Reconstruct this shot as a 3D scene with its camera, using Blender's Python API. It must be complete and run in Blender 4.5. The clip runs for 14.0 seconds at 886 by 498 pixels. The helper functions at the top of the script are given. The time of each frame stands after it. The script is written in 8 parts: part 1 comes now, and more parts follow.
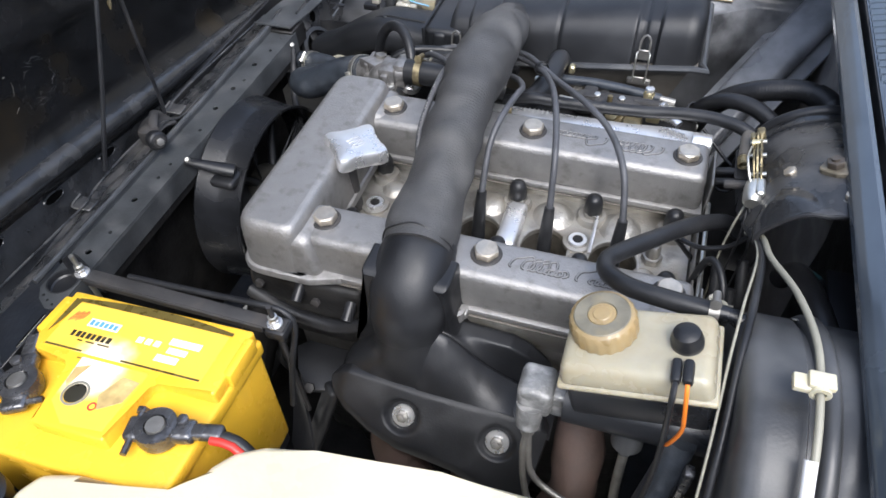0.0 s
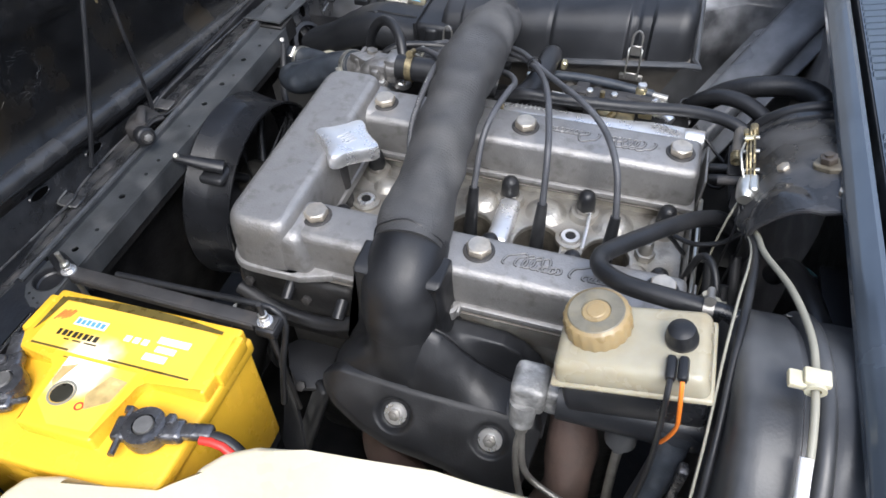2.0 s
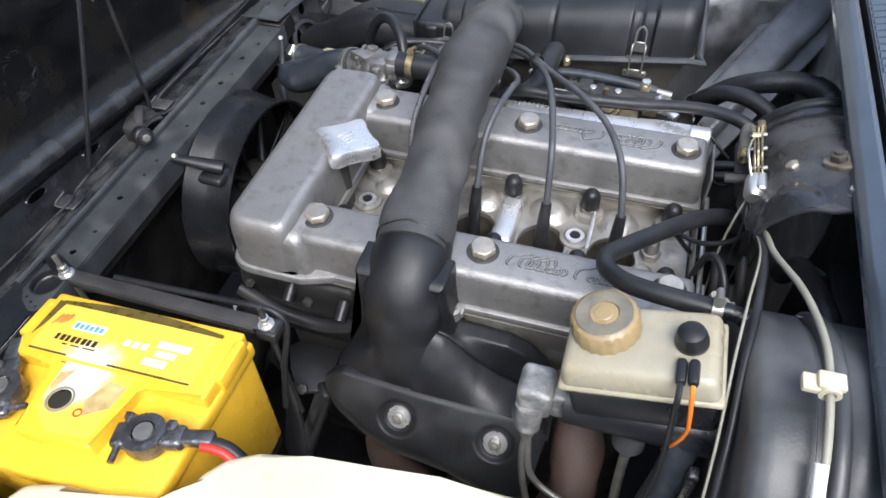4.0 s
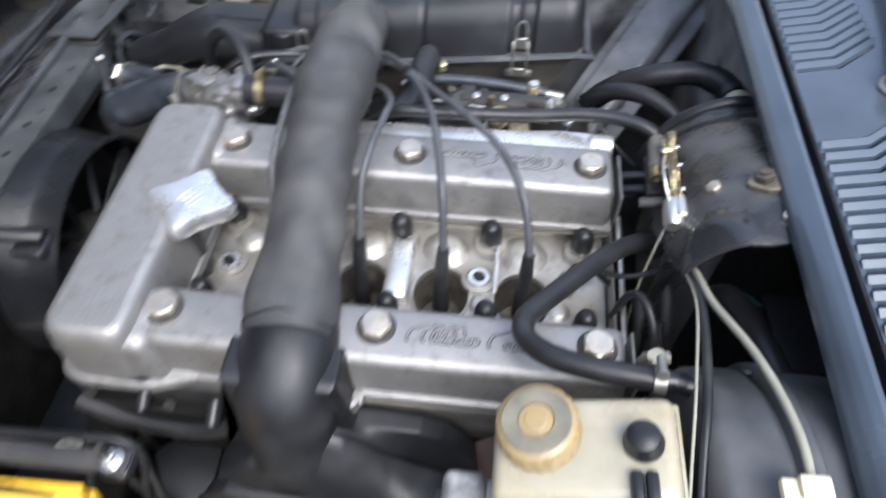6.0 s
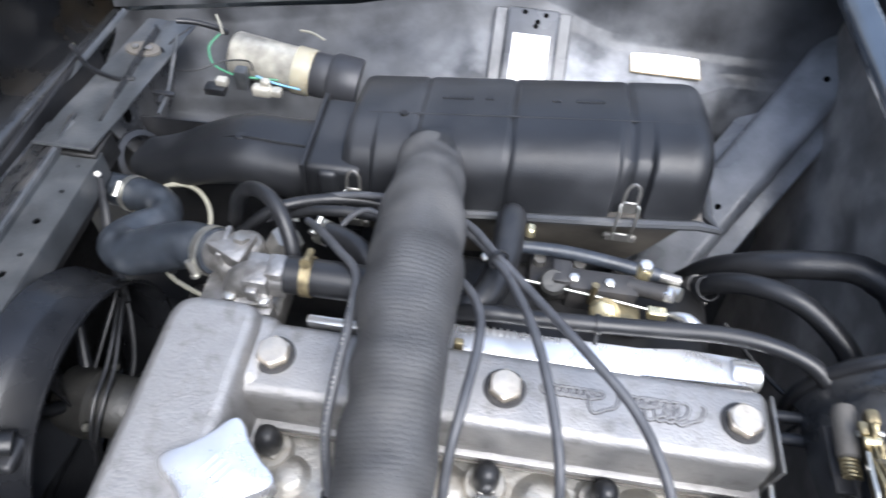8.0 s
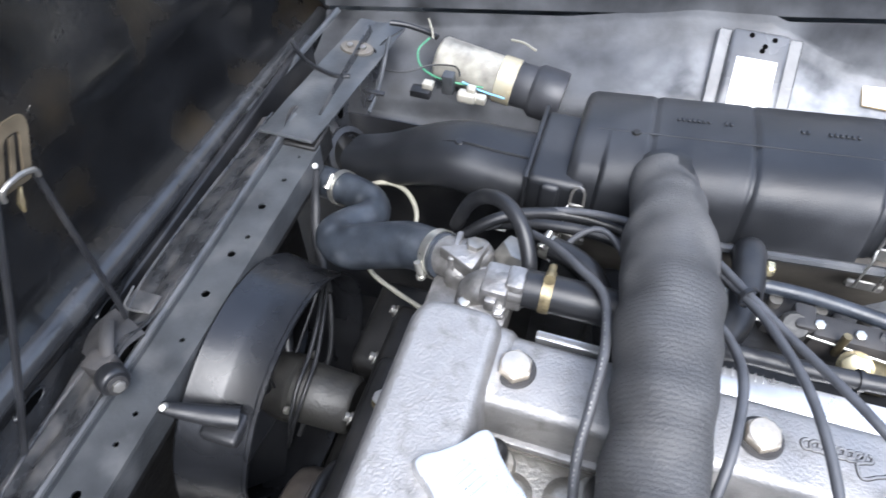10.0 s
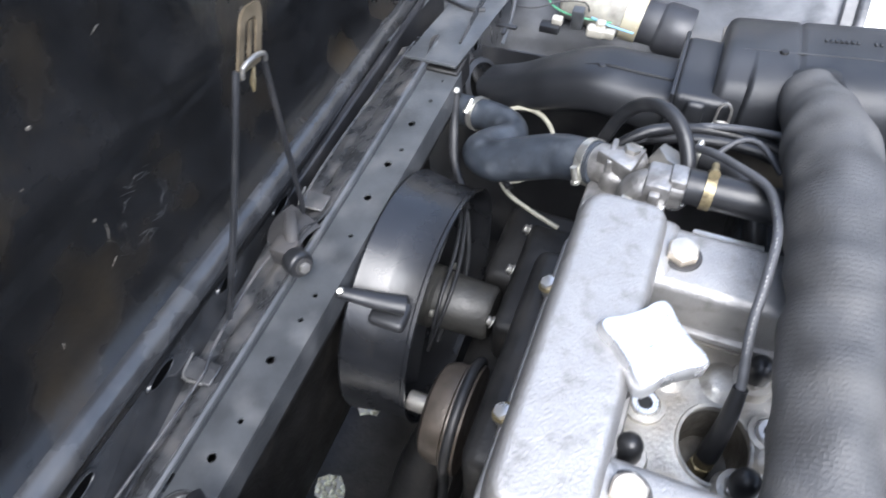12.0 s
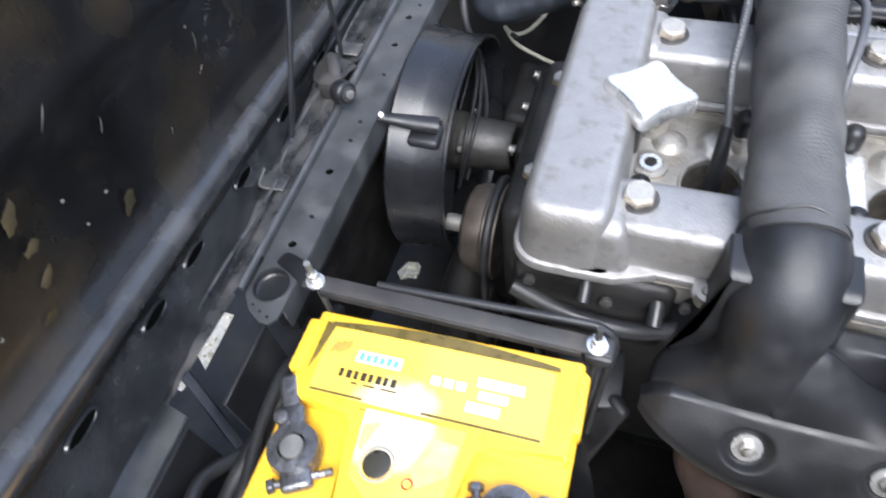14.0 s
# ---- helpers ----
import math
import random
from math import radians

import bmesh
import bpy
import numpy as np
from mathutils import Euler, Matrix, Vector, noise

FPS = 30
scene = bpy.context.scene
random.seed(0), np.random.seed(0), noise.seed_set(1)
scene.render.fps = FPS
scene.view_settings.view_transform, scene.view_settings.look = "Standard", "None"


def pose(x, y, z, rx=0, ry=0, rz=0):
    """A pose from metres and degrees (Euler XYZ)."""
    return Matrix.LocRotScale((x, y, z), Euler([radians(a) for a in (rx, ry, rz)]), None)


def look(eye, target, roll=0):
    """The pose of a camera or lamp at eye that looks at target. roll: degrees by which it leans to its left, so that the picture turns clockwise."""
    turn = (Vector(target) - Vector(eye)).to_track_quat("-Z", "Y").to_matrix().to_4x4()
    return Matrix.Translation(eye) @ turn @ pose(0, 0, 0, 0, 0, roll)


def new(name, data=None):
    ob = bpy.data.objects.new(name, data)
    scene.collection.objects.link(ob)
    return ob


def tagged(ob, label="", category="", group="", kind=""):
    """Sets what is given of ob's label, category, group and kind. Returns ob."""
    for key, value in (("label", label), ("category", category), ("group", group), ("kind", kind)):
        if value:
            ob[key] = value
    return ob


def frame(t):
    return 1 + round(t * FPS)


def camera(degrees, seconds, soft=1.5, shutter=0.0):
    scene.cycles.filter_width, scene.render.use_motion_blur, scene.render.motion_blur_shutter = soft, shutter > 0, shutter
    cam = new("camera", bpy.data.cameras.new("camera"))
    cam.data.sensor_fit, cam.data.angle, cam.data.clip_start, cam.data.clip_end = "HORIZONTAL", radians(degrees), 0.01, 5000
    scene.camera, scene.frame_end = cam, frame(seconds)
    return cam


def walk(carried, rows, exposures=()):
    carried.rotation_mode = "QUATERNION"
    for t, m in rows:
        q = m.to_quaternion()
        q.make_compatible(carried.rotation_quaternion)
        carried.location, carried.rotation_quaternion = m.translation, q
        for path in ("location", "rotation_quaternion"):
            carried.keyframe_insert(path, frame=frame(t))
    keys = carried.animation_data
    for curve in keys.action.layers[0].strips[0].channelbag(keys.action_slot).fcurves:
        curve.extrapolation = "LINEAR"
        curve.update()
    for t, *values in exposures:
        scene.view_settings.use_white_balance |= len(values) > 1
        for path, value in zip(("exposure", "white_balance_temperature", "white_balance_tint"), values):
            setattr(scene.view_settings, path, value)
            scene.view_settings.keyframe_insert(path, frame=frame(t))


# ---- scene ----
cam = camera(66.8, 14.0, 1.6, 0.6)
PATH = [
    (0, (0.314, -0.449, 1.38), (-0.169, 0.785, -0.117), -4.0),
    (0.5, (0.307, -0.45, 1.379), (-0.157, 0.792, -0.118), -3.6),
    (1, (0.305, -0.446, 1.378), (-0.153, 0.791, -0.125), -3.2),
    (1.5, (0.304, -0.45, 1.373), (-0.149, 0.794, -0.127), -3.1),
    (2, (0.311, -0.446, 1.375), (-0.144, 0.791, -0.129), -3.2),
    (4.5, (0.303, -0.431, 1.369), (-0.146, 0.801, -0.141), -3.7),
    (5, (0.311, -0.397, 1.366), (-0.144, 0.835, -0.142), -4.4),
    (5.5, (0.31, -0.373, 1.341), (-0.081, 0.801, -0.23), -2.5),
    (6, (0.274, -0.292, 1.337), (0.148, 0.929, -0.241), 0.3),
    (6.5, (0.268, -0.169, 1.338), (0.326, 1.041, -0.253), 1.7),
    (7, (0.248, -0.079, 1.331), (0.307, 1.128, -0.262), 4.0),
    (7.5, (0.211, -0.041, 1.329), (0.204, 1.173, -0.26), 3.8),
    (8, (0.149, -0.03, 1.332), (0.054, 1.181, -0.257), 4.2),
    (8.5, (0.097, -0.034, 1.326), (-0.061, 1.179, -0.256), 3.0),
    (9, (0.067, -0.027, 1.323), (-0.171, 1.181, -0.253), 1.8),
    (11.5, (-0.033, -0.126, 1.316), (-0.509, 0.98, -0.281), -2.6),
    (12, (-0.048, -0.167, 1.311), (-0.545, 0.92, -0.292), -3.8),
    (12.5, (-0.056, -0.222, 1.312), (-0.578, 0.842, -0.299), -6.1),
    (13, (-0.051, -0.288, 1.315), (-0.586, 0.757, -0.304), -7.6),
    (13.5, (-0.039, -0.339, 1.313), (-0.578, 0.681, -0.32), -10.7),
    (14, (-0.005, -0.368, 1.3), (-0.51, 0.644, -0.349), -10.8),
]
walk(cam, [(t, look(eye, target, roll)) for t, eye, target, roll in PATH],
     exposures=[(0, 1.42, 6100, 10), (5, 1.42, 6100, 10), (6, 1.68, 6050, 10), (7, 1.80, 6050, 10), (9, 1.94, 5900, 10), (11.5, 2.26, 5900, 10), (12.5, 2.28, 5950, 10), (13.5, 2.22, 5900, 10), (14, 2.07, 5950, 10)])

# ---------- world, sun, exposure ----------
world = bpy.data.worlds.new("world")
scene.world = world
world.use_nodes = True
wn = world.node_tree
sky = wn.nodes.new("ShaderNodeTexSky")
sky.sky_type, sky.sun_disc = "NISHITA", False
sky.sun_elevation, sky.sun_rotation = radians(58), radians(150)
sky.air_density, sky.dust_density = 1.0, 3.0
haze = wn.nodes.new("ShaderNodeHueSaturation")
haze.inputs["Saturation"].default_value = 0.72
wn.links.new(sky.outputs["Color"], haze.inputs["Color"])
wn.links.new(haze.outputs["Color"], wn.nodes["Background"].inputs["Color"])
wn.nodes["Background"].inputs["Strength"].default_value = 0.15
sun = new("sun", bpy.data.lights.new("sun", "SUN"))
sun.data.energy, sun.data.angle, sun.data.color = 1.15, radians(45), (1.0, 0.97, 0.92)
sun.matrix_world = look((0.72, -1.25, 3.4), (0, 0.2, 0.8))


# ---------- materials ----------
def mat(name, base, rough=0.5, metal=0.0, var=0.18, scale=25.0, bump=0.15, fine=260.0, dirt=None, amount=0.35, patch=9.0,
        coat=0.0, spec=0.5, sss=0.0, rvar=0.12, shift=(0, 0, 0), spot=None, crisp=0.0):
    """A surface with mottling at two scales, optional dirt patches and a fine relief."""
    m = bpy.data.materials.new(name)
    m.use_nodes = True
    n, ln = m.node_tree.nodes, m.node_tree.links
    b = n["Principled BSDF"]
    co = n.new("ShaderNodeTexCoord")
    mp = n.new("ShaderNodeMapping")
    mp.inputs["Location"].default_value = shift
    ln.new(co.outputs["Object"], mp.inputs["Vector"])

    def noise_tex(s, detail=4.0):
        x = n.new("ShaderNodeTexNoise")
        x.inputs["Scale"].default_value, x.inputs["Detail"].default_value = s, detail
        ln.new(mp.outputs["Vector"], x.inputs["Vector"])
        return x

    def mix(fac, a, c):
        x = n.new("ShaderNodeMix")
        x.data_type = "RGBA"
        ln.new(fac, x.inputs[0])
        for sock, val in ((x.inputs[6], a), (x.inputs[7], c)):
            if isinstance(val, tuple):
                sock.default_value = val
            else:
                ln.new(val, sock)
        return x.outputs[2]

    def ramp(fac, lo, hi, a=0.0, c=1.0):
        x = n.new("ShaderNodeMapRange")
        for k, v in zip(("From Min", "From Max", "To Min", "To Max"), (lo, hi, a, c)):
            x.inputs[k].default_value = v
        ln.new(fac, x.inputs["Value"])
        return x.outputs[0]

    n1 = noise_tex(scale)
    lo, hi = tuple(c * (1 - var) for c in base) + (1,), tuple(min(1, c * (1 + var)) for c in base) + (1,)
    col = mix(ramp(n1.outputs["Fac"], 0.3, 0.7), lo, hi)
    if dirt:
        n2 = noise_tex(patch, 7.0)
        lo2 = 0.62 - 0.3 * amount + 0.3 * crisp
        fac = ramp(n2.outputs["Fac"], lo2, lo2 + crisp if crisp else 0.74, 0, amount + 0.25)
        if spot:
            # dust thins out from one scuffed place; the falloff also paints in shade
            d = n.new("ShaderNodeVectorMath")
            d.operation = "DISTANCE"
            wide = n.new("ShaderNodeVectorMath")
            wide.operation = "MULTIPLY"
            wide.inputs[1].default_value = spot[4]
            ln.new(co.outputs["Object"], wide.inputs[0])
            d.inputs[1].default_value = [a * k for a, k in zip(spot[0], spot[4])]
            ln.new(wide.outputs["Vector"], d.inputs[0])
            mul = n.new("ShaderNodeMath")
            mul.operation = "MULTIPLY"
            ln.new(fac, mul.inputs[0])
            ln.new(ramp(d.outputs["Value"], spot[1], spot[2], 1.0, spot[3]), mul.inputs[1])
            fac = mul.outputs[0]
        col = mix(fac, col, tuple(dirt) + (1,))
        ln.new(ramp(n2.outputs["Fac"], 0.4, 0.75, max(0, rough - rvar), min(1, rough + rvar)), b.inputs["Roughness"])
    else:
        ln.new(ramp(n1.outputs["Fac"], 0.3, 0.7, max(0.02, rough - rvar * 0.6), min(1, rough + rvar * 0.6)), b.inputs["Roughness"])
    ln.new(col, b.inputs["Base Color"])
    b.inputs["Metallic"].default_value = metal
    b.inputs["Specular IOR Level"].default_value = spec
    b.inputs["Coat Weight"].default_value = coat
    if sss:
        b.inputs["Subsurface Weight"].default_value = sss
        b.inputs["Subsurface Radius"].default_value = (0.02, 0.015, 0.008)
        b.inputs["Subsurface Scale"].default_value = 0.5
    if bump:
        n3 = noise_tex(fine, 3.0)
        bp = n.new("ShaderNodeBump")
        bp.inputs["Strength"].default_value, bp.inputs["Distance"].default_value = bump, 0.002
        ln.new(n3.outputs["Fac"], bp.inputs["Height"])
        ln.new(bp.outputs["Normal"], b.inputs["Normal"])
    return m


M = {
    "cast": mat("cast_aluminium", (0.305, 0.298, 0.290), 0.57, 0.78, 0.07, 75, 0.36, 420, (0.11, 0.103, 0.093), 0.26, 58, rvar=0.05),
    "head": mat("raw_aluminium", (0.44, 0.425, 0.39), 0.50, 0.70, 0.34, 60, 0.45, 300, (0.11, 0.083, 0.05), 0.58, 30),
    "well": mat("shaded_well", (0.115, 0.104, 0.086), 0.40, 0.4, 0.45, 50, 0.3, 250, (0.035, 0.026, 0.016), 0.45, 40),
    "shine": mat("polished_aluminium", (0.74, 0.74, 0.74), 0.30, 0.8, 0.08, 50, 0.025, 300),
    "zinc": mat("zinc_plate", (0.62, 0.61, 0.56), 0.34, 0.9, 0.12, 80, 0.1, 500),
    "gold": mat("yellow_zinc", (0.27, 0.225, 0.13), 0.45, 0.75, 0.35, 90, 0.3, 400, (0.08, 0.062, 0.04), 0.5, 70),
    "steel": mat("dull_steel", (0.30, 0.29, 0.27), 0.45, 0.8, 0.2, 70, 0.15, 400),
    "rubber": mat("black_rubber", (0.015, 0.0155, 0.017), 0.42, 0.0, 0.25, 40, 0.10, 600, (0.050, 0.050, 0.051), 0.25, 18, spec=0.4),
    "bluerubber": mat("grey_rubber_hose", (0.026, 0.031, 0.039), 0.46, 0.0, 0.3, 60, 0.18, 500, (0.080, 0.089, 0.102), 0.36, 45, rvar=0.12),
    "lead": mat("grey_lead_sheath", (0.060, 0.062, 0.068), 0.5, 0.0, 0.2, 60, 0.1, 300),
    "cloth": mat("grey_fabric_hose", (0.046, 0.046, 0.0465), 0.66, 0.0, 0.28, 26, 0.5, 500, (0.105, 0.102, 0.097), 0.42, 17),
    "plastic": mat("black_moulding", (0.0120, 0.013, 0.0152), 0.38, 0.0, 0.3, 18, 0.07, 900, (0.042, 0.043, 0.046), 0.26, 12),
    "shroud": mat("black_heat_shroud", (0.0125, 0.0131, 0.0148), 0.52, 0.0, 0.3, 24, 0.12, 420, (0.031, 0.032, 0.034), 0.42, 26, spec=0.42, rvar=0.14),
    "tray": mat("dusty_tray", (0.11, 0.10, 0.085), 0.7, 0.0, 0.25, 25, 0.2, 200, (0.05, 0.045, 0.04), 0.4, 15),
    "brace": mat("dusty_brace_paint", (0.120, 0.125, 0.134), 0.40, 0.0, 0.45, 12, 0.22, 160, (0.34, 0.35, 0.37), 0.50, 10, rvar=0.2),
    "bay": mat("dusty_bay_paint", (0.075, 0.077, 0.081), 0.40, 0.0, 0.35, 16, 0.15, 180, (0.36, 0.36, 0.36), 0.46, 6.5, rvar=0.18),
    "strip": mat("stained_strip_paint", (0.035, 0.036, 0.038), 0.40, 0.0, 0.45, 36, 0.45, 140, (0.105, 0.098, 0.090), 0.42, 36, rvar=0.18),
    "hem": mat("worn_sheen_hem_paint", (0.027, 0.028, 0.030), 0.26, 0.0, 0.35, 26, 0.22, 160, (0.075, 0.074, 0.073), 0.36, 20, coat=0.2, rvar=0.16),
    "wing": mat("dusty_shaded_wing_paint", (0.050, 0.052, 0.056), 0.52, 0.0, 0.55, 16, 0.26, 150, (0.50, 0.51, 0.53), 0.78, 13, rvar=0.18, spec=0.40, shift=(0.27, 0.1, 0), spot=((0.30, 0.715, 0.760), 0.030, 0.100, 0.05, (0.34, 1.0, 0.8))),
    "bulk": mat("brown_dusty_bulkhead", (0.19, 0.182, 0.176), 0.58, 0.0, 0.4, 14, 0.3, 120, (0.38, 0.36, 0.34), 0.48, 14, rvar=0.15),
    "lug": mat("worn_beige_plate", (0.17, 0.150, 0.110), 0.5, 0.25, 0.35, 60, 0.25, 220, (0.05, 0.042, 0.034), 0.45, 45),
    "oldwhite": mat("aged_white_plastic", (0.56, 0.52, 0.38), 0.42, 0.0, 0.12, 60, 0.1, 300, (0.40, 0.34, 0.20), 0.35, 60, sss=0.2),
    "capring": mat("greyed_cap_print", (0.155, 0.143, 0.108), 0.42, 0.0, 0.25, 70, 0.1, 300, (0.24, 0.20, 0.12), 0.4, 60),
    "pebble": mat("pale_pebbles", (0.80, 0.72, 0.55), 0.8, 0.0, 0.35, 60, 0.4, 200, (0.2, 0.18, 0.14), 0.3, 40),
    "rail": mat("grey_rail_paint", (0.046, 0.049, 0.052), 0.42, 0.0, 0.32, 26, 0.16, 250, (0.115, 0.114, 0.113), 0.36, 20),
    "grime": mat("rusty_grime", (0.034, 0.033, 0.033), 0.60, 0.0, 0.25, 40, 0.25, 220, (0.075, 0.064, 0.055), 0.25, 25, spec=0.35),
    "dark": mat("black_paint", (0.017, 0.0176, 0.0195), 0.40, 0.0, 0.3, 18, 0.16, 180, (0.062, 0.060, 0.059), 0.32, 12, spec=0.4),
    "hood": mat("black_hood_underside", (0.0168, 0.0172, 0.0184), 0.30, 0.0, 0.45, 12, 0.20, 130, (0.080, 0.058, 0.029), 0.38, 8, coat=0.15, rvar=0.16),
    "plaster": mat("grey_render", (0.26, 0.25, 0.23), 0.85, 0.0, 0.2, 3, 0.3, 60, (0.18, 0.17, 0.16), 0.3, 1.2),
    "housing": mat("dull_thermostat_alloy", (0.28, 0.272, 0.262), 0.52, 0.75, 0.32, 60, 0.45, 260, (0.07, 0.062, 0.054), 0.52, 40),
    "nutzinc": mat("warm_plated_nut", (0.60, 0.54, 0.45), 0.50, 0.9, 0.15, 90, 0.12, 400, (0.25, 0.22, 0.18), 0.25, 60),
    "duct": mat("dark_dusty_duct_paint", (0.027, 0.028, 0.030), 0.34, 0.0, 0.4, 30, 0.18, 220, (0.105, 0.102, 0.099), 0.42, 22, rvar=0.2),
    "motor": mat("dull_grey_motor", (0.024, 0.0235, 0.0215), 0.55, 0.1, 0.4, 45, 0.35, 220, (0.046, 0.042, 0.036), 0.35, 30),
    "pulley": mat("worn_brown_pulley", (0.085, 0.072, 0.060), 0.42, 0.5, 0.3, 50, 0.2, 220, (0.04, 0.034, 0.03), 0.3, 30),
    "greyboot": mat("dusty_grey_rubber", (0.026, 0.027, 0.031), 0.55, 0.0, 0.25, 30, 0.1, 400, (0.055, 0.057, 0.062), 0.3, 20),
    "dust": mat("dry_dust", (0.11, 0.10, 0.085), 0.8, 0.0, 0.3, 60, 0.0),
    # flat discs in this black stand for the shade inside holes
    "pit": mat("open_shadow", (0.003, 0.003, 0.003), 0.9, 0.0, 0.2, 30, 0.0, spec=0.0),
    "beige": mat("beige_plating", (0.10, 0.080, 0.052), 0.5, 0.2, 0.3, 60, 0.1, 300),
    "lid": mat("dusty_black_lid", (0.0130, 0.0138, 0.0156), 0.48, 0.0, 0.3, 14, 0.16, 700, (0.048, 0.050, 0.055), 0.42, 11, rvar=0.14, spec=0.42),
    "cowl": mat("gloss_black_cowl", (0.0100, 0.0107, 0.0125), 0.32, 0.0, 0.35, 18, 0.08, 400, (0.026, 0.027, 0.030), 0.30, 16, rvar=0.12),
    # black of oily parts, used also for shade in gaps and recesses
    "void": mat("oily_shade_black", (0.0135, 0.0133, 0.0133), 0.50, 0.0, 0.45, 30, 0.35, 150, (0.030, 0.0275, 0.025), 0.32, 24, spec=0.26),
    "body": mat("blue_grey_metallic", (0.074, 0.091, 0.113), 0.24, 0.38, 0.14, 14, 0.04, 900, (0.100, 0.119, 0.143), 0.3, 7, coat=0.5),
    # body paint again, darkened for the shade on the slat faces
    "slat": mat("shaded_blue_grey_slat", (0.050, 0.070, 0.095), 0.42, 0.15, 0.12, 20, 0.06, 500, (0.08, 0.10, 0.125), 0.3, 14, coat=0.1),
    "yellow": mat("yellow_case", (0.84, 0.485, 0.034), 0.30, 0.0, 0.06, 18, 0.12, 350, (0.70, 0.40, 0.05), 0.22, 20),
    "tan": mat("tan_label_print", (0.52, 0.38, 0.16), 0.22, 0.0, 0.3, 60, 0.0, 60, coat=0.5),
    "ink": mat("black_ink", (0.03, 0.028, 0.02), 0.3, 0.0, 0.1, 60, 0.0),
    "brownink": mat("brown_ink", (0.10, 0.075, 0.02), 0.3, 0.0, 0.3, 60, 0.0),
    "red": mat("red_print", (0.65, 0.05, 0.03), 0.35, 0.0, 0.1, 60, 0.0),
    "blue": mat("blue_print", (0.10, 0.30, 0.60), 0.3, 0.0, 0.1, 60, 0.0),
    "white": mat("white_paper", (0.80, 0.80, 0.79), 0.45, 0.0, 0.04, 30, 0.05, 200),
    "cream": mat("cream_polythene", (0.60, 0.54, 0.39), 0.38, 0.0, 0.06, 12, 0.08, 200, (0.60, 0.50, 0.30), 0.12, 9, sss=0.25),
    "milk": mat("yellowed_translucent_plastic", (0.35, 0.325, 0.245), 0.26, 0.0, 0.16, 22, 0.06, 250, (0.23, 0.18, 0.10), 0.42, 22, sss=0.35),
    "amber": mat("amber_cap", (0.30, 0.225, 0.115), 0.36, 0.0, 0.18, 40, 0.1, 300, (0.24, 0.155, 0.055), 0.34, 40, sss=0.25),
    "ivory": mat("ivory_cable", (0.26, 0.25, 0.20), 0.45, 0.0, 0.08, 50, 0.05, 300),
    "orange": mat("orange_wire", (0.75, 0.20, 0.02), 0.4, 0.0, 0.1, 60, 0.0),
    "redwire": mat("red_cable", (0.55, 0.03, 0.02), 0.4, 0.0, 0.1, 60, 0.0),
    "green": mat("green_wire", (0.06, 0.22, 0.12), 0.45, 0.0, 0.1, 60, 0.0),
    "bluewire": mat("blue_wire", (0.20, 0.42, 0.60), 0.45, 0.0, 0.1, 60, 0.0),
    "teal": mat("teal_wire", (0.03, 0.085, 0.095), 0.45, 0.0, 0.1, 60, 0.0),
    "can": mat("cream_coil_can", (0.43, 0.41, 0.35), 0.45, 0.25, 0.3, 40, 0.15, 250, (0.10, 0.095, 0.09), 0.62, 28),
    "lead_metal": mat("lead_clamp", (0.15, 0.15, 0.155), 0.36, 0.75, 0.4, 60, 0.7, 160, (0.05, 0.05, 0.05), 0.45, 55, rvar=0.16),
    "rust": mat("rusty_iron", (0.070, 0.047, 0.038), 0.75, 0.1, 0.3, 40, 0.4, 180, (0.06, 0.035, 0.03), 0.4, 20),
    "brass": mat("brass_bolt", (0.78, 0.68, 0.42), 0.3, 0.9, 0.1, 60, 0.08, 400),
    "gravel": mat("pale_gravel", (0.62, 0.58, 0.50), 0.85, 0.0, 0.25, 60, 0.6, 90, (0.20, 0.18, 0.14), 0.45, 60),
    "alloy": mat("corroded_alloy", (0.20, 0.20, 0.195), 0.5, 0.35, 0.3, 80, 0.6, 200, (0.55, 0.54, 0.52), 0.34, 70),
    "servo": mat("dusty_black_drum", (0.046, 0.048, 0.051), 0.46, 0.0, 0.35, 14, 0.08, 400, (0.120, 0.121, 0.122), 0.50, 15, spec=0.5, rvar=0.17),
    "glass": mat("windscreen", (0.02, 0.025, 0.03), 0.06, 0.0, 0.0, 5, 0.0, coat=1.0),
    "olive": mat("yellow_overspray", (0.035, 0.029, 0.016), 0.42, 0.0, 0.45, 40, 0.15, 200),
}


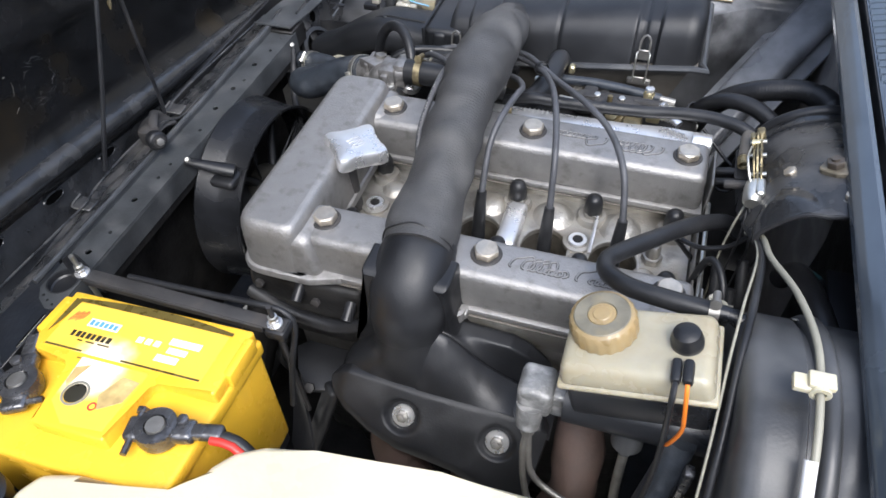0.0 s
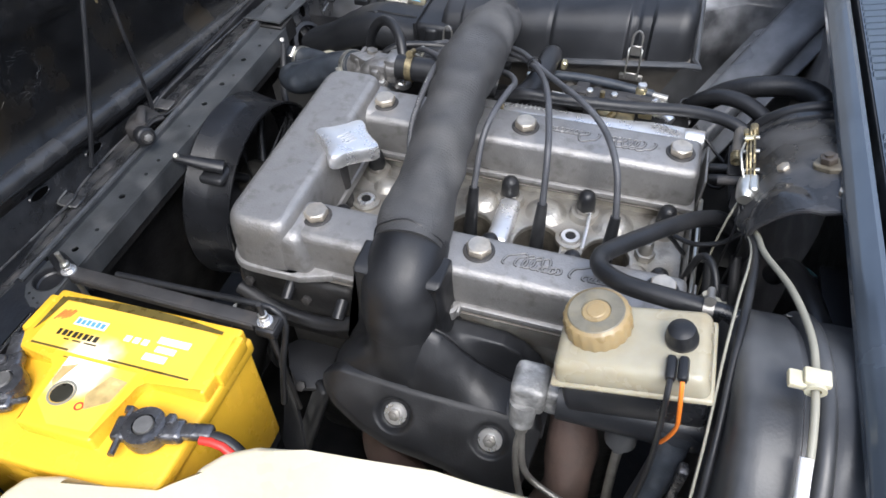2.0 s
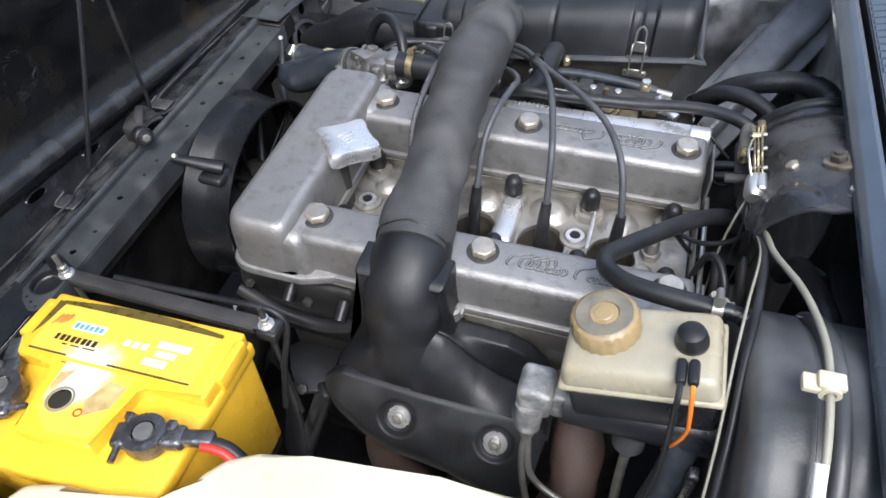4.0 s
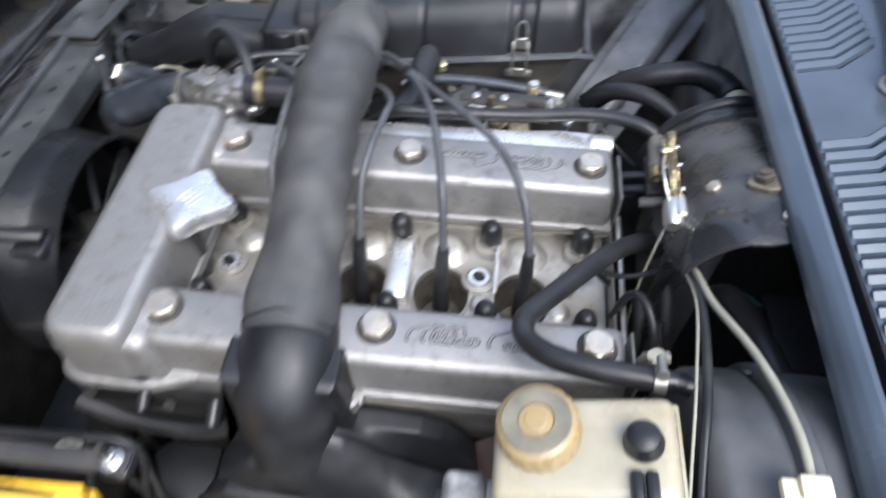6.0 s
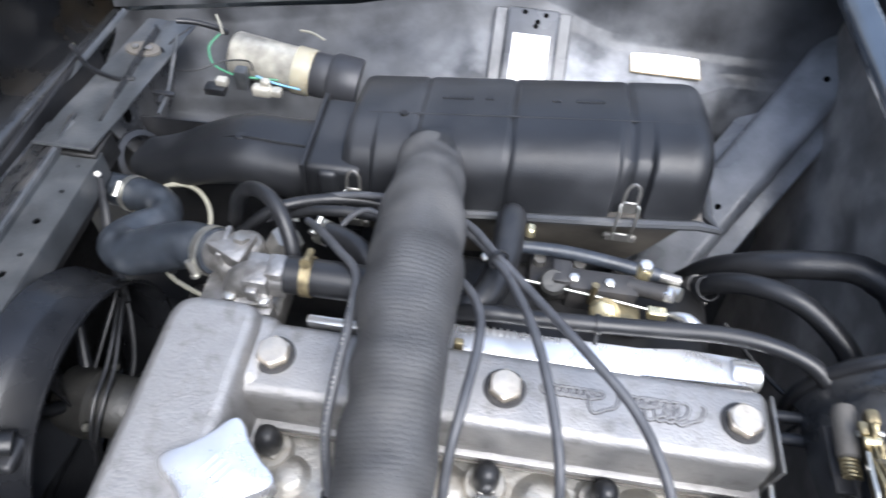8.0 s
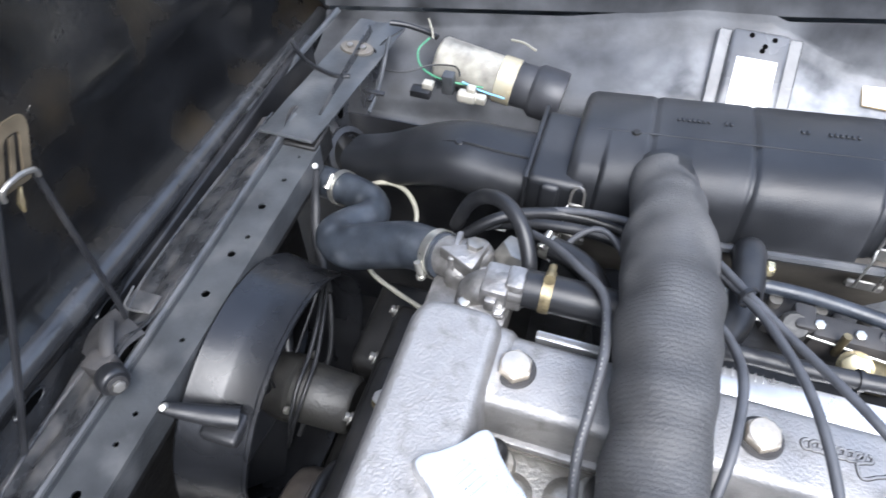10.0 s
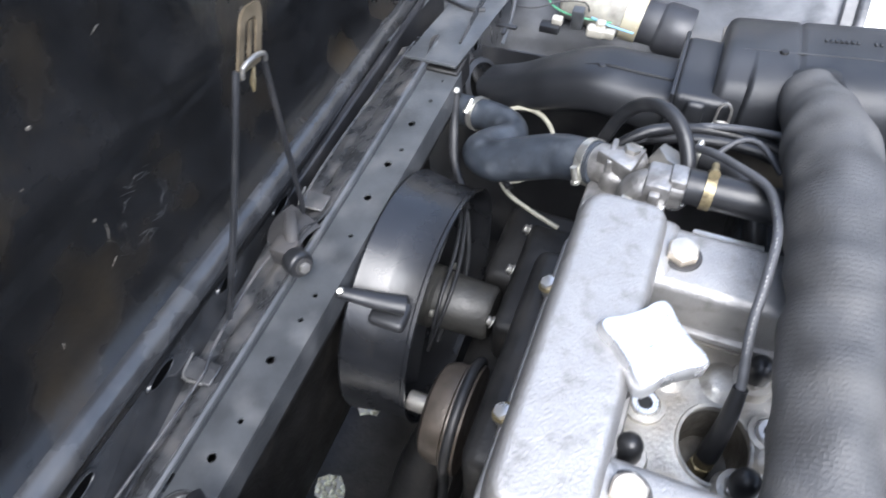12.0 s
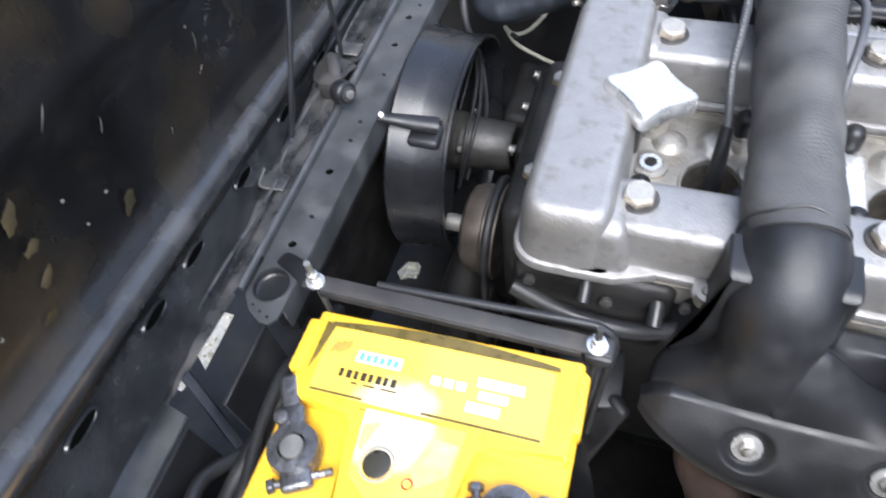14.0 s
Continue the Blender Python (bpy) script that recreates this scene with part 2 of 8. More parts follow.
def glare_print(name, centre, core, fade):
    """Glossy yellow print with a white sun glare painted in, fading from one place."""
    m = mat(name, (0.88, 0.56, 0.070), 0.14, 0.0, 0.05, 25, 0.05, 60, coat=0.6)
    n, ln = m.node_tree.nodes, m.node_tree.links
    b = n["Principled BSDF"]
    old = b.inputs["Base Color"].links[0].from_socket
    co, d = n.new("ShaderNodeTexCoord"), n.new("ShaderNodeVectorMath")
    d.operation = "DISTANCE"
    d.inputs[1].default_value = centre
    ln.new(co.outputs["Object"], d.inputs[0])
    ramp = n.new("ShaderNodeMapRange")
    ramp.interpolation_type = "SMOOTHSTEP"
    for k, v in zip(("From Min", "From Max", "To Min", "To Max"), (core, fade, 1.0, 0.0)):
        ramp.inputs[k].default_value = v
    tex, uneven = n.new("ShaderNodeTexNoise"), n.new("ShaderNodeMath")
    tex.inputs["Scale"].default_value = 55.0
    ln.new(co.outputs["Object"], tex.inputs["Vector"])
    uneven.operation = "MULTIPLY_ADD"
    uneven.inputs[1].default_value = 0.022
    ln.new(tex.outputs["Fac"], uneven.inputs[0])
    ln.new(d.outputs["Value"], uneven.inputs[2])
    ln.new(uneven.outputs[0], ramp.inputs["Value"])
    mix = n.new("ShaderNodeMix")
    mix.data_type = "RGBA"
    ln.new(ramp.outputs[0], mix.inputs[0])
    ln.new(old, mix.inputs[6])
    mix.inputs[7].default_value = (0.95, 0.93, 0.86, 1)
    ln.new(mix.outputs[2], b.inputs["Base Color"])
    return m


# white glare on the battery label, put into its print colour
M["glare"] = glare_print("label_glare_print", (-0.139, -0.232, 0.842), 0.022, 0.054)


# ---------- mesh helpers ----------
WM = {}


def put(name, bm, material, parent=None, label="", angle=38):
    """Links a bmesh as one mesh object, under a thing or a part if given."""
    me = bpy.data.meshes.new(name)
    bmesh.ops.recalc_face_normals(bm, faces=bm.faces)
    bm.to_mesh(me)
    bm.free()
    me.materials.append(M[material])
    me.polygons.foreach_set("use_smooth", [True] * len(me.polygons))
    me.set_sharp_from_angle(angle=radians(angle))
    ob = new(name, me)
    WM[ob] = Matrix.Identity(4)
    if parent is not None:
        ob.parent = parent
        ob.matrix_parent_inverse = WM[parent].inverted()
    if label:
        ob["label"] = label
    return ob


part = put


def thing(name, label, category, at=(0, 0, 0), group="", kind=""):
    ob = new(name)
    ob.empty_display_size = 0.02
    ob.location = at
    WM[ob] = Matrix.Translation(at)
    return tagged(ob, label, category, group, kind)


def solo(name, bm, material, label, category, group="", kind="", angle=38):
    return tagged(put(name, bm, material, None, "", angle), label, category, group, kind)


def join(*bms):
    out = bms[0]
    for b in bms[1:]:
        me = bpy.data.meshes.new("tmp")
        b.to_mesh(me)
        b.free()
        out.from_mesh(me)
        bpy.data.meshes.remove(me)
    return out


def moved(bm, m):
    bmesh.ops.transform(bm, matrix=m, verts=bm.verts)
    return bm


def bevel(bm, r, seg=2):
    if r > 0:
        bmesh.ops.bevel(bm, geom=list(bm.edges), offset=r, segments=seg, profile=0.5, affect="EDGES", clamp_overlap=True)
    return bm


def rbox(lo, hi, r=0.002, seg=2, taper=(0.0, 0.0), m=None):
    """A box with rounded edges; taper draws the top in by that much in x and y."""
    bm = bmesh.new()
    bmesh.ops.create_cube(bm, size=1)
    for v in bm.verts:
        top = v.co.z > 0
        for k in range(3):
            c, h = (lo[k] + hi[k]) / 2, (hi[k] - lo[k]) / 2
            s = 1 if v.co[k] > 0 else -1
            v.co[k] = c + s * (h - (taper[k] if top and k < 2 else 0))
    bevel(bm, r, seg)
    return moved(bm, m) if m else bm


def prism(poly, z0, z1, r=0.0, seg=2, shrink=0.0, m=None):
    """A flat outline (x, y) raised from z0 to z1, the top drawn in towards its middle."""
    bm = bmesh.new()
    cx, cy = sum(p[0] for p in poly) / len(poly), sum(p[1] for p in poly) / len(poly)
    low = [bm.verts.new((x, y, z0)) for x, y in poly]
    top = [bm.verts.new((x + (cx - x) * shrink, y + (cy - y) * shrink, z1)) for x, y in poly]
    bm.faces.new(low[::-1])
    bm.faces.new(top)
    k = len(poly)
    for i in range(k):
        bm.faces.new((low[i], low[(i + 1) % k], top[(i + 1) % k], top[i]))
    bevel(bm, r, seg)
    return moved(bm, m) if m else bm


def fillet(poly, rs, n=7):
    """Rounds the corners of an outline, a radius for each corner."""
    out, k = [], len(poly)
    for i in range(k):
        p, a, b = Vector(poly[i]), Vector(poly[i - 1]), Vector(poly[(i + 1) % k])
        u, w = (a - p).normalized(), (b - p).normalized()
        half = math.acos(max(-1, min(1, u.dot(w)))) / 2
        if rs[i] <= 0:
            out.append(tuple(p))
            continue
        d = min(rs[i] / math.tan(half), 0.48 * (a - p).length, 0.48 * (b - p).length)
        for j in range(n + 1):
            t = j / n
            out.append(tuple((p + u * d) * (1 - t) ** 2 + p * 2 * t * (1 - t) + (p + w * d) * t * t))
    return out


def loft(poly, levels, m=None):
    """An outline carried up through levels of (inset, z), closed above and below."""
    bm = bmesh.new()
    k = len(poly)
    area = sum(poly[i][0] * poly[(i + 1) % k][1] - poly[(i + 1) % k][0] * poly[i][1] for i in range(k))
    sg = 1 if area > 0 else -1
    nrm = []
    for i in range(k):
        d = (Vector(poly[(i + 1) % k]) - Vector(poly[i - 1])).normalized()
        nrm.append(Vector((-d.y, d.x)) * sg)
    rows = [[bm.verts.new((poly[i][0] + nrm[i].x * ins, poly[i][1] + nrm[i].y * ins, z)) for i in range(k)] for ins, z in levels]
    for a, b in zip(rows[:-1], rows[1:]):
        for i in range(k):
            bm.faces.new((a[i], a[(i + 1) % k], b[(i + 1) % k], b[i]))
    bm.faces.new(rows[0][::-1])
    bm.faces.new(rows[-1])
    return moved(bm, m) if m else bm


def lathe(profile, n=24, m=None, a0=0.0, a1=360.0):
    """Turns a profile of (radius, z) about z."""
    bm = bmesh.new()
    full = a1 - a0 >= 360
    cols = n if full else n + 1
    rings = []
    for r, z in profile:
        if r < 1e-6:
            rings.append([bm.verts.new((0, 0, z))] * cols)
        else:
            rings.append([bm.verts.new((r * math.cos(radians(a0 + (a1 - a0) * i / n)), r * math.sin(radians(a0 + (a1 - a0) * i / n)), z)) for i in range(cols)])
    for a, b in zip(rings[:-1], rings[1:]):
        for i in range(n):
            j = (i + 1) % cols
            f = []
            for v in (a[i], a[j], b[j], b[i]):
                if v not in f:
                    f.append(v)
            if len(f) > 2:
                bm.faces.new(f)
    return moved(bm, m) if m else bm


def spline(pts, step):
    """Points of a Catmull-Rom curve through pts, about step apart, with the place along pts of each."""
    p = [Vector(q) for q in pts]
    p = [p[0] * 2 - p[1]] + p + [p[-1] * 2 - p[-2]]
    out = []
    for i in range(1, len(p) - 2):
        a, b, c, d = p[i - 1 : i + 3]
        k = max(2, int((c - b).length / step))
        for j in range(k):
            t = j / k
            out.append((0.5 * (2 * b + (c - a) * t + (2 * a - 5 * b + 4 * c - d) * t * t + (3 * b - a - 3 * c + d) * t ** 3), i - 1 + t))
    out.append((p[-2], len(p) - 3.0))
    return out


def tube(pts, r, n=12, step=0.006, rib=0.0, pitch=0.004, squash=1.0, caps=True, wob=0.0, up=None, fade=None):
    """A round hose along a curve; r is one radius or one for each point; rib: height of its rings."""
    bm = bmesh.new()
    line = spline(pts, step)
    rs = r if isinstance(r, (list, tuple)) else [r] * len(pts)
    side, prev, rings, run = None, None, [], 0.0
    for i, (c, s) in enumerate(line):
        t = (line[min(i + 1, len(line) - 1)][0] - line[max(i - 1, 0)][0]).normalized()
        if side is None:
            side = t.cross(Vector(up) if up else (Vector((0, 0, 1)) if abs(t.z) < 0.9 else Vector((0, 1, 0)))).normalized()
        else:
            side = (side - t * side.dot(t)).normalized()
            run += (c - prev).length
        prev = c
        upv = side.cross(t).normalized()
        k = min(int(s), len(rs) - 2)
        rad = rs[k] + (rs[k + 1] - rs[k]) * min(1, s - k)
        if rib:
            rad += rib * (fade(s) if fade else 1.0) * (0.5 + 0.5 * math.cos(2 * math.pi * run / pitch))
        ring = []
        for q in range(n):
            a = 2 * math.pi * q / n
            w = 1 + (wob * noise.noise(Vector((c.x * 30 + math.cos(a), c.y * 30, c.z * 30 + math.sin(a)))) if wob else 0)
            ring.append(bm.verts.new(c + (side * math.cos(a) + upv * math.sin(a) * squash) * rad * w))
        rings.append(ring)
    for a, b in zip(rings[:-1], rings[1:]):
        for q in range(n):
            bm.faces.new((a[q], a[(q + 1) % n], b[(q + 1) % n], b[q]))
    if caps:
        bm.faces.new(rings[0][::-1])
        bm.faces.new(rings[-1])
    return bm


def plate(outline, holes, z0, z1, m=None):
    """A flat sheet with an outline and holes (lists of (x, y)) that go through it."""
    bm = bmesh.new()
    loops = []
    for pts in [outline] + holes:
        vs = [bm.verts.new((x, y, z1)) for x, y in pts]
        loops.append(vs)
        for i in range(len(vs)):
            bm.edges.new((vs[i], vs[(i + 1) % len(vs)]))
    bmesh.ops.triangle_fill(bm, edges=list(bm.edges), use_beauty=True, use_dissolve=False)
    top = list(bm.faces)
    ext = bmesh.ops.extrude_face_region(bm, geom=top)
    bmesh.ops.translate(bm, verts=[e for e in ext["geom"] if isinstance(e, bmesh.types.BMVert)], vec=(0, 0, z0 - z1))
    return moved(bm, m) if m else bm


def circle(x, y, r, n=14, sx=1.0):
    return [(x + r * sx * math.cos(2 * math.pi * i / n), y + r * math.sin(2 * math.pi * i / n)) for i in range(n)]


def sheet(fn, nu, nv, thick=0.002):
    """A curved sheet from a function of (u, v) in 0..1, thickened."""
    bm = bmesh.new()
    g = [[bm.verts.new(fn(i / nu, j / nv)) for j in range(nv + 1)] for i in range(nu + 1)]
    for i in range(nu):
        for j in range(nv):
            bm.faces.new((g[i][j], g[i + 1][j], g[i + 1][j + 1], g[i][j + 1]))
    bm.normal_update()
    bmesh.ops.solidify(bm, geom=list(bm.faces), thickness=thick)
    return bm


def toward(at, way, spin=0.0):
    """A pose at a place whose z points along way."""
    return Matrix.Translation(at) @ Vector(way).to_track_quat("Z", "Y").to_matrix().to_4x4() @ pose(0, 0, 0, 0, 0, spin)


def hexagon(r):
    return circle(0, 0, r, 6)


def hexnut(r, h, m, dome=0.12):
    bm = prism(hexagon(r), 0, h, r * dome, 2)
    return moved(bm, m)


def washer(r, hole, h, m):
    return lathe([(hole, 0), (r * 0.96, 0), (r, h * 0.3), (r, h * 0.7), (r * 0.96, h), (hole, h), (hole, 0)], 24, m)


def bolt(parent, at, way, r=0.006, h=0.006, wash=0.0, metal="zinc", spin=10):
    """A hexagon head, with a washer under it if asked."""
    q = toward(at, way, spin)
    if wash:
        part("washer", washer(wash, r * 0.5, 0.0016, q), "steel", parent)
        q = q @ Matrix.Translation((0, 0, 0.0016))
    return part("bolt", hexnut(r, h, q), metal, parent)


def clamp(parent, a, b, r, metal="zinc", name="hose_clamp", screw=(0, 0, 1)):
    """A worm-drive band round a hose at a, running along a to b, with its screw housing."""
    d = (Vector(b) - Vector(a)).normalized()
    q = toward(a, d)
    w = 0.0045
    band = lathe([(r, -w), (r + 0.0012, -w), (r + 0.0012, w), (r, w), (r, -w)], 28, q)
    s = Vector(screw)
    s = (s - d * s.dot(d)).normalized()
    cr = d.cross(s)
    c = Vector(a) + s * (r + 0.004)
    scr = lathe([(0, -0.009), (0.0036, -0.009), (0.0036, 0.007), (0.005, 0.007), (0.005, 0.010), (0, 0.010)], 10, toward(c, cr))
    ob = part(name, band, metal, parent)
    part("screw", scr, metal, ob)
    return ob


# ---------- ground and car shell ----------
def ground_fn(u, v):
    x, y = (u - 0.5) * 2, (v - 0.5) * 2
    return Vector((x * abs(x) * 200, y * abs(y) * 200, 0.0))


# unseen walls added round the car to block low sky and deepen reflections
for nm, lo, hi in (("sky_block_front", (-4.2, -3.6, 0), (-4.0, 4.6, 2.5)), ("sky_block_side", (-4.0, 4.4, 0), (5.0, 4.6, 2.6)), ("sky_block_near", (-4.0, -3.6, 0), (5.0, -3.4, 2.3))):
    solo(nm, rbox(lo, hi, 0.02, 1), "plaster", "plain grey unseen wall added to cut the low sky", "wall", kind="structure")
solo("ground", sheet(ground_fn, 24, 24, 0.05), "gravel", "pale gravel ground under and round the car", "ground", kind="structure")


def wing_top(x):
    return 0.832 + 0.165 * x


def wing_fn(u, v):
    x = -0.44 + 1.06 * u
    zt = wing_top(x) - 0.042
    z0 = float(np.interp(x, (-0.44, -0.25, -0.1, 0.1, 0.2, 0.35, 0.62), (0.665, 0.680, 0.710, 0.750, 0.755, 0.751, 0.755)))
    sl = float(np.interp(x, (-0.44, -0.1, 0.1, 0.2, 0.3, 0.62), (0.3, 0.4, 0.55, 0.58, 0.16, 0.13)))
    zb = z0 + sl * 0.09
    dy = float(np.interp(x, (0.38, 0.46), (0.0, 0.06)))
    prof = [(0.575 + dy, 0.20), (0.60 + dy, 0.36), (0.64 + dy, 0.54), (0.668 + dy, 0.64), (0.684 + dy, z0 - 0.035), (0.692 + dy, z0 - 0.012), (0.703 + dy * 0.9, z0), (0.742 + dy * 0.4, z0 + sl * 0.039), (0.770, zb - sl * 0.022), (0.784, zb - sl * 0.006 + 0.003), (0.793, zb + 0.010), (0.799, zb + 0.5 * max(0.03, zt - 0.03 - zb)), (0.8045, max(zb + 0.024, zt))]
    s = v * (len(prof) - 1)
    k = min(int(s), len(prof) - 2)
    y = prof[k][0] + (prof[k + 1][0] - prof[k][0]) * (s - k)
    z = prof[k][1] + (prof[k + 1][1] - prof[k][1]) * (s - k)
    d = 0.006 * noise.noise(Vector((x * 6, z * 6, 1.0)))
    return Vector((x, y - d, z + 0.5 * d))


wing = thing("inner_wing", "dusty dark painted inner wing panel of the engine bay", "inner wing", (0.1, 0.75, 0.36), kind="structure")
# dusty paint whose colour also holds the shade on the upper wing
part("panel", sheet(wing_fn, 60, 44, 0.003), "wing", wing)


def flange_fn(u, v):
    x = -0.44 + 1.08 * u
    zt = wing_top(x)
    prof = [(0.8040, zt - 0.034), (0.806, zt - 0.02), (0.806, zt - 0.002), (0.812, zt + 0.004), (0.84, zt + 0.006)]
    s = v * (len(prof) - 1)
    k = min(int(s), len(prof) - 2)
    a, b = prof[k], prof[k + 1]
    return Vector((x, a[0] + (b[0] - a[0]) * (s - k), a[1] + (b[1] - a[1]) * (s - k)))


part("wing_flange", sheet(flange_fn, 30, 8, 0.004), "wing", wing, "drip flange along the top of the wing")


def outer_fn(side):
    def fn(u, v):
        x = -0.95 + 1.75 * u
        zt = wing_top(x) + 0.006
        a = v * math.pi / 2
        y = 0.845 + 0.115 * math.sin(a)
        z = zt - 0.11 * (1 - math.cos(a)) - max(0, v - 0.72) * 1.4
        return Vector((x, y if side > 0 else 0.1 - (y - 0.1) + 0.28, z))
    return fn


outer = solo("front_wing", sheet(outer_fn(1), 24, 16, 0.002), "body", "blue-grey metallic front wing of the car", "car wing", "front wings", "structure")
solo("front_wing", sheet(outer_fn(-1), 24, 16, 0.002), "body", "blue-grey metallic front wing of the car", "car wing", "front wings", "structure")


def near_fn(u, v):
    x = -0.44 + 1.06 * u
    return Vector((x, -0.44 - 0.025 * v - 0.01 * noise.noise(Vector((x * 5, v * 3, 0))), 0.36 + (wing_top(x) - 0.36) * v))


solo("near_inner_wing", sheet(near_fn, 16, 10, 0.003), "dark", "black painted inner wing beside the battery", "inner wing", kind="structure")

# raised rib on the wing with the paper labels
def wing_pose(x, y, z, tip=62):
    """A pose on the wing, z out of the panel towards the engine."""
    return pose(x, y, z, tip, 0, 0)


rib = part("wing_rib", join(rbox((-0.036, -0.07, -0.004), (0.036, 0.06, 0.012), 0.006, 3), rbox((-0.052, -0.07, -0.004), (0.052, 0.06, 0.003), 0.002, 1)), "bay", wing)
RIBQ = wing_pose(0.1845, 0.7370, 0.7790, 34)
rib.matrix_basis = RIBQ
for k, (x, y) in enumerate(((-0.012, 0.052), (0.006, 0.040), (0.016, 0.05), (0.004, 0.034))):
    h = part("rib_hole", lathe([(0, 0.0126), (0.0034, 0.0126), (0.0034, 0.012)], 10, RIBQ @ Matrix.Translation((x, y, 0))), "pit", wing)
paper = solo("paper_label", rbox((-0.0245, -0.045, 0), (0.0245, 0.022, 0.0008), 0.003, 2), "white", "blank white paper label stuck on the wing rib", "label")
paper.matrix_basis = RIBQ @ Matrix.Translation((0, 0, 0.0125))
paper2 = solo("paper_label", rbox((-0.0465, -0.0235, 0), (0.0465, 0.0235, 0.0008), 0.001, 1), "white", "aged cream paper label with a stained border", "label")
paper2.matrix_basis = wing_pose(0.373, 0.773, 0.7660, 8)
part("border", rbox((-0.0480, -0.0250, -0.0006), (0.0480, 0.0250, -0.0001), 0.001, 1), "amber", paper2, "stained brown border")

# diagonal stiffener between wing and bulkhead
A0, B0 = Vector((0.425, 0.575, 0.635)), Vector((0.580, 0.765, 0.800))
dv = (B0 - A0).normalized()
nv = (Vector((-0.45, -0.55, 0.8)) - dv * dv.dot(Vector((-0.45, -0.55, 0.8)))).normalized()
sv = dv.cross(nv)
bm4 = Matrix((sv, dv, nv)).transposed().to_4x4()
bm4.translation = A0
L0 = (B0 - A0).length
brace = thing("diagonal_brace", "dark painted diagonal box stiffener of the bulkhead", "brace", A0, kind="structure")
part("pressing", join(rbox((-0.036, -0.09, -0.03), (0.036, L0 + 0.05, 0.0), 0.014, 4, m=bm4), rbox((-0.058, -0.09, -0.036), (0.058, L0 + 0.05, -0.028), 0.003, 2, m=bm4)), "brace", brace)
for d in (0.06, L0 - 0.02):
    part("drain_hole", lathe([(0, 0.0006), (0.0042, 0.0006), (0.0042, 0)], 12, bm4 @ Matrix.Translation((0.008, d, 0))), "pit", brace)


def bulk_fn(u, v):
    y = -0.46 + 1.28 * u
    z = 0.20 + 0.695 * v
    x = 0.588 + 0.008 * noise.noise(Vector((y * 5, z * 5, 3))) + 0.003 * noise.noise(Vector((y * 17, z * 17, 6)))
    for cy, cz, ry, rz, h in ((0.47, 0.80, 0.03, 0.018, 0.018), (0.40, 0.775, 0.012, 0.04, 0.014), (0.55, 0.70, 0.05, 0.03, -0.014), (0.30, 0.74, 0.05, 0.05, 0.016)):
        x -= h * math.exp(-((y - cy) / ry) ** 2 - ((z - cz) / rz) ** 2)
    x -= 0.014 * math.exp(-((z - 0.775 - 0.55 * (y - 0.52)) / 0.010) ** 2) / (1 + math.exp((0.43 - y) * 60))
    return Vector((x, y, z))


solo("bulkhead", sheet(bulk_fn, 50, 26, 0.003), "bulk", "dusty dark painted bulkhead with pressed dents", "bulkhead", kind="structure")

# dark sheet added over the lower part of the dusty bulkhead
solo("bulkhead_dark_sheet", sheet(lambda u, v: Vector((0.572 + 0.004 * noise.noise(Vector((u * 9, v * 6, 4))), -0.455 + 0.70 * u, 0.36 + (0.44 + 0.02 * u) * v)), 24, 14, 0.006), "void", "black sheet over the lower bulkhead", "bulkhead pad", kind="structure")

# scuttle: painted lip, louvred top panel and windscreen
scuttle = thing("scuttle_panel", "blue-grey metallic scuttle panel with two banks of louvres", "scuttle panel", (0.56, 0.2, 0.93))


def lip_fn(u, v):
    y = -0.50 + 1.36 * u
    prof = [(0.545, 0.912), (0.524, 0.924), (0.5105, 0.934), (0.5068, 0.9395), (0.5075, 0.9440), (0.5120, 0.9495), (0.5175, 0.9545), (0.5210, 0.9570), (0.5240, 0.9562), (0.5258, 0.9520), (0.5262, 0.910)]
    s = v * (len(prof) - 1)
    k = min(int(s), len(prof) - 2)
    a, b = prof[k], prof[k + 1]
    bow = 0.012 * ((y - 0.2) / 0.6) ** 2
    return Vector((a[0] + (b[0] - a[0]) * (s - k) - bow * 0.3, y, a[1] + (b[1] - a[1]) * (s - k)))


part("lip", sheet(lip_fn, 40, 40, 0.002), "body", scuttle, "bright rounded painted lip")
tiltc = pose(0, 0, 0, 0, -9, 0)
base_c = Matrix.Translation((0.524, 0, 0.958)) @ tiltc
SLAT0, SLAT1 = (0.232, 0.7985), (-0.42, 0.1712)
holes = []
for a, b in (SLAT0, SLAT1):
    holes.append([(0.014, a), (0.050, a + 0.003), (0.084, a + 0.030), (0.084, b), (0.050, b - 0.027), (0.014, b - 0.03)])
part("top_panel", plate([(0.0105, -0.5), (0.155, -0.5), (0.155, 0.86), (0.0105, 0.86)], holes, -0.0025, 0.0, base_c), "body", scuttle)
# panel's front edge coloured black for the shaded gap behind the lip
part("front_edge", rbox((0.0085, -0.5, -0.045), (0.0105, 0.86, -0.001), 0.0006, 1, m=base_c), "dark", scuttle, "panel edge, blackened for the gap behind the lip")
# tray coloured black for the shade between the louvres
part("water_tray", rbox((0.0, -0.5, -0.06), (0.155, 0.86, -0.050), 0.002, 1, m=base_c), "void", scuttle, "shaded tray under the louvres")


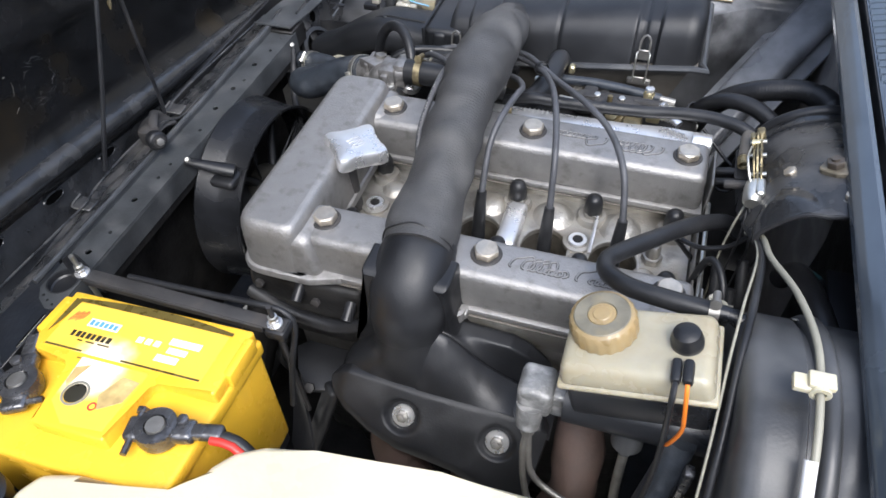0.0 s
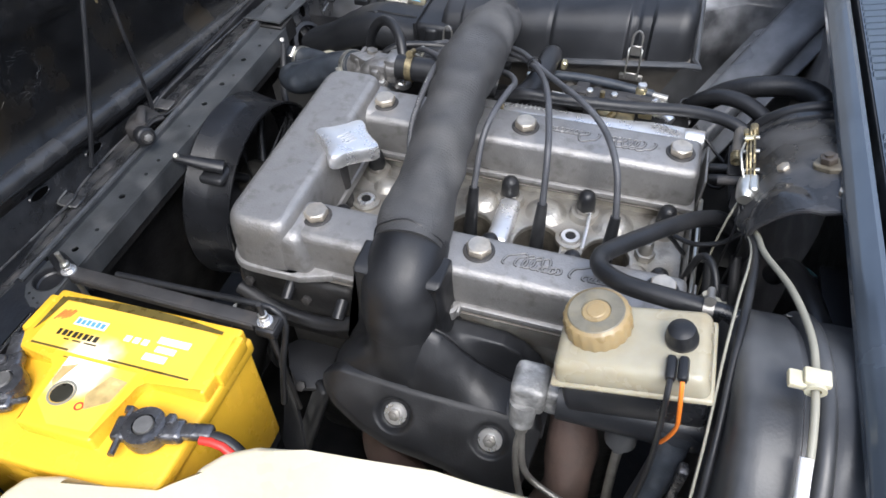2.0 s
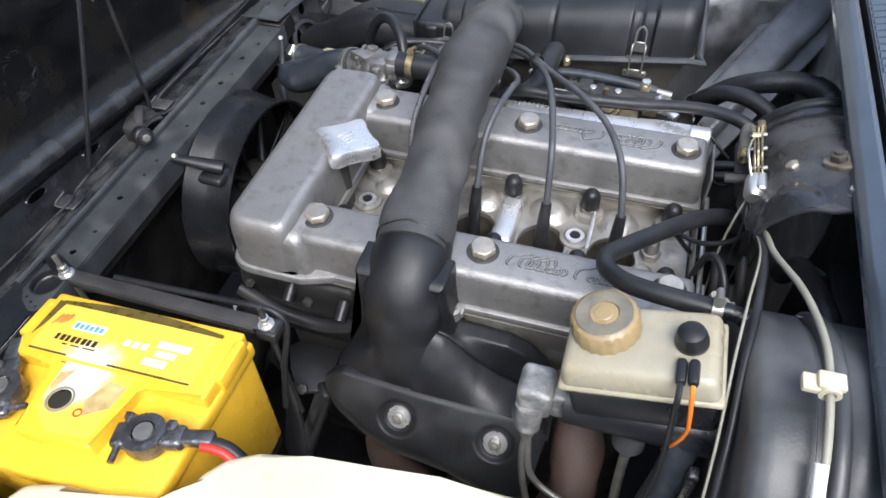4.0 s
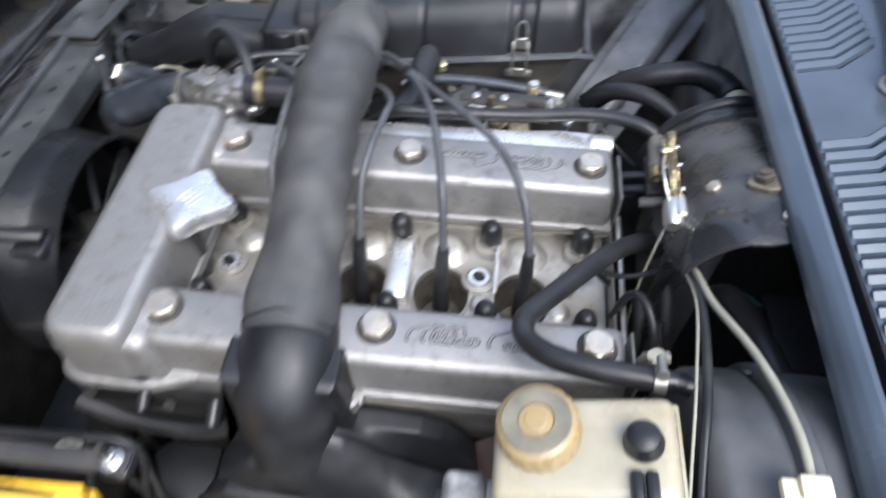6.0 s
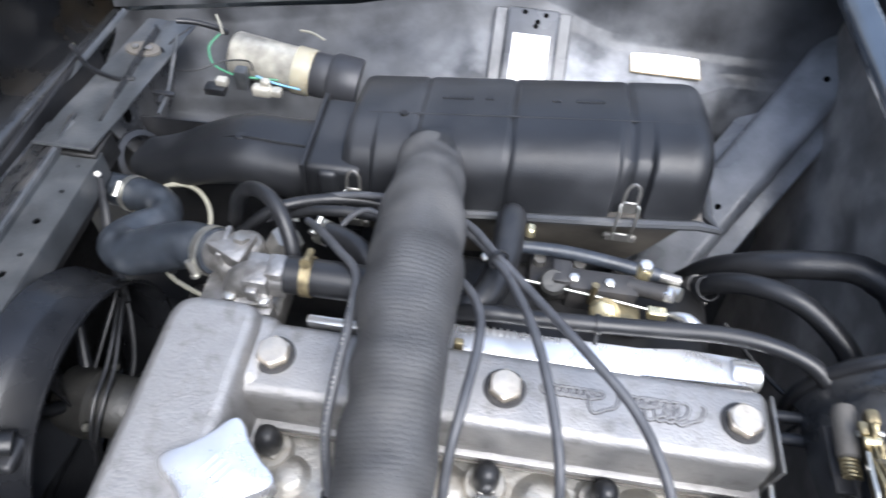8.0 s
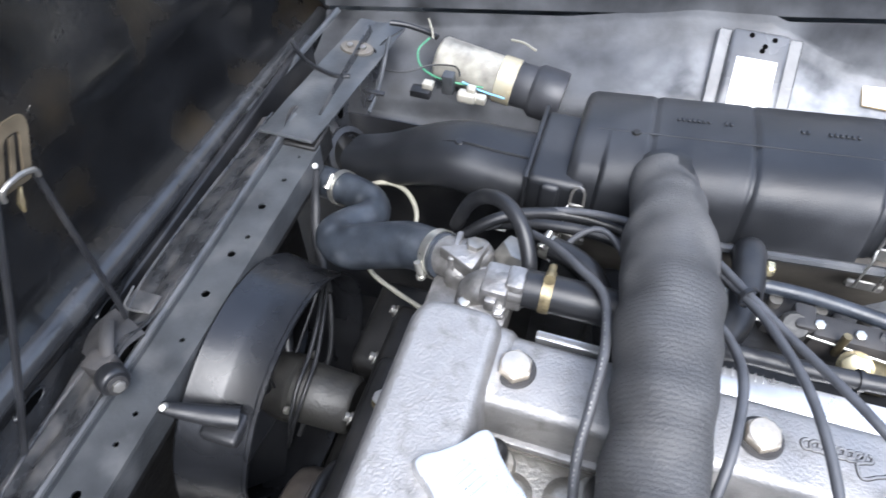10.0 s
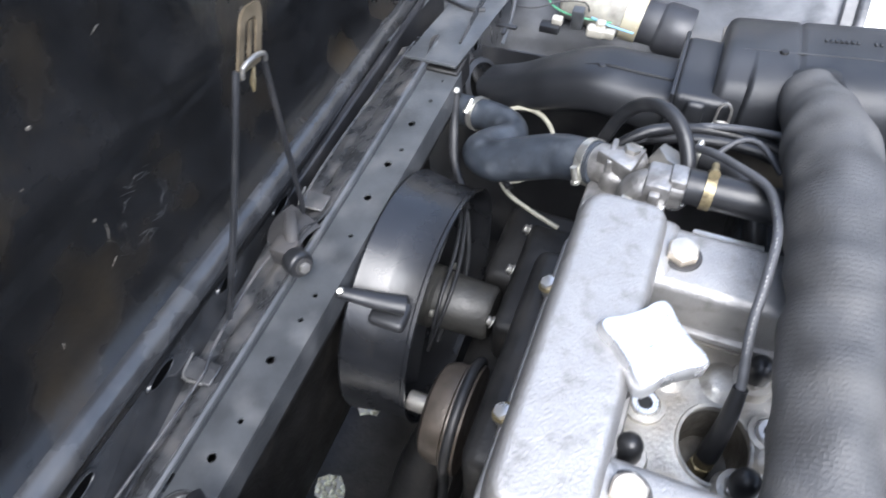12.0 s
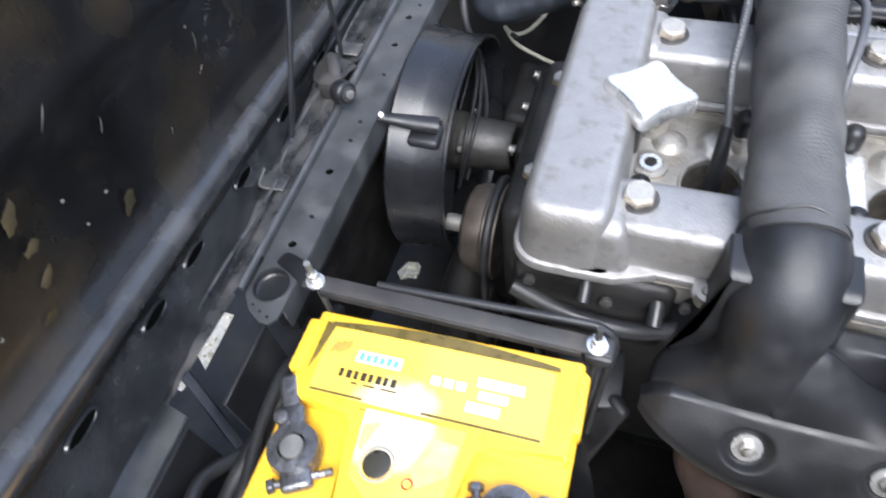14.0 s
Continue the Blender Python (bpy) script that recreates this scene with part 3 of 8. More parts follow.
def slat_mesh():
    bm = bmesh.new()
    pts = [(0.0125, 0.0), (0.048, 0.003), (0.086, 0.0315)]
    prof = [(-0.0062, -0.0030), (-0.0048, 0.0008), (0.0010, 0.0034), (0.0030, 0.0022), (0.0046, -0.0040), (0.0050, -0.0200), (0.0036, -0.0202), (-0.0030, -0.0050)]
    rows = [[bm.verts.new((x, y + q[0], q[1])) for q in prof] for x, y in pts]
    k = len(prof)
    for a, b in zip(rows[:-1], rows[1:]):
        for i in range(k):
            bm.faces.new((a[i], a[(i + 1) % k], b[(i + 1) % k], b[i]))
    bm.faces.new(rows[0][::-1])
    bm.faces.new(rows[-1])
    return bm


first = None
for a, b in (SLAT0, SLAT1):
    y = a + 0.0095
    while y < b - 0.0315:
        if first is None:
            first = part("slat", slat_mesh(), "slat", scuttle)
            o = first
        else:
            o = new("slat", first.data)
            o.parent, o.matrix_parent_inverse = scuttle, WM[scuttle].inverted()
        o.matrix_basis = base_c @ Matrix.Translation((0, y, 0))
        y += 0.0134


def screen_fn(u, v):
    y = -0.52 + 1.4 * u
    return Vector((0.70 + 0.62 * v + 0.05 * ((y - 0.18) / 0.7) ** 2, y, 0.985 + 0.42 * v))


solo("windscreen", sheet(screen_fn, 20, 8, 0.005), "glass", "dark glass windscreen above the scuttle", "windscreen", kind="structure")
part("screen_seal", tube([(0.690, -0.52, 0.986), (0.68, -0.2, 0.985), (0.676, 0.2, 0.985), (0.68, 0.5, 0.985), (0.692, 0.86, 0.986)], 0.010, 10, 0.03), "rubber", scuttle, "black rubber screen seal")
part("screen_trim", tube([(0.672, -0.52, 0.990), (0.663, -0.2, 0.989), (0.660, 0.2, 0.989), (0.663, 0.5, 0.989), (0.674, 0.86, 0.990)], 0.004, 8, 0.03), "shine", scuttle, "bright metal screen trim")
wiper = thing("wiper_spindle", "black rubber-booted wiper spindle on the scuttle", "wiper", (0.612, 0.212, 0.975))
wq = Matrix.Translation((0.612, 0.205, 0.972)) @ tiltc
part("collar", lathe([(0, 0), (0.017, 0), (0.017, 0.003), (0.012, 0.006), (0, 0.006)], 22, wq), "steel", wiper)
part("boot", lathe([(0, 0.004), (0.013, 0.004), (0.0125, 0.022), (0.010, 0.026), (0, 0.027)], 22, wq), "rubber", wiper)
part("arm", tube([(0.612, 0.205, 0.995), (0.628, 0.26, 1.003), (0.645, 0.36, 1.008), (0.655, 0.50, 1.012)], [0.0085, 0.009, 0.007, 0.005], 10, 0.02, squash=0.7), "plastic", wiper, "black wiper arm")

# ---------- bonnet, standing open on its front hinges ----------
def bonnet_x(y, z):
    return -0.398 - 0.118 * y + 0.02 * (z - 0.8)


def bonnet_low(y):
    return 0.765 - 0.20 * y


bonnet = thing("bonnet", "scratched black underside of the raised bonnet", "bonnet", (-0.42, 0.0, 0.72))


def bonnet_fn(u, v):
    y = -0.72 + 1.62 * u
    zl = bonnet_low(y) - 0.045
    z = zl + (1.72 - zl) * v
    dx = 0.0
    h = z - zl - 0.030
    dx += 0.020 * math.exp(-((h - 0.070) / 0.022) ** 2)
    dx += 0.010 * math.exp(-((h - 0.235) / 0.03) ** 2)
    dx += -0.012 / (1 + math.exp(-(h - 0.10) * 120))
    dx += 0.004 * noise.noise(Vector((y * 3, z * 3, 5)))
    return Vector((bonnet_x(y, z) + dx, y, z))


bm = bmesh.new()
NU, NV = 70, 90
vz = [0.20 * (j / 50) if j < 50 else 0.20 + 0.80 * ((j - 50) / (NV - 50)) for j in range(NV + 1)]
g = [[bm.verts.new(bonnet_fn(i / NU, vz[j])) for j in range(NV + 1)] for i in range(NU + 1)]
for i in range(NU):
    for j in range(NV):
        bm.faces.new((g[i][j], g[i + 1][j], g[i + 1][j + 1], g[i][j + 1]))
bmesh.ops.solidify(bm, geom=list(bm.faces), thickness=0.002)
part("inner_skin", bm, "hood", bonnet)
# hem and flange paint is lighter than the skin: sky sheen in the colour
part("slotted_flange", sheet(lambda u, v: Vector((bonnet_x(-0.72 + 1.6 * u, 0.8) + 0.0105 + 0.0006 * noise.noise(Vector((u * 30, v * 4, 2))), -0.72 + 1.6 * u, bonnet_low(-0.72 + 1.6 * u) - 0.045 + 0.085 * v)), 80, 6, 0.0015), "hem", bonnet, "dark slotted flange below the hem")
part("rolled_hem", tube([(bonnet_x(yy, 0.8) + 0.006, yy, bonnet_low(yy) + 0.062) for yy in (-0.72, -0.5, -0.3, -0.1, 0.1, 0.3, 0.5, 0.7, 0.88)], 0.0150, 20, 0.03), "hem", bonnet, "worn rolled hem with its sheen in the paint")
part("outer_skin", sheet(lambda u, v: bonnet_fn(u, v) + Vector((-0.03 - 0.02 * math.sin(math.pi * u), 0, 0.0)), 20, 20, 0.0015), "body", bonnet, "blue-grey metallic outer skin")
part("bonnet_edge", sheet(lambda u, v: Vector((bonnet_x(0.90, 0.60 + 1.1 * u) - 0.045 + 0.06 * v, 0.90 + 0.012 * v, 0.60 + 1.1 * u)), 12, 3, 0.003), "dark", bonnet)
for y in (-0.54, -0.42, -0.306, -0.202, -0.132, -0.025, 0.088, 0.206, 0.324, 0.442, 0.56, 0.678, 0.796):
    zc = bonnet_low(y) + 0.030
    xc = bonnet_x(y, zc) + 0.012
    slope = math.degrees(math.atan(-0.20))
    hq = Matrix.Translation((xc, y, zc)) @ pose(0, 0, 0, 0, 0, 6.7) @ pose(0, 0, 0, slope, 0, 0) @ pose(0, 0, 0, 0, 90, 0)
    hol = lathe([(0, 0.0007), (0.0108, 0.0007), (0.0108, -0.002)], 20)
    for b in (hol,):
        moved(b, hq @ Matrix.Diagonal((0.52, 1.55, 1, 1)))
    part("slot", hol, "pit", bonnet)
    rim = lathe([(0.0106, 0.0004), (0.0112, 0.0013), (0.0124, 0.0012), (0.0134, -0.0008)], 22)
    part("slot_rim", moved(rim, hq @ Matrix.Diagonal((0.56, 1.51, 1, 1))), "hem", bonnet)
for yy, zz, ln, an in ((0.0, 0.835, 0.018, 40), (-0.035, 0.842, 0.014, 50), (0.02, 0.93, 0.030, 70), (0.012, 0.905, 0.016, 30), (0.26, 0.96, 0.012, 20), (-0.12, 0.97, 0.02, 60), (-0.16, 1.02, 0.03, 45), (0.1, 1.05, 0.015, 10), (-0.06, 0.90, 0.01, 80)):
    p = Vector((bonnet_x(yy, zz) + 0.0, yy, zz))
    h = zz - bonnet_low(yy) + 0.015
    p.x += 0.030 * math.exp(-((h - 0.062) / 0.020) ** 2) + 0.010 * math.exp(-((h - 0.235) / 0.03) ** 2) - 0.012 / (1 + math.exp(-(h - 0.10) * 120)) + 0.0045
    w = Vector((0, math.cos(radians(an)), math.sin(radians(an)))) * ln / 2
    mid = p + Vector((0.0004, 0.002, 0.002))
    part("scratch", tube([p - w * 0.6, mid, p + w * 0.6], [0.0001, 0.0004, 0.0001], 5, 0.004), "dust", bonnet, "pale paint scratch")
# scribble of fine scratches in the middle of the bonnet
random.seed(33)
for k in range(34):
    q = k / 33
    yy = 0.058 + 0.030 * math.cos(5.6 * q + 0.6) + random.gauss(0, 0.004)
    zz = 0.917 + 0.024 * math.sin(5.6 * q + 0.6) + 0.3 * (yy - 0.058) + random.gauss(0, 0.004)
    an = 57 * (5.6 * q + 2.1) + random.uniform(-40, 40)
    p = Vector((bonnet_x(yy, zz) - 0.0035, yy, zz))
    w = Vector((0, math.cos(radians(an)), math.sin(radians(an)))) * random.uniform(0.003, 0.008)
    part("scratch", tube([p - w, p + Vector((0.0003, random.uniform(-0.002, 0.002), random.uniform(-0.002, 0.002))), p + w], [0.0001, 0.00016, 0.0001], 5, 0.003), "strip", bonnet, "pale paint scratch")
random.seed(21)
for k in range(26):
    yy, zz = random.uniform(-0.30, 0.34), random.uniform(0.92, 1.16)
    part("speck", rbox((-0.0008, -random.uniform(0.0006, 0.0014), -0.0008), (0.0004, random.uniform(0.0006, 0.0018), 0.0008), 0, 1, m=Matrix.Translation((bonnet_x(yy, zz) - 0.0075, yy, zz))), "dust", bonnet)
SMEARS = ((-0.199, 1.041, 1.8), (-0.209, 1.013, 1.3), (-0.219, 0.989, 1.05), (-0.224, 0.961, 0.8), (-0.232, 0.936, 0.8), (-0.251, 0.914, 0.7), (-0.139, 0.902, 1.0), (-0.306, 0.949, 0.7))
random.seed(4)
for k, (yy, zz, big) in enumerate(SMEARS):
    q = Matrix.Translation((bonnet_x(yy, zz) - 0.0085, yy, zz)) @ pose(0, 0, 0, 0, 90, 0) @ pose(0, 0, 0, 0, 0, random.uniform(10, 40))
    blot = bmesh.new()
    ring = [blot.verts.new((0.0060 * big * random.uniform(0.6, 1.2) * math.cos(a), 0.0115 * big * random.uniform(0.7, 1.2) * math.sin(a), 0)) for a in [2 * math.pi * i / 13 for i in range(13)]]
    mid = blot.verts.new((0, 0, 0.0008))
    for i in range(13):
        blot.faces.new((ring[i], ring[(i + 1) % 13], mid))
    part("smear", moved(blot, q), "olive", bonnet, "faint yellowish smear")

# bonnet latch loop with its two stay rods
stay = thing("bonnet_stay", "beige latch loop with two thin black stay rods", "bonnet stay", (-0.368, 0.12, 0.786))
HL, HR, HT = Vector((-0.360, 0.157, 0.986)), Vector((-0.360, 0.191, 0.979)), Vector((-0.363, 0.199, 1.018))
HM = (HL + HR) / 2
LQ = Matrix(((HR - HL) * 0.92, HT - HM, (HR - HL).cross(HT - HM).normalized())).transposed().to_4x4()
LQ.translation = HM
part("loop", plate(fillet([(-0.5, -0.12), (0.5, -0.12), (0.46, 1.0), (-0.46, 1.0)], [0.1, 0.1, 0.35, 0.35]), [fillet([(-0.27, -0.02), (0.27, -0.02), (0.24, 0.76), (-0.24, 0.76)], [0.1, 0.1, 0.18, 0.18])], -0.0012, 0.0012, LQ), "beige", stay, "flat beige latch loop")
part("tongue", moved(rbox((-0.06, 0.0, -0.0010), (0.08, 0.72, 0.0006), 0.0, 1), LQ), "beige", stay)
part("hook", tube([HL + Vector((0.002, 0.002, -0.008)), HL + Vector((0.004, 0.004, 0.001)), HM + Vector((0.005, 0.002, 0.005)), HR + Vector((0.004, -0.002, 0.002)), HR + Vector((0.002, 0, -0.006))], 0.0022, 8, 0.004), "steel", stay)
part("yellow_stain", tube([HM + Vector((0.003, 0.0, -0.004)), HM + Vector((0.003, -0.006, -0.014)), HM + Vector((0.003, -0.008, -0.022))], [0.0012, 0.0030, 0.0012], 6, 0.004), "gold", stay)
part("rod", tube([HL, HL.lerp(Vector((-0.3665, 0.0542, 0.795)), 0.5) + Vector((0.001, 0.001, 0)), Vector((-0.3665, 0.0542, 0.795)), Vector((-0.368, 0.050, 0.786))], 0.0030, 8, 0.02), "dark", stay)
part("rod", tube([HR, HR.lerp(Vector((-0.3665, 0.190, 0.791)), 0.5), Vector((-0.3665, 0.190, 0.791)), Vector((-0.369, 0.188, 0.780))], 0.0028, 8, 0.02), "dark", stay)

# ---------- front cross rail ----------
rail = thing("front_rail", "grey painted slam rail with punched holes", "slam rail", (-0.325, 0.2, 0.70), kind="structure")
hs = []
for y, r in ((-0.062, 0.0045), (-0.025, 0.0028), (0.037, 0.0045), (0.085, 0.0028), (0.115, 0.0028), (0.195, 0.0028), (0.25, 0.0045), (0.304, 0.0045), (0.33, 0.0028), (0.375, 0.0045), (0.42, 0.0028), (0.46, 0.002)):
    hs.append(circle(-0.326 + (0.006 if r < 0.004 else 0.0), y, r, 12))
hs.append(circle(-0.326, -0.112, 0.0185, 26))
hs += [circle(-0.334, -0.137, 0.0018, 8), circle(-0.324, -0.142, 0.0018, 8), circle(-0.314, -0.146, 0.0018, 8)]
part("top", plate([(-0.347, -0.128), (-0.336, -0.143), (-0.320, -0.153), (-0.310, -0.153), (-0.304, -0.146), (-0.303, -0.136), (-0.303, 0.485), (-0.347, 0.505)], hs, 0.7495, 0.7520), "rail", rail)
part("recess", lathe([(0, 0.7420), (0.0165, 0.7420), (0.0183, 0.7435), (0.0183, 0.7505), (0.0192, 0.7525), (0.0202, 0.7521), (0.0202, 0.7400), (0, 0.7400)], 28, Matrix.Translation((-0.326, -0.112, 0))), "dark", rail, "shallow dark round recess")
part("rear_flange", rbox((-0.3055, -0.135, 0.715), (-0.303, 0.485, 0.7493), 0.0008, 1), "rail", rail)
part("front_flange", rbox((-0.349, -0.085, 0.70), (-0.347, 0.505, 0.7600), 0.0008, 1), "rail", rail)
part("dark_inside", rbox((-0.345, -0.085, 0.700), (-0.307, 0.48, 0.712), 0.001, 1), "void", rail)
part("bead", tube([(-0.350, -0.128, 0.7605), (-0.350, 0.1, 0.7600), (-0.350, 0.3, 0.760), (-0.352, 0.52, 0.760)], 0.0042, 8, 0.03), "rail", rail)


def slam_fn(u, v, y0=-0.142, y1=0.53):
    y = y0 + (y1 - y0) * u
    x = -0.352 - (0.040 + 0.030 * y) * v
    z = 0.766 - 0.012 * v - 0.05 * max(0, y - 0.1) * v + 0.003 * noise.noise(Vector((x * 60, y * 30, 0))) + 0.016 * math.exp(-((y - 0.165) / 0.026) ** 2) * (1 - 0.5 * v) - 0.0035 * math.exp(-((v - 0.55) / 0.14) ** 2) + 0.002 * noise.noise(Vector((x * 25, y * 9, 4)))
    return Vector((x, y, z))


part("slam_strip", sheet(slam_fn, 140, 12, 0.002), "strip", rail, "stained grey strip along the front")
part("slam_strip", sheet(lambda u, v: Vector((-0.357 + 0.007 * u - 0.040 * v, -0.252 + 0.116 * u, 0.765 - 0.012 * v + 0.002 * noise.noise(Vector((u * 7, v * 3, 9))))), 24, 8, 0.002), "strip", rail, "stained grey strip along the front")
part("end_plate", sheet(lambda u, v: Vector((-0.338 - 0.006 * u - 0.058 * v, -0.62 + (0.366 + 0.014 * v) * u, 0.748 - 0.008 * v + 0.002 * noise.noise(Vector((u * 9, v * 4, 7))))), 20, 8, 0.002), "rail", rail, "dusty grey end plate of the rail")
part("cross_bar", tube([(-0.452, -0.180, 0.650), (-0.380, -0.220, 0.650), (-0.330, -0.248, 0.650)], 0.0065, 8, 0.02, squash=0.5), "dark", rail)
part("teal_wire", tube([(-0.348, -0.372, 0.838), (-0.349, -0.350, 0.836), (-0.351, -0.335, 0.832), (-0.354, -0.318, 0.832), (-0.360, -0.305, 0.836)], 0.0028, 8, 0.006), "teal", bonnet, "short teal wire tucked behind the hem")
part("front_drop", rbox((-0.344, -0.62, 0.55), (-0.340, -0.262, 0.742), 0.001, 1), "dark", rail)
# dark plate added to cover the bright ground behind the strip
part("front_mask", rbox((-0.424, -0.05, 0.56), (-0.414, 0.70, 0.745), 0.002, 1), "dark", rail)
part("painted_edge", sheet(lambda u, v: Vector((-0.432 + 0.026 * u + 0.007 * v, 0.53 + 0.24 * u, 0.733 + 0.010 * u + 0.005 * math.sin(math.pi * v))), 10, 6, 0.002), "rail", rail, "worn painted front edge")
part("cable", tube([(-0.350, -0.62, 0.776), (-0.356, -0.334, 0.776), (-0.361, -0.263, 0.776), (-0.369, -0.17, 0.776), (-0.366, -0.058, 0.774), (-0.366, 0.0, 0.772), (-0.372, 0.02, 0.772), (-0.379, 0.10, 0.770), (-0.374, 0.18, 0.770), (-0.385, 0.24, 0.768), (-0.388, 0.36, 0.762), (-0.384, 0.52, 0.755)], 0.0015, 8, 0.012), "strip", rail, "thin worn release cable along the strip")
for y in (0.0, 0.215):
    part("cable_tab", rbox((-0.386, y - 0.011, 0.7655), (-0.356, y + 0.011, 0.7690), 0.001, 1, m=None), "strip", rail, "folded metal cable tab")
    part("tab_edge", tube([(-0.388, y + 0.012, 0.770), (-0.382, y - 0.012, 0.771), (-0.362, y - 0.012, 0.770)], 0.0012, 6, 0.006), "steel", rail)
hinge = part("hinge", sheet(lambda u, v: Vector((-0.386 + 0.040 * u - 0.006 * math.sin(3.1 * v), 0.196 - 0.050 * v - 0.014 * u, 0.773 + 0.011 * math.sin(2.6 * u) * math.sin(3.0 * v) - 0.004 * u)), 12, 10, 0.003), "grime", bonnet, "grimy steel hinge with a bolted pivot")
HV = Vector((0.85, -0.4, 0.25))
HP = Vector((-0.3395, 0.1285, 0.781))
part("pivot", lathe([(0, -0.010), (0.0125, -0.010), (0.0140, -0.007), (0.0140, 0.004), (0.0125, 0.007), (0.0105, 0.008), (0, 0.008)], 26, toward(HP, HV)), "rubber", hinge, "black rubber pivot bush")
part("washer", washer(0.0092, 0.002, 0.002, toward(HP + HV * 0.0088, HV)), "grime", hinge)
part("bolt", hexnut(0.006, 0.004, toward(HP + HV * 0.0104, HV)), "steel", hinge)
part("hinge_ear", join(rbox((-0.372, 0.128, 0.764), (-0.346, 0.150, 0.790), 0.004, 2), tube([(-0.352, 0.140, 0.786), (-0.362, 0.158, 0.792), (-0.374, 0.176, 0.790)], [0.006, 0.007, 0.006], 10, 0.006, squash=0.5)), "grime", hinge)

# corner box at the far end of the rail
corner = thing("corner_box", "grey painted corner box section with a punched hole", "corner bracket", (-0.35, 0.58, 0.66), kind="structure")
QA, QB, QC, QD = Vector((-0.348, 0.758, 0.738)), Vector((-0.339, 0.553, 0.738)), Vector((-0.313, 0.575, 0.634)), Vector((-0.350, 0.797, 0.639))
part("side_plate", sheet(lambda u, v: (QA * (1 - u) + QB * u) * (1 - v) + (QD * (1 - u) + QC * u) * v, 12, 6, 0.0025), "duct", corner)
pn = (QB - QA).cross(QD - QA).normalized()
pn = pn if pn.x > 0 else -pn
ph = QA * 0.13 + QB * 0.57 + QC * 0.25 + QD * 0.05
part("punched_hole", moved(lathe([(0, 0.0012), (0.0095, 0.0012), (0.0095, -0.001)], 18), toward(ph + pn * 0.002, pn) @ Matrix.Diagonal((0.8, 1.2, 1, 1))), "pit", corner)
part("shelf", sheet(lambda u, v: Vector((-0.400 + 0.075 * u + 0.02 * v, 0.500 + 0.295 * v, 0.738 - 0.018 * v + 0.002 * noise.noise(Vector((u * 4, v * 6, 2))))), 14, 14, 0.002), "rail", corner)
# black block drawn for the shade under the shelf's front edge
part("pocket_shade", rbox((-0.392, 0.497, 0.690), (-0.322, 0.545, 0.730), 0.002, 1), "void", corner)
part("front_lip", tube([(-0.400, 0.500, 0.738), (-0.362, 0.500, 0.7385), (-0.325, 0.500, 0.738)], 0.0022, 8, 0.01), "rail", corner)
for k in range(4):
    part("stud_mark", lathe([(0, 0.0009), (0.0022, 0.0009), (0.0022, 0)], 10, Matrix.Translation((-0.360 + 0.011 * k, 0.488, 0.7525))), "pit", rail)
lug = thing("bonnet_catch", "grey steel catch plate with an oval ring", "catch", (-0.355, 0.71, 0.72))
part("base", loft(circle(-0.352, 0.712, 0.015, 24, 1.7), [(0, 0.724), (0, 0.729), (0.001, 0.730)]), "tray", lug, "oval beige-grey plate")
# black rim drawn as the plate's contact shadow
part("plate_shadow", loft(circle(-0.352, 0.712, 0.018, 24, 1.65), [(0, 0.7225), (0, 0.7240)]), "pit", lug)
for x in (-0.362, -0.342):
    part("bolt", hexnut(0.0052, 0.004, toward((x, 0.711, 0.730), (0, 0, 1), 20)), "steel", lug)
solo("front_panel", rbox((-0.70, -0.60, 0.42), (-0.66, 0.75, 0.70), 0.01, 2), "dark", "black painted front panel behind the grille", "front panel", kind="structure")
# unseen sheet added to close the bay and keep its depth dark
solo("undertray", rbox((-0.30, -0.42, 0.215), (0.60, 0.62, 0.225), 0.002, 1), "void", "black sheet closing the bay below the engine", "undertray", kind="structure")
apron = [(-0.46, -0.30), (-0.24, -0.30), (-0.24, 0.62), (-0.46, 0.62)]
HOLE1 = [(-0.466, -0.091), (-0.442, -0.091), (-0.441, -0.168), (-0.466, -0.149)]
HOLE2 = [(-0.468, -0.185), (-0.46, -0.183), (-0.454, -0.192), (-0.456, -0.199), (-0.463, -0.198)]
# sheet added for the black depth beside the rail; its openings show gravel
part("dark_void_sheet", plate([(-0.60, -0.62), (-0.26, -0.62), (-0.26, -0.07), (-0.405, -0.07), (-0.405, 0.06), (-0.60, 0.06)], [HOLE1, HOLE2], 0.597, 0.600), "void", rail, "dark sheet for the deep shade, with two openings")
blobs = []
random.seed(5)
for cx, cy, r in ((-0.358, 0.188, 0.020), (-0.357, 0.045, 0.024), (-0.295, -0.03, 0.016), (-0.27, 0.02, 0.014)):
    blobs.append([(x + random.uniform(-0.004, 0.004), y + random.uniform(-0.004, 0.004)) for x, y in circle(cx, cy, r, 11)])
solo("front_apron", plate(apron, blobs, 0.296, 0.300), "void", "black lower apron with ragged openings over the gravel", "apron", kind="structure")
ico = bmesh.new()
bmesh.ops.create_icosphere(ico, subdivisions=1, radius=1)
iv, jf = [v.co.copy() for v in ico.verts], [[v.index for v in f.verts] for f in ico.faces]
ico.free()
pv, pf = [], []
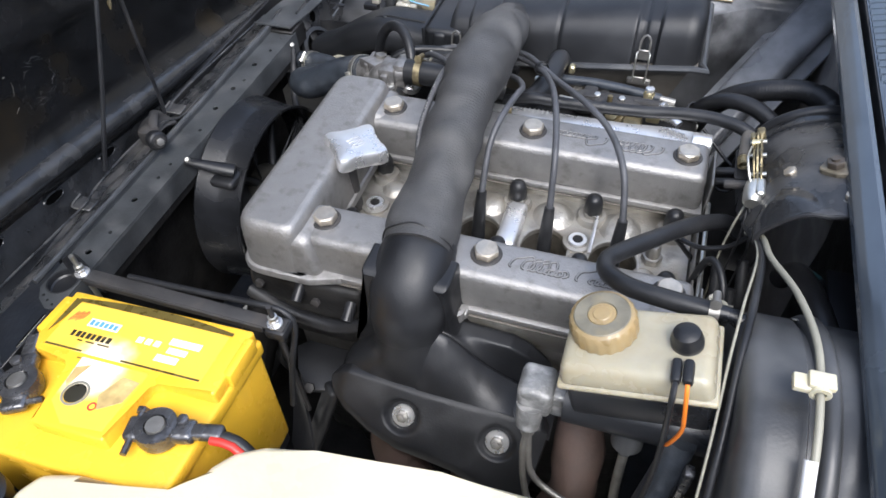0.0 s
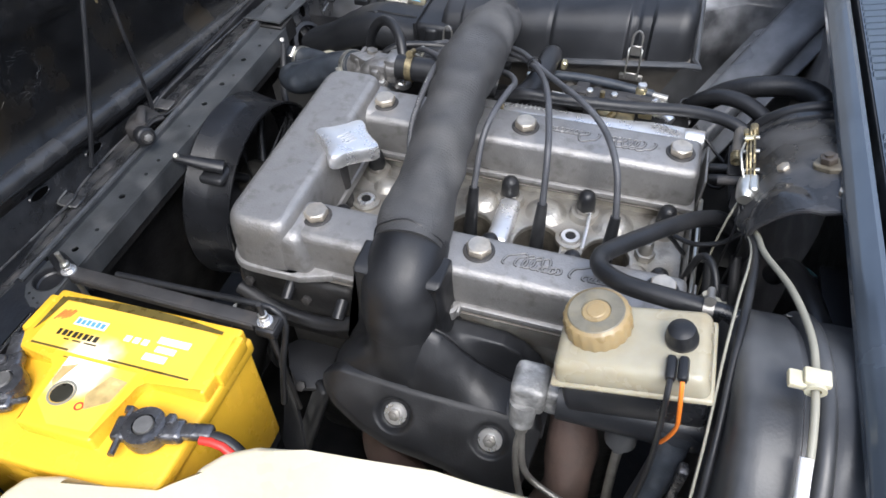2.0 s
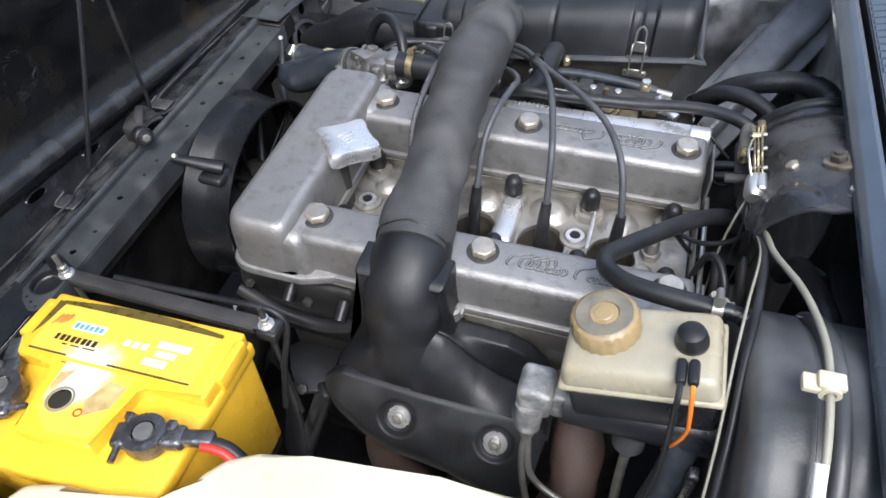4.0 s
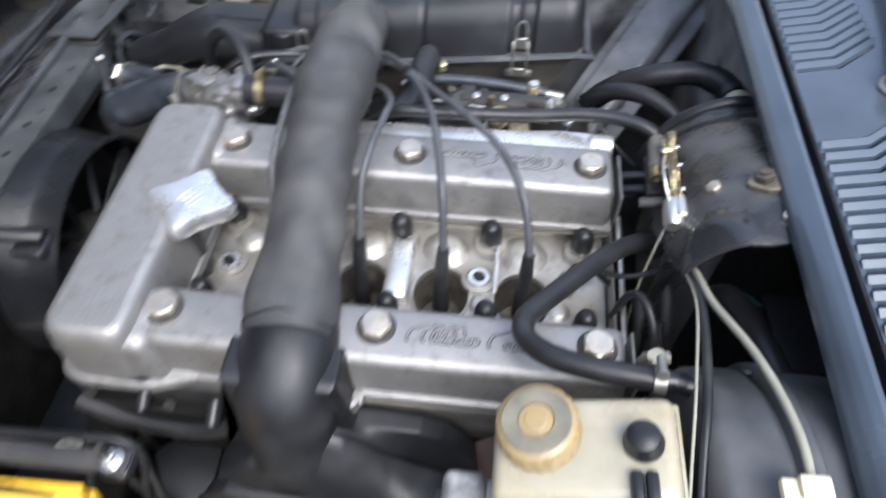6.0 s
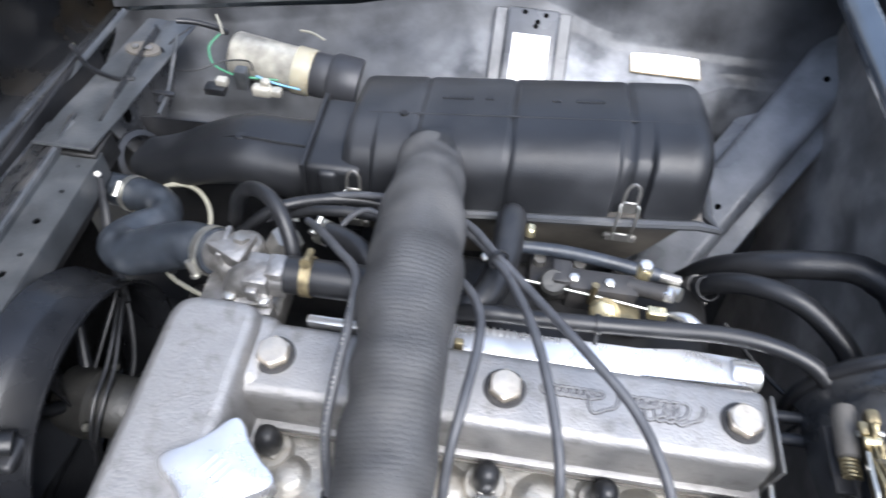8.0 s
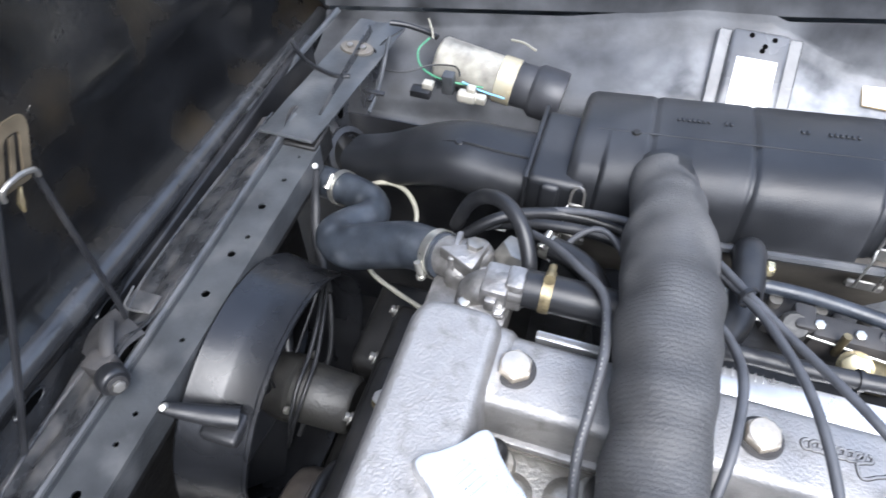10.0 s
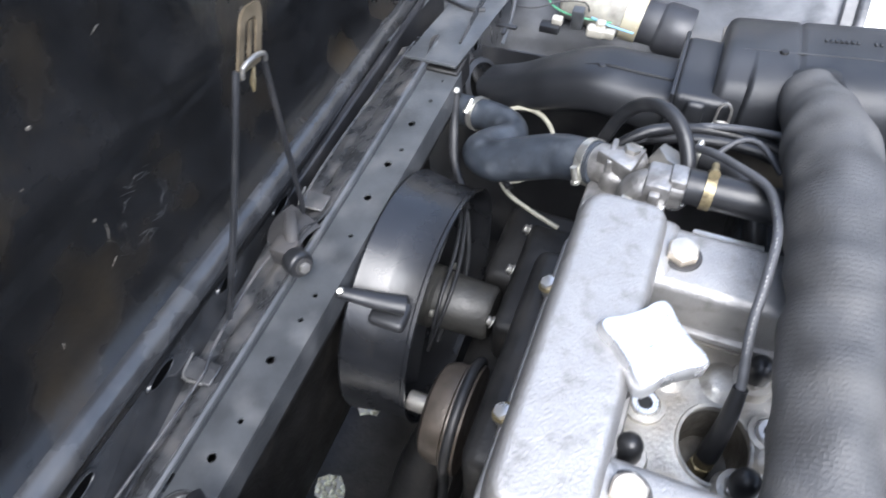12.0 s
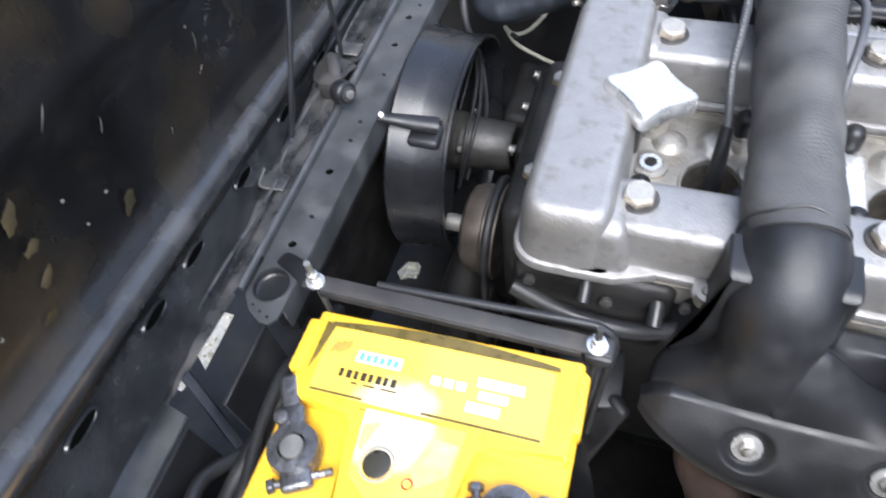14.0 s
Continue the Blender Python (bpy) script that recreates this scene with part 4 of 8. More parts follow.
for k in range(1900):
    cx, cy = (random.uniform(-0.56, -0.36), random.uniform(0.0, 0.44)) if k < 1200 else (random.uniform(-1.05, -0.74), random.uniform(-0.1, 0.56))
    r = random.uniform(0.004, 0.008)
    q = Matrix.Translation((cx, cy, r * 0.4)) @ pose(0, 0, 0, random.uniform(0, 360), random.uniform(0, 360), 0) @ Matrix.Diagonal((r, r * random.uniform(0.6, 0.9), r * 0.6, 1))
    base = len(pv)
    pv += [q @ c for c in iv]
    pf += [[base + i for i in f] for f in jf]
pm = bpy.data.meshes.new("tmp")
pm.from_pydata(pv, [], pf)
peb = bmesh.new()
peb.from_mesh(pm)
bpy.data.meshes.remove(pm)
solo("pebbles", peb, "pebble", "pale pebbles lying on the ground below the car", "pebbles", kind="stuff", angle=20)


# ---------- engine ----------
PLUGS = [0.066, 0.149, 0.232, 0.315]
engine = thing("engine", "twin-cam engine with bare aluminium cylinder head", "engine", (0.15, 0.1, 0.25))
part("block", join(rbox((-0.07, -0.03, 0.36), (0.385, 0.235, 0.70), 0.02, 3), rbox((-0.05, 0.0, 0.24), (0.36, 0.2, 0.37), 0.03, 3)), "void", engine, "oily dark engine block")
valley = [(-0.025, 0.020), (0.400, 0.020), (0.400, 0.185), (-0.025, 0.185)]
wells = [[(x + 0.0285 * math.cos(a), 0.094 + 0.0335 * math.sin(a)) for a in [2 * math.pi * i / 28 for i in range(28)]] for x in PLUGS]
part("valley_deck", plate(valley, wells, 0.742, 0.762), "head", engine)
head = join(rbox((-0.085, -0.028, 0.690), (0.402, 0.240, 0.7105), 0.006, 2), rbox((-0.085, -0.028, 0.705), (0.402, 0.040, 0.7415), 0.004, 2), rbox((-0.085, 0.150, 0.705), (0.402, 0.240, 0.7415), 0.004, 2), rbox((-0.09, -0.034, 0.741), (0.404, 0.021, 0.7835), 0.004, 2), rbox((-0.09, 0.184, 0.741), (0.404, 0.245, 0.7835), 0.004, 2))
part("cylinder_head", head, "head", engine)
# swellings between the wells and round the studs
for x, y, r, h in ((0.107, 0.095, 0.010, 0.006), (0.273, 0.085, 0.010, 0.006), (0.352, 0.085, 0.010, 0.005), (0.02, 0.145, 0.014, 0.007), (0.232, 0.153, 0.020, 0.010), (0.315, 0.153, 0.020, 0.010), (0.149, 0.153, 0.018, 0.009), (0.232, 0.040, 0.014, 0.006), (0.315, 0.040, 0.014, 0.006), (0.149, 0.040, 0.014, 0.006), (0.066, 0.152, 0.016, 0.008)):
    part("boss", lathe([(r * 1.35, 0.7615), (r * 1.1, 0.7615 + h * 0.35), (r * 0.9, 0.7615 + h * 0.8), (r * 0.6, 0.7615 + h), (0, 0.7615 + h * 1.02)], 22, Matrix.Translation((x, y, 0))), "head", engine)
for k, x in enumerate(PLUGS):
    rim = part("well_rim", lathe([(0.0325, 0.7612), (0.0312, 0.7640), (0.0290, 0.7635), (0.0284, 0.7560)], 32, Matrix.Translation((x, 0.094, 0)) @ Matrix.Diagonal((1, 1.17, 1, 1))), "head", engine)
    # well coloured darker than the head for the shade inside it
    part("plug_well", lathe([(0.0285, 0.7570), (0.0265, 0.740), (0.0235, 0.712), (0, 0.710)], 32, Matrix.Translation((x, 0.094, 0)) @ Matrix.Diagonal((1, 1.17, 1, 1))), "well", rim, "dark spark plug well, shade in its colour")
# polished bar and pins in the valley
part("polished_bar", rbox((0.1735, 0.074, 0.760), (0.2000, 0.150, 0.7800), 0.006, 3), "shine", engine, "bright machined pad")
part("pin", tube([(0.2865, 0.148, 0.780), (0.2865, 0.120, 0.7790)], 0.0022, 8, 0.01), "shine", engine)
part("pin", tube([(0.2865, 0.120, 0.7790), (0.2865, 0.095, 0.772)], 0.0022, 8, 0.01), "shine", engine)
STUDS = [(x, y) for x in (0.087, 0.183, 0.279, 0.375) for y in (0.060, 0.161)] + [(-0.001, 0.057), (0.000, 0.164)]
for x, y in STUDS:
    boss = part("stud_boss", lathe([(0.0200, 0.760), (0.0182, 0.767), (0.0168, 0.7705), (0, 0.7710)], 24, Matrix.Translation((x, y, 0))), "head", engine)
    part("stud_nut", hexnut(0.0128, 0.007, Matrix.Translation((x, y, 0.7705)) @ pose(0, 0, 0, 0, 0, x * 400)), "steel", boss)
    part("stud_cap", lathe([(0.0112, 0.776), (0.0114, 0.783), (0.0108, 0.792), (0.0085, 0.7985), (0.004, 0.8015), (0, 0.802)], 20, Matrix.Translation((x, y, 0))), "rubber", boss, "black domed rubber cap")
for x, y in ((0.2695, 0.116), (0.0053, 0.1086), (0.107, 0.118)):
    q = Matrix.Translation((x, y, 0.761))
    ring = part("plug_ring", lathe([(0.0185, 0), (0.0180, 0.0045), (0.0135, 0.0050), (0.0130, 0.0030), (0, 0.0030)], 26, q), "head", engine)
    cap = join(lathe([(0.0118, 0.0028), (0.0118, 0.0065), (0.0108, 0.0078), (0.0066, 0.0078)], 24, q), prism(hexagon(0.0066), 0.0035, 0.0036, 0, m=q))
    part("socket_plug", cap, "shine", ring, "bright socket-head plug")
    part("socket", prism(hexagon(0.0064), 0.0037, 0.0074, 0, m=q), "void", ring)
sens = part("sensor", join(hexnut(0.0125, 0.010, Matrix.Translation((0.358, 0.112, 0.762))), lathe([(0.0085, 0.772), (0.008, 0.786), (0.006, 0.789), (0, 0.789)], 16, Matrix.Translation((0.358, 0.112, 0)))), "steel", engine, "hexagonal temperature sensor with a dark plug")
part("sensor_wire", tube([(0.358, 0.112, 0.788), (0.364, 0.118, 0.797), (0.378, 0.122, 0.796), (0.392, 0.120, 0.782), (0.408, 0.118, 0.76), (0.42, 0.12, 0.70)], 0.003, 8, 0.006), "rubber", sens)

# cam cover: two long boxes and the front bridge in one casting
cover = thing("cam_cover", "dull cast aluminium twin cam cover", "cam cover", (0.15, 0.1, 0.783))


def arm(y0, y1):
    bm = rbox((-0.060, y0, 0.7895), (0.4015, y1, 0.8425), 0.009, 4, taper=(0.003, 0.003))
    lipb = rbox((-0.060, y0 - 0.004, 0.7835), (0.4045, y1 + 0.004, 0.7925), 0.003, 2)
    return join(bm, lipb)


bridge = loft(fillet([(-0.0985, -0.0495), (-0.012, -0.0495), (-0.012, 0.258), (-0.0985, 0.258)], [0.034, 0.027, 0.027, 0.034]), [(0, 0.788), (0.001, 0.800), (0.0030, 0.832), (0.0042, 0.843), (0.0058, 0.8500), (0.0082, 0.8550), (0.0108, 0.8577), (0.0140, 0.8588), (0.0165, 0.8592)])
bridge.faces.ensure_lookup_table()
bmesh.ops.inset_individual(bridge, faces=[bridge.faces[-1]], thickness=0.006)
LIPZ = [(0.0015, 0.7830), (0, 0.7845), (0, 0.7895), (0.0015, 0.7925), (0.004, 0.7935)]
bridge_lip = loft(fillet([(-0.1025, -0.0535), (-0.008, -0.0535), (-0.008, 0.2620), (-0.1025, 0.2620)], [0.036, 0.014, 0.014, 0.036]), LIPZ)
near_lip = loft(fillet([(-0.050, -0.0533), (-0.008, -0.0533), (0.030, -0.0400), (0.030, 0.0200), (-0.050, 0.0200)], [0, 0.022, 0.01, 0.004, 0]), LIPZ)
far_lip = loft(fillet([(-0.050, 0.1900), (0.030, 0.1900), (0.030, 0.2525), (-0.008, 0.2618), (-0.050, 0.2618)], [0, 0.004, 0.01, 0.022, 0]), LIPZ)
step = rbox((-0.050, -0.0478, 0.7880), (0.006, 0.028, 0.8460), 0.012, 4, taper=(0.010, 0.006))
step2 = rbox((-0.050, 0.1765, 0.7880), (0.006, 0.2562, 0.8460), 0.012, 4, taper=(0.010, 0.006))
part("casting", join(arm(-0.036, 0.0275), arm(0.1765, 0.2485), bridge, bridge_lip, near_lip, far_lip, step, step2), "cast", cover)
part("gasket", join(rbox((-0.08, -0.041, 0.7815), (0.405, 0.0325, 0.7833), 0.0005, 1), rbox((-0.08, 0.1715, 0.7815), (0.405, 0.2535, 0.7833), 0.0005, 1)), "tray", cover, "thin stained gasket edge")
random.seed(11)
for x in (0.0, 0.187, 0.374):
    for y in (0.0, 0.213):
        q = Matrix.Translation((x, y, 0.8415))
        nut = part("cover_nut", moved(join(prism(hexagon(0.0140), 0.0022, 0.0105, 0.0014, 2), lathe([(0.0122, 0.0102), (0.0112, 0.0113), (0, 0.0116)], 24)), q @ pose(0, 0, 0, 0, 0, random.uniform(0, 60))), "nutzinc", cover, "warm plated hexagon cover nut")
        part("nut_washer", lathe([(0, 0), (0.0165, 0), (0.0172, 0.0014), (0.0160, 0.0026), (0, 0.0026)], 26, q), "grime", nut)
for x, y, z in ((0.069, -0.047, 0.795), (0.167, -0.044, 0.795)):
    ear = part("ear", join(rbox((x - 0.012, y - 0.004, z - 0.012), (x + 0.012, y + 0.016, z - 0.002), 0.003, 2), lathe([(0.009, -0.012), (0.009, 0.0015), (0.0045, 0.0025), (0.0045, 0)], 18, Matrix.Translation((x, y - 0.002, z)))), "cast", cover)
    part("ear_bolt", lathe([(0, 0.004), (0.0032, 0.004), (0.0045, 0.001)], 12, Matrix.Translation((x, y - 0.002, z))), "steel", ear)
for y in (0.044, 0.175):
    q = toward((-0.101, y, 0.800), (-0.35, 0, 0.9))
    e = part("front_ear", lathe([(0.0095, -0.016), (0.0095, 0.0), (0, 0.0)], 18, q), "cast", cover)
    part("ear_bolt", hexnut(0.0072, 0.006, q), "shine", e)
    part("ear_washer", washer(0.0100, 0.004, 0.0016, q @ Matrix.Translation((0, 0, -0.001))), "gold", e)
# raised script on the two long boxes, kept as plain strokes
def script(y0, sgn):
    """A flowing row of plain slanted loops, with no letter in it."""
    for x0, x1, turns, tall in ((0.00, 0.13, 1, 1.0), (0.11, 0.30, 3, 0.95), (0.29, 0.42, 3, 0.45), (0.55, 0.68, 1, 1.0), (0.66, 1.0, 7, 0.42)):
        pts = []
        for k in range(turns * 14 + 1):
            a = 2 * math.pi * k / 14
            q = k / (turns * 14)
            b = tall * (0.5 - 0.5 * math.cos(a)) * (1 - 0.12 * math.sin(3 * a))
            f = x0 + (x1 - x0) * q - 0.030 * (1 + tall) * math.sin(a) + 0.05 * b
            pts.append((0.2165 + 0.126 * f, b) if sgn > 0 else (0.343 - 0.122 * f, b))
        pts = [(x, y0 + sgn * (-0.0095 + 0.0180 * b)) for x, b in pts]
        # a wider dark stroke underneath paints the shadow outline
        shade = part("script_shadow", tube([(x, y, 0.8424) for x, y in pts], 0.00175, 6, 0.0024, squash=0.5), "grime", cover, "dark outline painted as the strokes' shadow")
        part("raised_stroke", tube([(x, y, 0.8428) for x, y in pts], 0.0011, 6, 0.0024), "cast", shade)


script(0.0, 1)
script(0.213, -1)
for y0, y1 in ((-0.034, 0.026), (0.178, 0.247)):
    part("rear_strip", rbox((0.4055, y0 + 0.004, 0.700), (0.4085, y1, 0.832), 0.001, 1), "steel", cover)
part("rear_plate", rbox((0.402, 0.030, 0.660), (0.4045, 0.180, 0.790), 0.001, 1), "steel", engine)
part("rear_rod", tube([(0.4095, 0.185, 0.800), (0.4100, 0.09, 0.795), (0.4100, 0.02, 0.790)], 0.0028, 8, 0.02), "zinc", engine, "bright thin rod behind the head")

# oil filler cap, four-lobed
def lobes(n=96):
    out = []
    for i in range(n):
        a = 2 * math.pi * i / n
        d = abs((math.degrees(a) % 90) - 45)
        side = 0.0292 / math.cos(radians(d))
        r = 0.35 * (side ** -9 + 0.0415 ** -9) ** (-1 / 9) + 0.65 * (0.0292 + 0.0136 * (0.5 + 0.5 * math.cos(4 * a)) ** 1.5) - 0.0010 * math.exp(-((d - 24) / 8) ** 2) + 0.0012 * math.exp(-((d - 45) / 8) ** 2)
        out.append((r * math.cos(a), r * math.sin(a)))
    return out


CAPQ = Matrix.Translation((-0.0085, 0.1085, 0.850)) @ pose(0, 0, 0, -5, 4, -2)
oilcap = thing("oil_filler_cap", "worn bright alloy four-lobed oil filler cap", "oil cap", (-0.003, 0.107, 0.80))
bm = bmesh.new()
lev = [(0.93, -0.004), (1.0, -0.001), (1.0, 0.009), (0.985, 0.0125), (0.94, 0.0150), (0.86, 0.0158)]
out = lobes()
rows = [[bm.verts.new((x * s, y * s, z)) for x, y in out] for s, z in lev]
for a, b in zip(rows[:-1], rows[1:]):
    for i in range(len(out)):
        j = (i + 1) % len(out)
        bm.faces.new((a[i], a[j], b[j], b[i]))
cvt = bm.verts.new((0, 0, 0.0150))
for i in range(len(out)):
    bm.faces.new((rows[-1][i], rows[-1][(i + 1) % len(out)], cvt))
bm.faces.new(rows[0][::-1])
part("cap", moved(bm, CAPQ), "shine", oilcap)
for k in range(4):
    part("raised_mark", moved(rbox((-0.0085, -0.0012, 0.0148), (0.0085, 0.0012, 0.0168), 0.0008, 2), CAPQ @ pose(0, 0, 0, 0, 0, 62) @ Matrix.Translation((0, -0.0085 + 0.0055 * k, 0))), "shine", oilcap)
part("neck", lathe([(0.014, 0.755), (0.011, 0.765), (0.0105, 0.834), (0.022, 0.840), (0.022, 0.85), (0, 0.85)], 28, Matrix.Translation((-0.020, 0.100, 0.0))), "grime", oilcap, "shaded steel filler neck")

# intake top strip with its pipe stub
intake = thing("intake_manifold", "bright cast aluminium intake manifold", "intake manifold", (0.25, 0.29, 0.70))
part("top_strip", prism([(0.095, 0.250), (0.300, 0.249), (0.302, 0.2525), (0.395, 0.2525), (0.395, 0.281), (0.340, 0.281), (0.30, 0.276), (0.095, 0.275)], 0.812, 0.8285, 0.003, 2), "shine", intake)
part("front_strip", rbox((0.008, 0.2655, 0.800), (0.072, 0.2745, 0.811), 0.002, 2), "shine", intake)
part("pipe_stub", lathe([(0, 0), (0.0125, 0), (0.0135, 0.003), (0.0135, 0.022), (0.0115, 0.024), (0, 0.022)], 22, toward((0.378, 0.267, 0.822), (1, 0, 0))), "shine", intake)
# runner block coloured black for the shade below the strip
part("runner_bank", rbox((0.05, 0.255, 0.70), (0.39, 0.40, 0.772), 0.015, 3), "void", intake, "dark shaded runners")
for x in (0.112, 0.118, 0.124, 0.130, 0.136, 0.142, 0.150):
    part("fin", rbox((x + 0.05, 0.268, 0.826), (x + 0.0515, 0.2765, 0.8293), 0.0006, 1), "shine", intake)

# ---------- air hose, elbow and heat shroud ----------
airhose = thing("air_hose", "grey ribbed fabric air hose from filter box to shroud", "air hose", (0.11, 0.2, 0.84))
AX = [(0.1172, -0.024, 0.8500), (0.1145, 0.03, 0.8605), (0.1115, 0.08, 0.8700), (0.1070, 0.17, 0.8870), (0.1030, 0.26, 0.8890), (0.0985, 0.35, 0.8720), (0.0940, 0.42, 0.8480), (0.0925, 0.463, 0.8310)]
part("hose", tube(AX, [0.0385, 0.0365, 0.0345, 0.0350, 0.0390, 0.0370, 0.0335, 0.0325], 44, 0.0011, 0.00052, 0.0038, wob=0.15, fade=lambda s: (0.25 + 0.75 * min(1, max(0, (s - 0.3) / 1.5))) * (1 - 0.85 * min(1, max(0, (s - 4.6) / 0.8))) * (0.75 + 0.25 * math.sin(s * 5))), "cloth", airhose)
part("seam_wire", tube([Vector(AX[0]) + Vector((0.0395 * math.cos(a), 0.004 + 0.002 * math.sin(5 * a), 0.0395 * math.sin(a))) for a in [radians(d) for d in range(0, 361, 15)]], 0.0011, 6, 0.006), "rubber", airhose, "thin wire round the hose end")
shroud = thing("heat_shroud", "black moulded heat shroud with a tall elbow duct", "heat shroud", (0.13, -0.12, 0.62))
part("elbow", tube([(0.1175, -0.010, 0.8470), (0.1195, -0.034, 0.8440), (0.1205, -0.056, 0.8300), (0.1210, -0.069, 0.8060), (0.1210, -0.073, 0.780), (0.1212, -0.074, 0.755), (0.1212, -0.075, 0.720)], [0.0395, 0.0415, 0.0425, 0.0410, 0.0375, 0.0355, 0.0350], 32, 0.006, squash=0.92), "shroud", shroud)
SKIRT = [(0.800, 0.0870, 0.1550, -0.1060, -0.040), (0.780, 0.0855, 0.1575, -0.1085, -0.038), (0.768, 0.0845, 0.1600, -0.1095, -0.037), (0.758, 0.0815, 0.1640, -0.1105, -0.038), (0.749, 0.0770, 0.1710, -0.1115, -0.040), (0.741, 0.0700, 0.1830, -0.1125, -0.044), (0.734, 0.0620, 0.2000, -0.1135, -0.048), (0.728, 0.0550, 0.2180, -0.1145, -0.051), (0.722, 0.0490, 0.2370, -0.1155, -0.053), (0.716, 0.0440, 0.2500, -0.1160, -0.055), (0.705, 0.0420, 0.2560, -0.1150, -0.055)]
bm = bmesh.new()
rows = []
for z, x0, x1, y0, y1 in SKIRT:
    row = []
    for i in range(72):
        a = 2 * math.pi * i / 72
        c, s = math.cos(a), math.sin(a)
        e = 2 / (2.2 + 1.2 * min(1, max(0, (0.76 - z) / 0.04)))
        row.append(bm.verts.new(((x0 + x1) / 2 + (x1 - x0) / 2 * math.copysign(abs(c) ** e, c), (y0 + y1) / 2 + (y1 - y0) / 2 * math.copysign(abs(s) ** e, s), z)))
    rows.append(row)
for r0, r1 in zip(rows[:-1], rows[1:]):
    for i in range(72):
        bm.faces.new((r0[i], r0[(i + 1) % 72], r1[(i + 1) % 72], r1[i]))
part("skirt", bm, "shroud", shroud, "", 60)
COLLAR = fillet([(0.0725, 0.858), (0.0690, 0.800), (0.0640, 0.764), (0.0500, 0.738), (0.0460, 0.722), (0.2000, 0.722), (0.1900, 0.742), (0.1740, 0.768), (0.1690, 0.805), (0.1665, 0.856)], [0.004, 0.02, 0.02, 0.012, 0.003, 0.003, 0.012, 0.02, 0.02, 0.004], 6)
collar_bm = loft(COLLAR, [(0.0045, -0.070), (0.0012, -0.067), (0, -0.060), (0, -0.030)])
for v in collar_bm.verts:
    v.co = Vector((v.co.x, v.co.z, v.co.y))
bmesh.ops.recalc_face_normals(collar_bm, faces=collar_bm.faces)
part("collar_plate", collar_bm, "shroud", shroud, "broad flat collar behind the elbow")
SHN = Vector((0, -0.75, 0.66))
LOWX = (0.036, 0.043, 0.060, 0.091, 0.128, 0.162, 0.196, 0.223, 0.244, 0.262, 0.276, 0.283, 0.288)
LOWS = (0.006, 0.000, -0.011, -0.028, -0.040, -0.043, -0.047, -0.056, -0.064, -0.064, -0.054, -0.026, 0.012)
TOPX = (0.036, 0.045, 0.060, 0.100, 0.200, 0.240, 0.260, 0.280, 0.288)
TOPS = (0.024, 0.034, 0.043, 0.046, 0.046, 0.050, 0.050, 0.040, 0.024)
SHBOLT = ((0.1300, 0.0, 0.0050), (0.2380, 0.001, 0.0030))


def shroud_fn(u, v):
    x = 0.036 + 0.252 * (0.5 - 0.5 * math.cos(math.pi * u))
    low, top = float(np.interp(x, LOWX, LOWS)), float(np.interp(x, TOPX, TOPS))
    s = low + (top - low) * v
    b = 0.004 - 0.35 * max(0, 0.012 - (s - low)) ** 1.5 * 10 - 0.008 * max(0, (x - 0.262) / 0.026) ** 2 - 0.012 * max(0, (0.062 - x) / 0.026) ** 2
    b += 0.004 * math.sin(math.pi * min(1, max(0, (x - 0.05) / 0.22))) * (1 - ((s - 0.0) / 0.06) ** 2)
    b -= 0.016 * max(0, (v - 0.80) / 0.20) ** 2
    for bx, bs, dep in SHBOLT:
        d = math.hypot(x - bx, s - bs)
        k = min(1, max(0, (0.0215 - d) / 0.0055))
        b += (-dep + 0.0035 - b) * k * k * (3 - 2 * k) if d < 0.0215 else 0
    return Vector((x, -0.135 + 0.66 * s, 0.70 + 0.75 * s)) + SHN * b


part("lower_shell", sheet(shroud_fn, 120, 70, 0.003), "shroud", shroud, "", 60)
FLX, FLZ = (0.140, 0.158, 0.168, 0.178, 0.192, 0.208, 0.230, 0.250, 0.270, 0.290), (0.795, 0.794, 0.790, 0.781, 0.766, 0.753, 0.740, 0.730, 0.718, 0.698)
BKX, BKZ = (0.140, 0.170, 0.230, 0.250, 0.268, 0.282, 0.290), (0.775, 0.774, 0.770, 0.760, 0.740, 0.712, 0.690)


def flare_fn(u, v):
    """The duct's foot sweeping to the side, with a creased second lobe behind it."""
    x = 0.140 + 0.150 * u
    fore, back = float(np.interp(x, FLX, FLZ)), float(np.interp(x, BKX, BKZ))
    base = min(fore - 0.002, 0.730 - 0.10 * max(0, x - 0.24))
    if v < 0.48:
        k = min(1, v / 0.42)
        z = base + (fore - base) * (1 - (1 - k) ** 1.8)
    else:
        k = min(1, (v - 0.48) / 0.16)
        z = fore - 0.006 + (max(back, fore - 0.03) - fore + 0.006) * k * k * (3 - 2 * k) - 0.035 * max(0, (v - 0.78) / 0.22) ** 2
    z -= 0.005 * math.exp(-((v - 0.465) / 0.025) ** 2)
    return Vector((x, -0.116 + 0.090 * v, z))


part("side_flare", sheet(flare_fn, 60, 70, 0.0025), "shroud", shroud, "", 60)
for x, s, dep in SHBOLT:
    q = toward(Vector((x, -0.135 + 0.66 * s, 0.70 + 0.75 * s)) + SHN * (0.0036 - dep), SHN)
    w = part("washer", washer(0.0132, 0.0055, 0.0024, q), "shine", shroud, "pale plated washer")
    part("nut", hexnut(0.0072, 0.0055, q @ Matrix.Translation((0, 0, 0.0022))), "steel", w)
    part("stud", lathe([(0, 0.0125), (0.0034, 0.012), (0.0034, 0.006)], 10, q), "steel", w)
